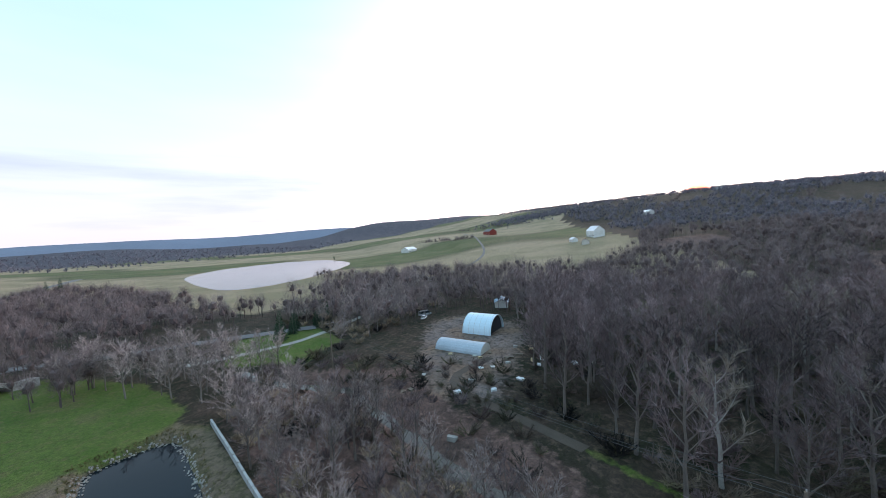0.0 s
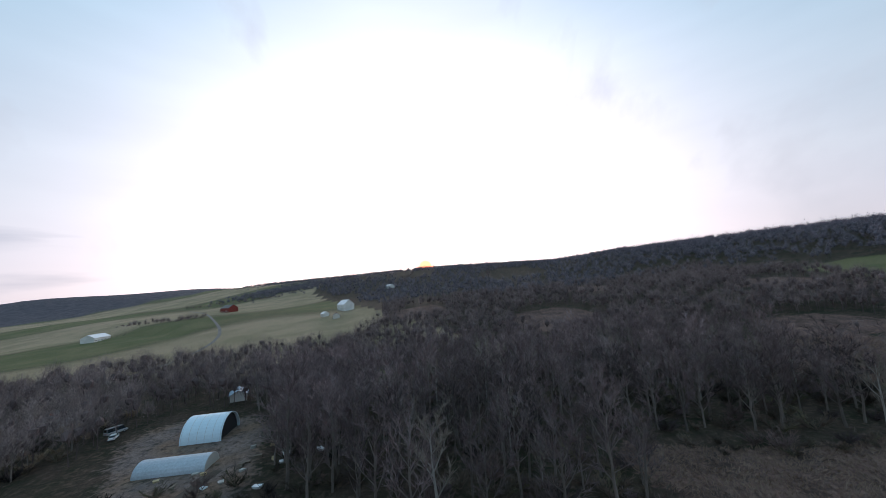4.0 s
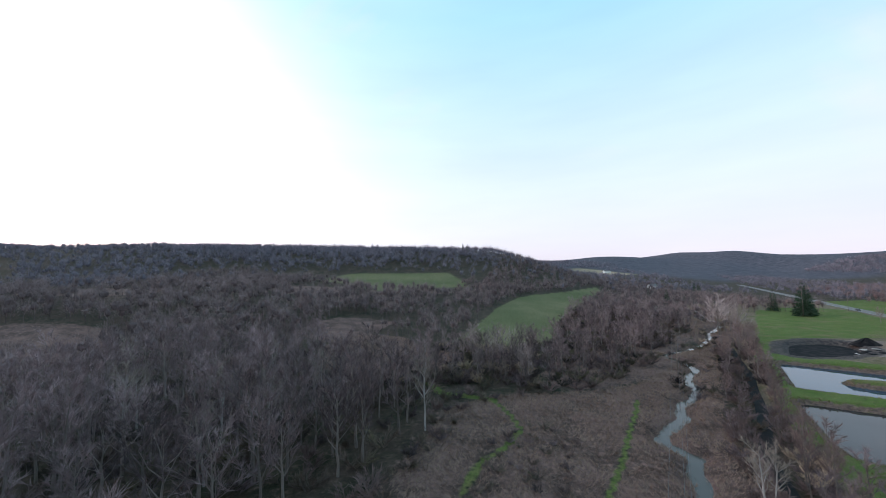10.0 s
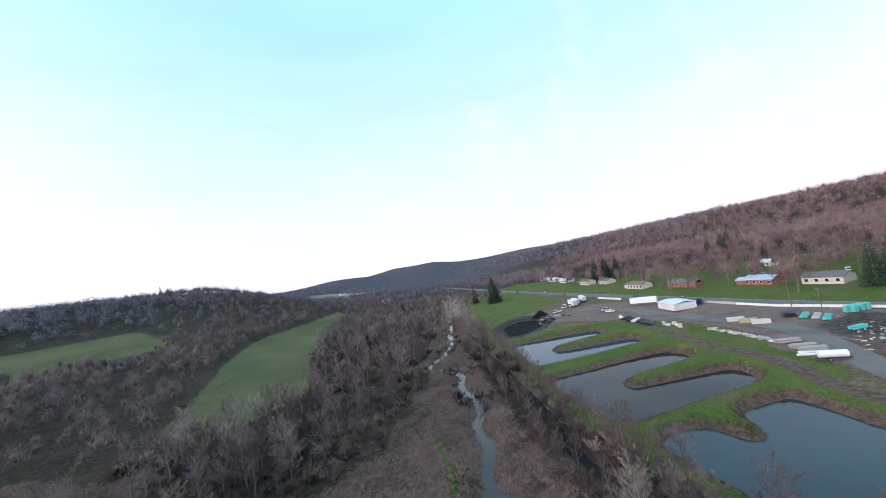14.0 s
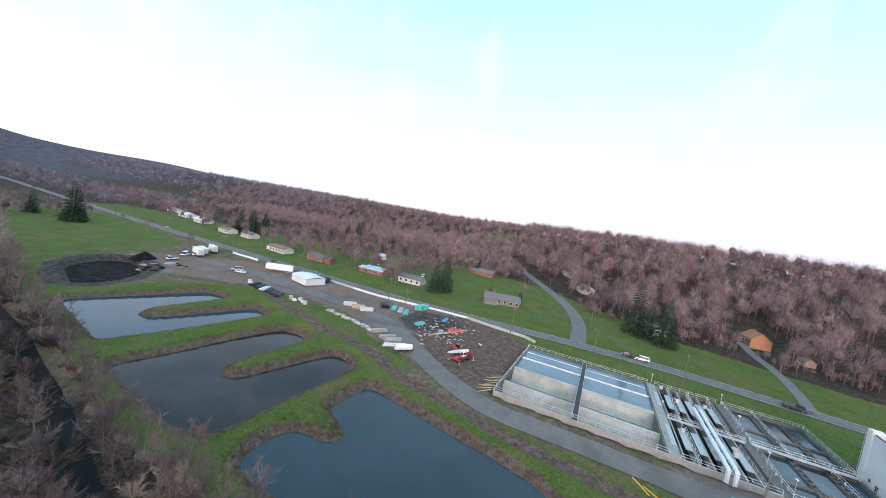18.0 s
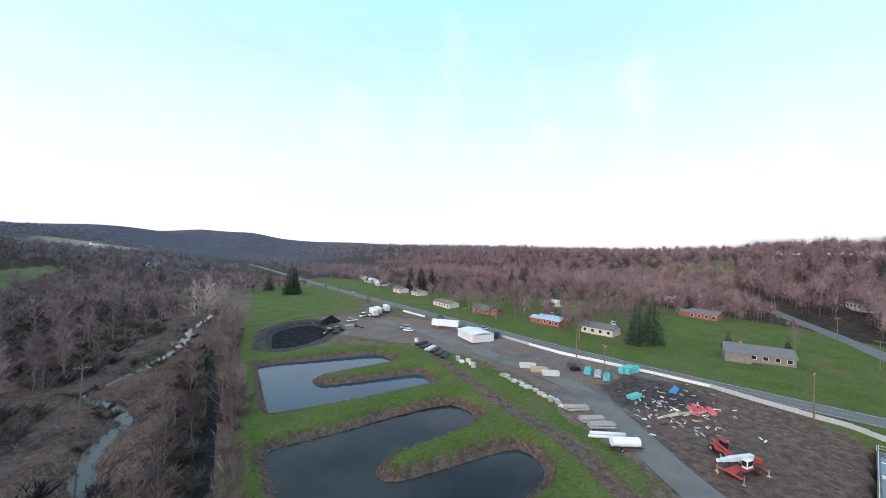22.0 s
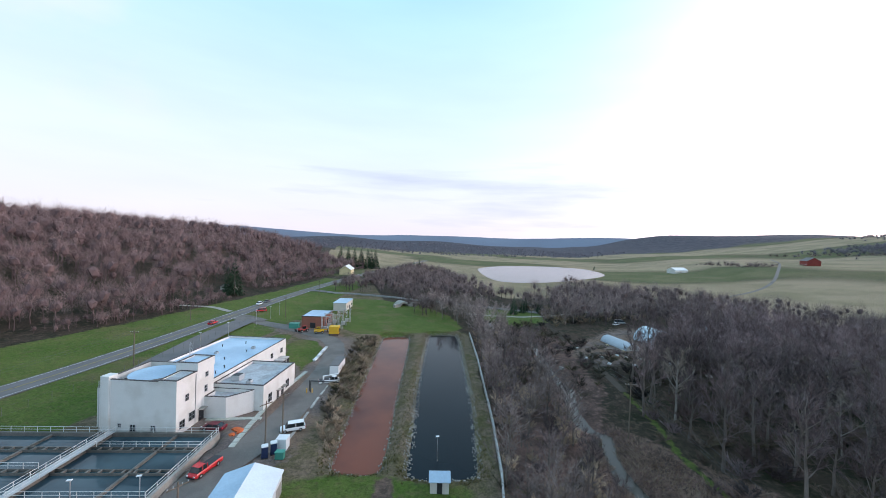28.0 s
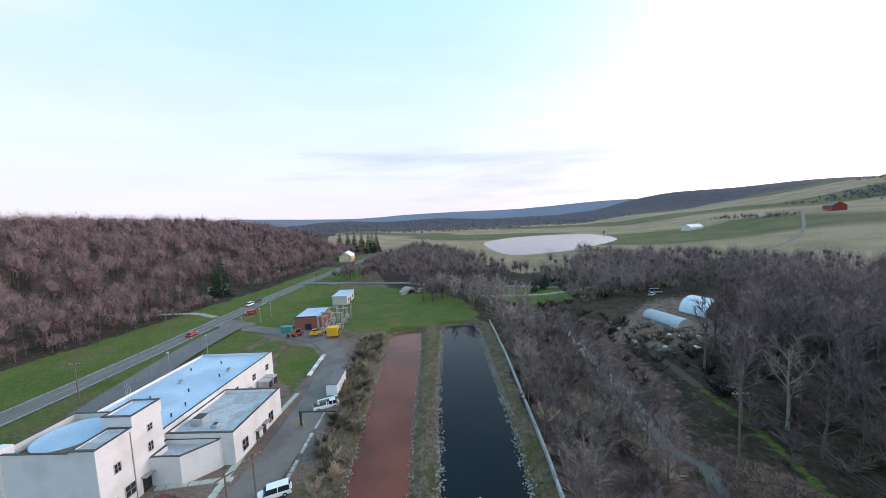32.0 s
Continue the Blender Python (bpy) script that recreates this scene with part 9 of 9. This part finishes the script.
pathd = np.minimum(line_d(arr[:, 0], arr[:, 1], PATH_A), line_d(arr[:, 0], arr[:, 1], PATH_B))
for (x, y), z, d_ in zip(pl, pz, pathd):
    if d_ < 1.0:
        continue
    lx, ly = math.sin(x * 0.37 + 2.1 * math.sin(y * 0.21)) * 0.4, math.cos(y * 0.41 - 1.7 * math.sin(x * 0.19)) * 0.4
    for _ in range(6):
        h = rr.uniform(0.35, 0.95)
        px, py = x + rr.uniform(-0.5, 0.5), y + rr.uniform(-0.5, 0.5)
        a = rr.uniform(0, 3.14)
        n = len(vs)
        w = rr.uniform(0.05, 0.12)
        vs.extend(((px - math.cos(a) * w, py - math.sin(a) * w, z - 0.05), (px + math.cos(a) * w, py + math.sin(a) * w, z - 0.05), (px + lx * h + rr.uniform(-0.75, 0.75), py + ly * h + rr.uniform(-0.75, 0.75), z + h * 0.8)))
        fs.append((n, n + 1, n + 2))
MI_REED = island_mat("flattened_dry_reeds", (0.15, 0.1, 0.078), (0.31, 0.215, 0.162))
tagged(new("reeds", mesh_of("reeds", vs, fs, MI_REED)), "flattened tan dry reeds and grass", "reeds", kind="stuff")


def stones(name, outline, gap, off, label, seed, lo=0.12, hi=0.34):
    rr = random.Random(seed)
    vs, fs = [], []
    for (ax, ay), (bx, by) in zip(outline, outline[1:] + outline[:1]):
        L = math.hypot(bx - ax, by - ay)
        for k in range(int(L / gap) + 1):
            t = rr.random()
            x, y = ax + (bx - ax) * t + rr.uniform(-off, off), ay + (by - ay) * t + rr.uniform(-off, off)
            z = max(land_at(x, y), -0.55)
            s = rr.uniform(lo, hi)
            n = len(vs)
            for dz in (-0.5, 0.7):
                for j in range(4):
                    a = 1.57 * j + rr.uniform(-0.4, 0.4)
                    q = s * rr.uniform(0.7, 1.2) * (1 if dz < 0 else 0.7)
                    vs.append((x + math.cos(a) * q, y + math.sin(a) * q, z + s * dz))
            fs.extend(((n + 4, n + 5, n + 6, n + 7), (n, n + 1, n + 5, n + 4), (n + 1, n + 2, n + 6, n + 5), (n + 2, n + 3, n + 7, n + 6), (n + 3, n, n + 4, n + 7)))
    tagged(new(name, mesh_of(name, vs, fs, MI_STONE)), label, "stones", kind="stuff")


MI_STONE = island_mat("pale_mixed_stone", (0.17, 0.15, 0.13), (0.5, 0.46, 0.42))
stones("riprap", POND_DARK, 0.14, 0.9, "pale broken stones along the dark pond", 101, 0.1, 0.28)
stones("riprap_red", POND_RED, 0.3, 0.6, "pale broken stones along the red pond", 102, 0.1, 0.25)
MI_STONE = island_mat("dull_brown_stone", (0.07, 0.058, 0.045), (0.2, 0.17, 0.135))
stones("pond_stones", POND_B, 0.5, 0.4, "small stones along the pond's waterline", 103, 0.1, 0.25)
stones("pond_stones_north", POND_A, 0.6, 0.4, "small stones along the north pond's waterline", 104, 0.1, 0.22)
stones("pond_stones_green", POND_C, 0.5, 0.4, "small stones along the green pond's waterline", 105, 0.1, 0.25)
# tufts of rough grass on the banks
vs, fs = [], []
rr = random.Random(93)
for poly, n in ((POND_A, 1400), (POND_B, 1800), (POND_C, 1500), (POND_DARK, 1500), (POND_RED, 900)):
    k = 0
    while k < n:
        i = rr.randrange(len(poly))
        (ax, ay), (bx, by) = poly[i], poly[(i + 1) % len(poly)]
        t = rr.random()
        x, y = ax + (bx - ax) * t + rr.uniform(-2.6, 2.6), ay + (by - ay) * t + rr.uniform(-2.6, 2.6)
        z = land_at(x, y)
        if z < -0.4:
            k += 1
            continue
        for _ in range(5):
            h = rr.uniform(0.2, 0.5)
            a, w = rr.uniform(0, 3.14), rr.uniform(0.05, 0.12)
            m_ = len(vs)
            vs.extend(((x - math.cos(a) * w, y - math.sin(a) * w, z - 0.03), (x + math.cos(a) * w, y + math.sin(a) * w, z - 0.03), (x + rr.uniform(-0.3, 0.3), y + rr.uniform(-0.3, 0.3), z + h)))
            fs.append((m_, m_ + 1, m_ + 2))
        k += 1
MI_TUFT = island_mat("rough_bank_grass", (0.1, 0.1, 0.04), (0.22, 0.17, 0.09))
tagged(new("bank_grass", mesh_of("bank_grass", vs, fs, MI_TUFT)), "rough olive and straw grass on the pond banks", "grass", kind="stuff")
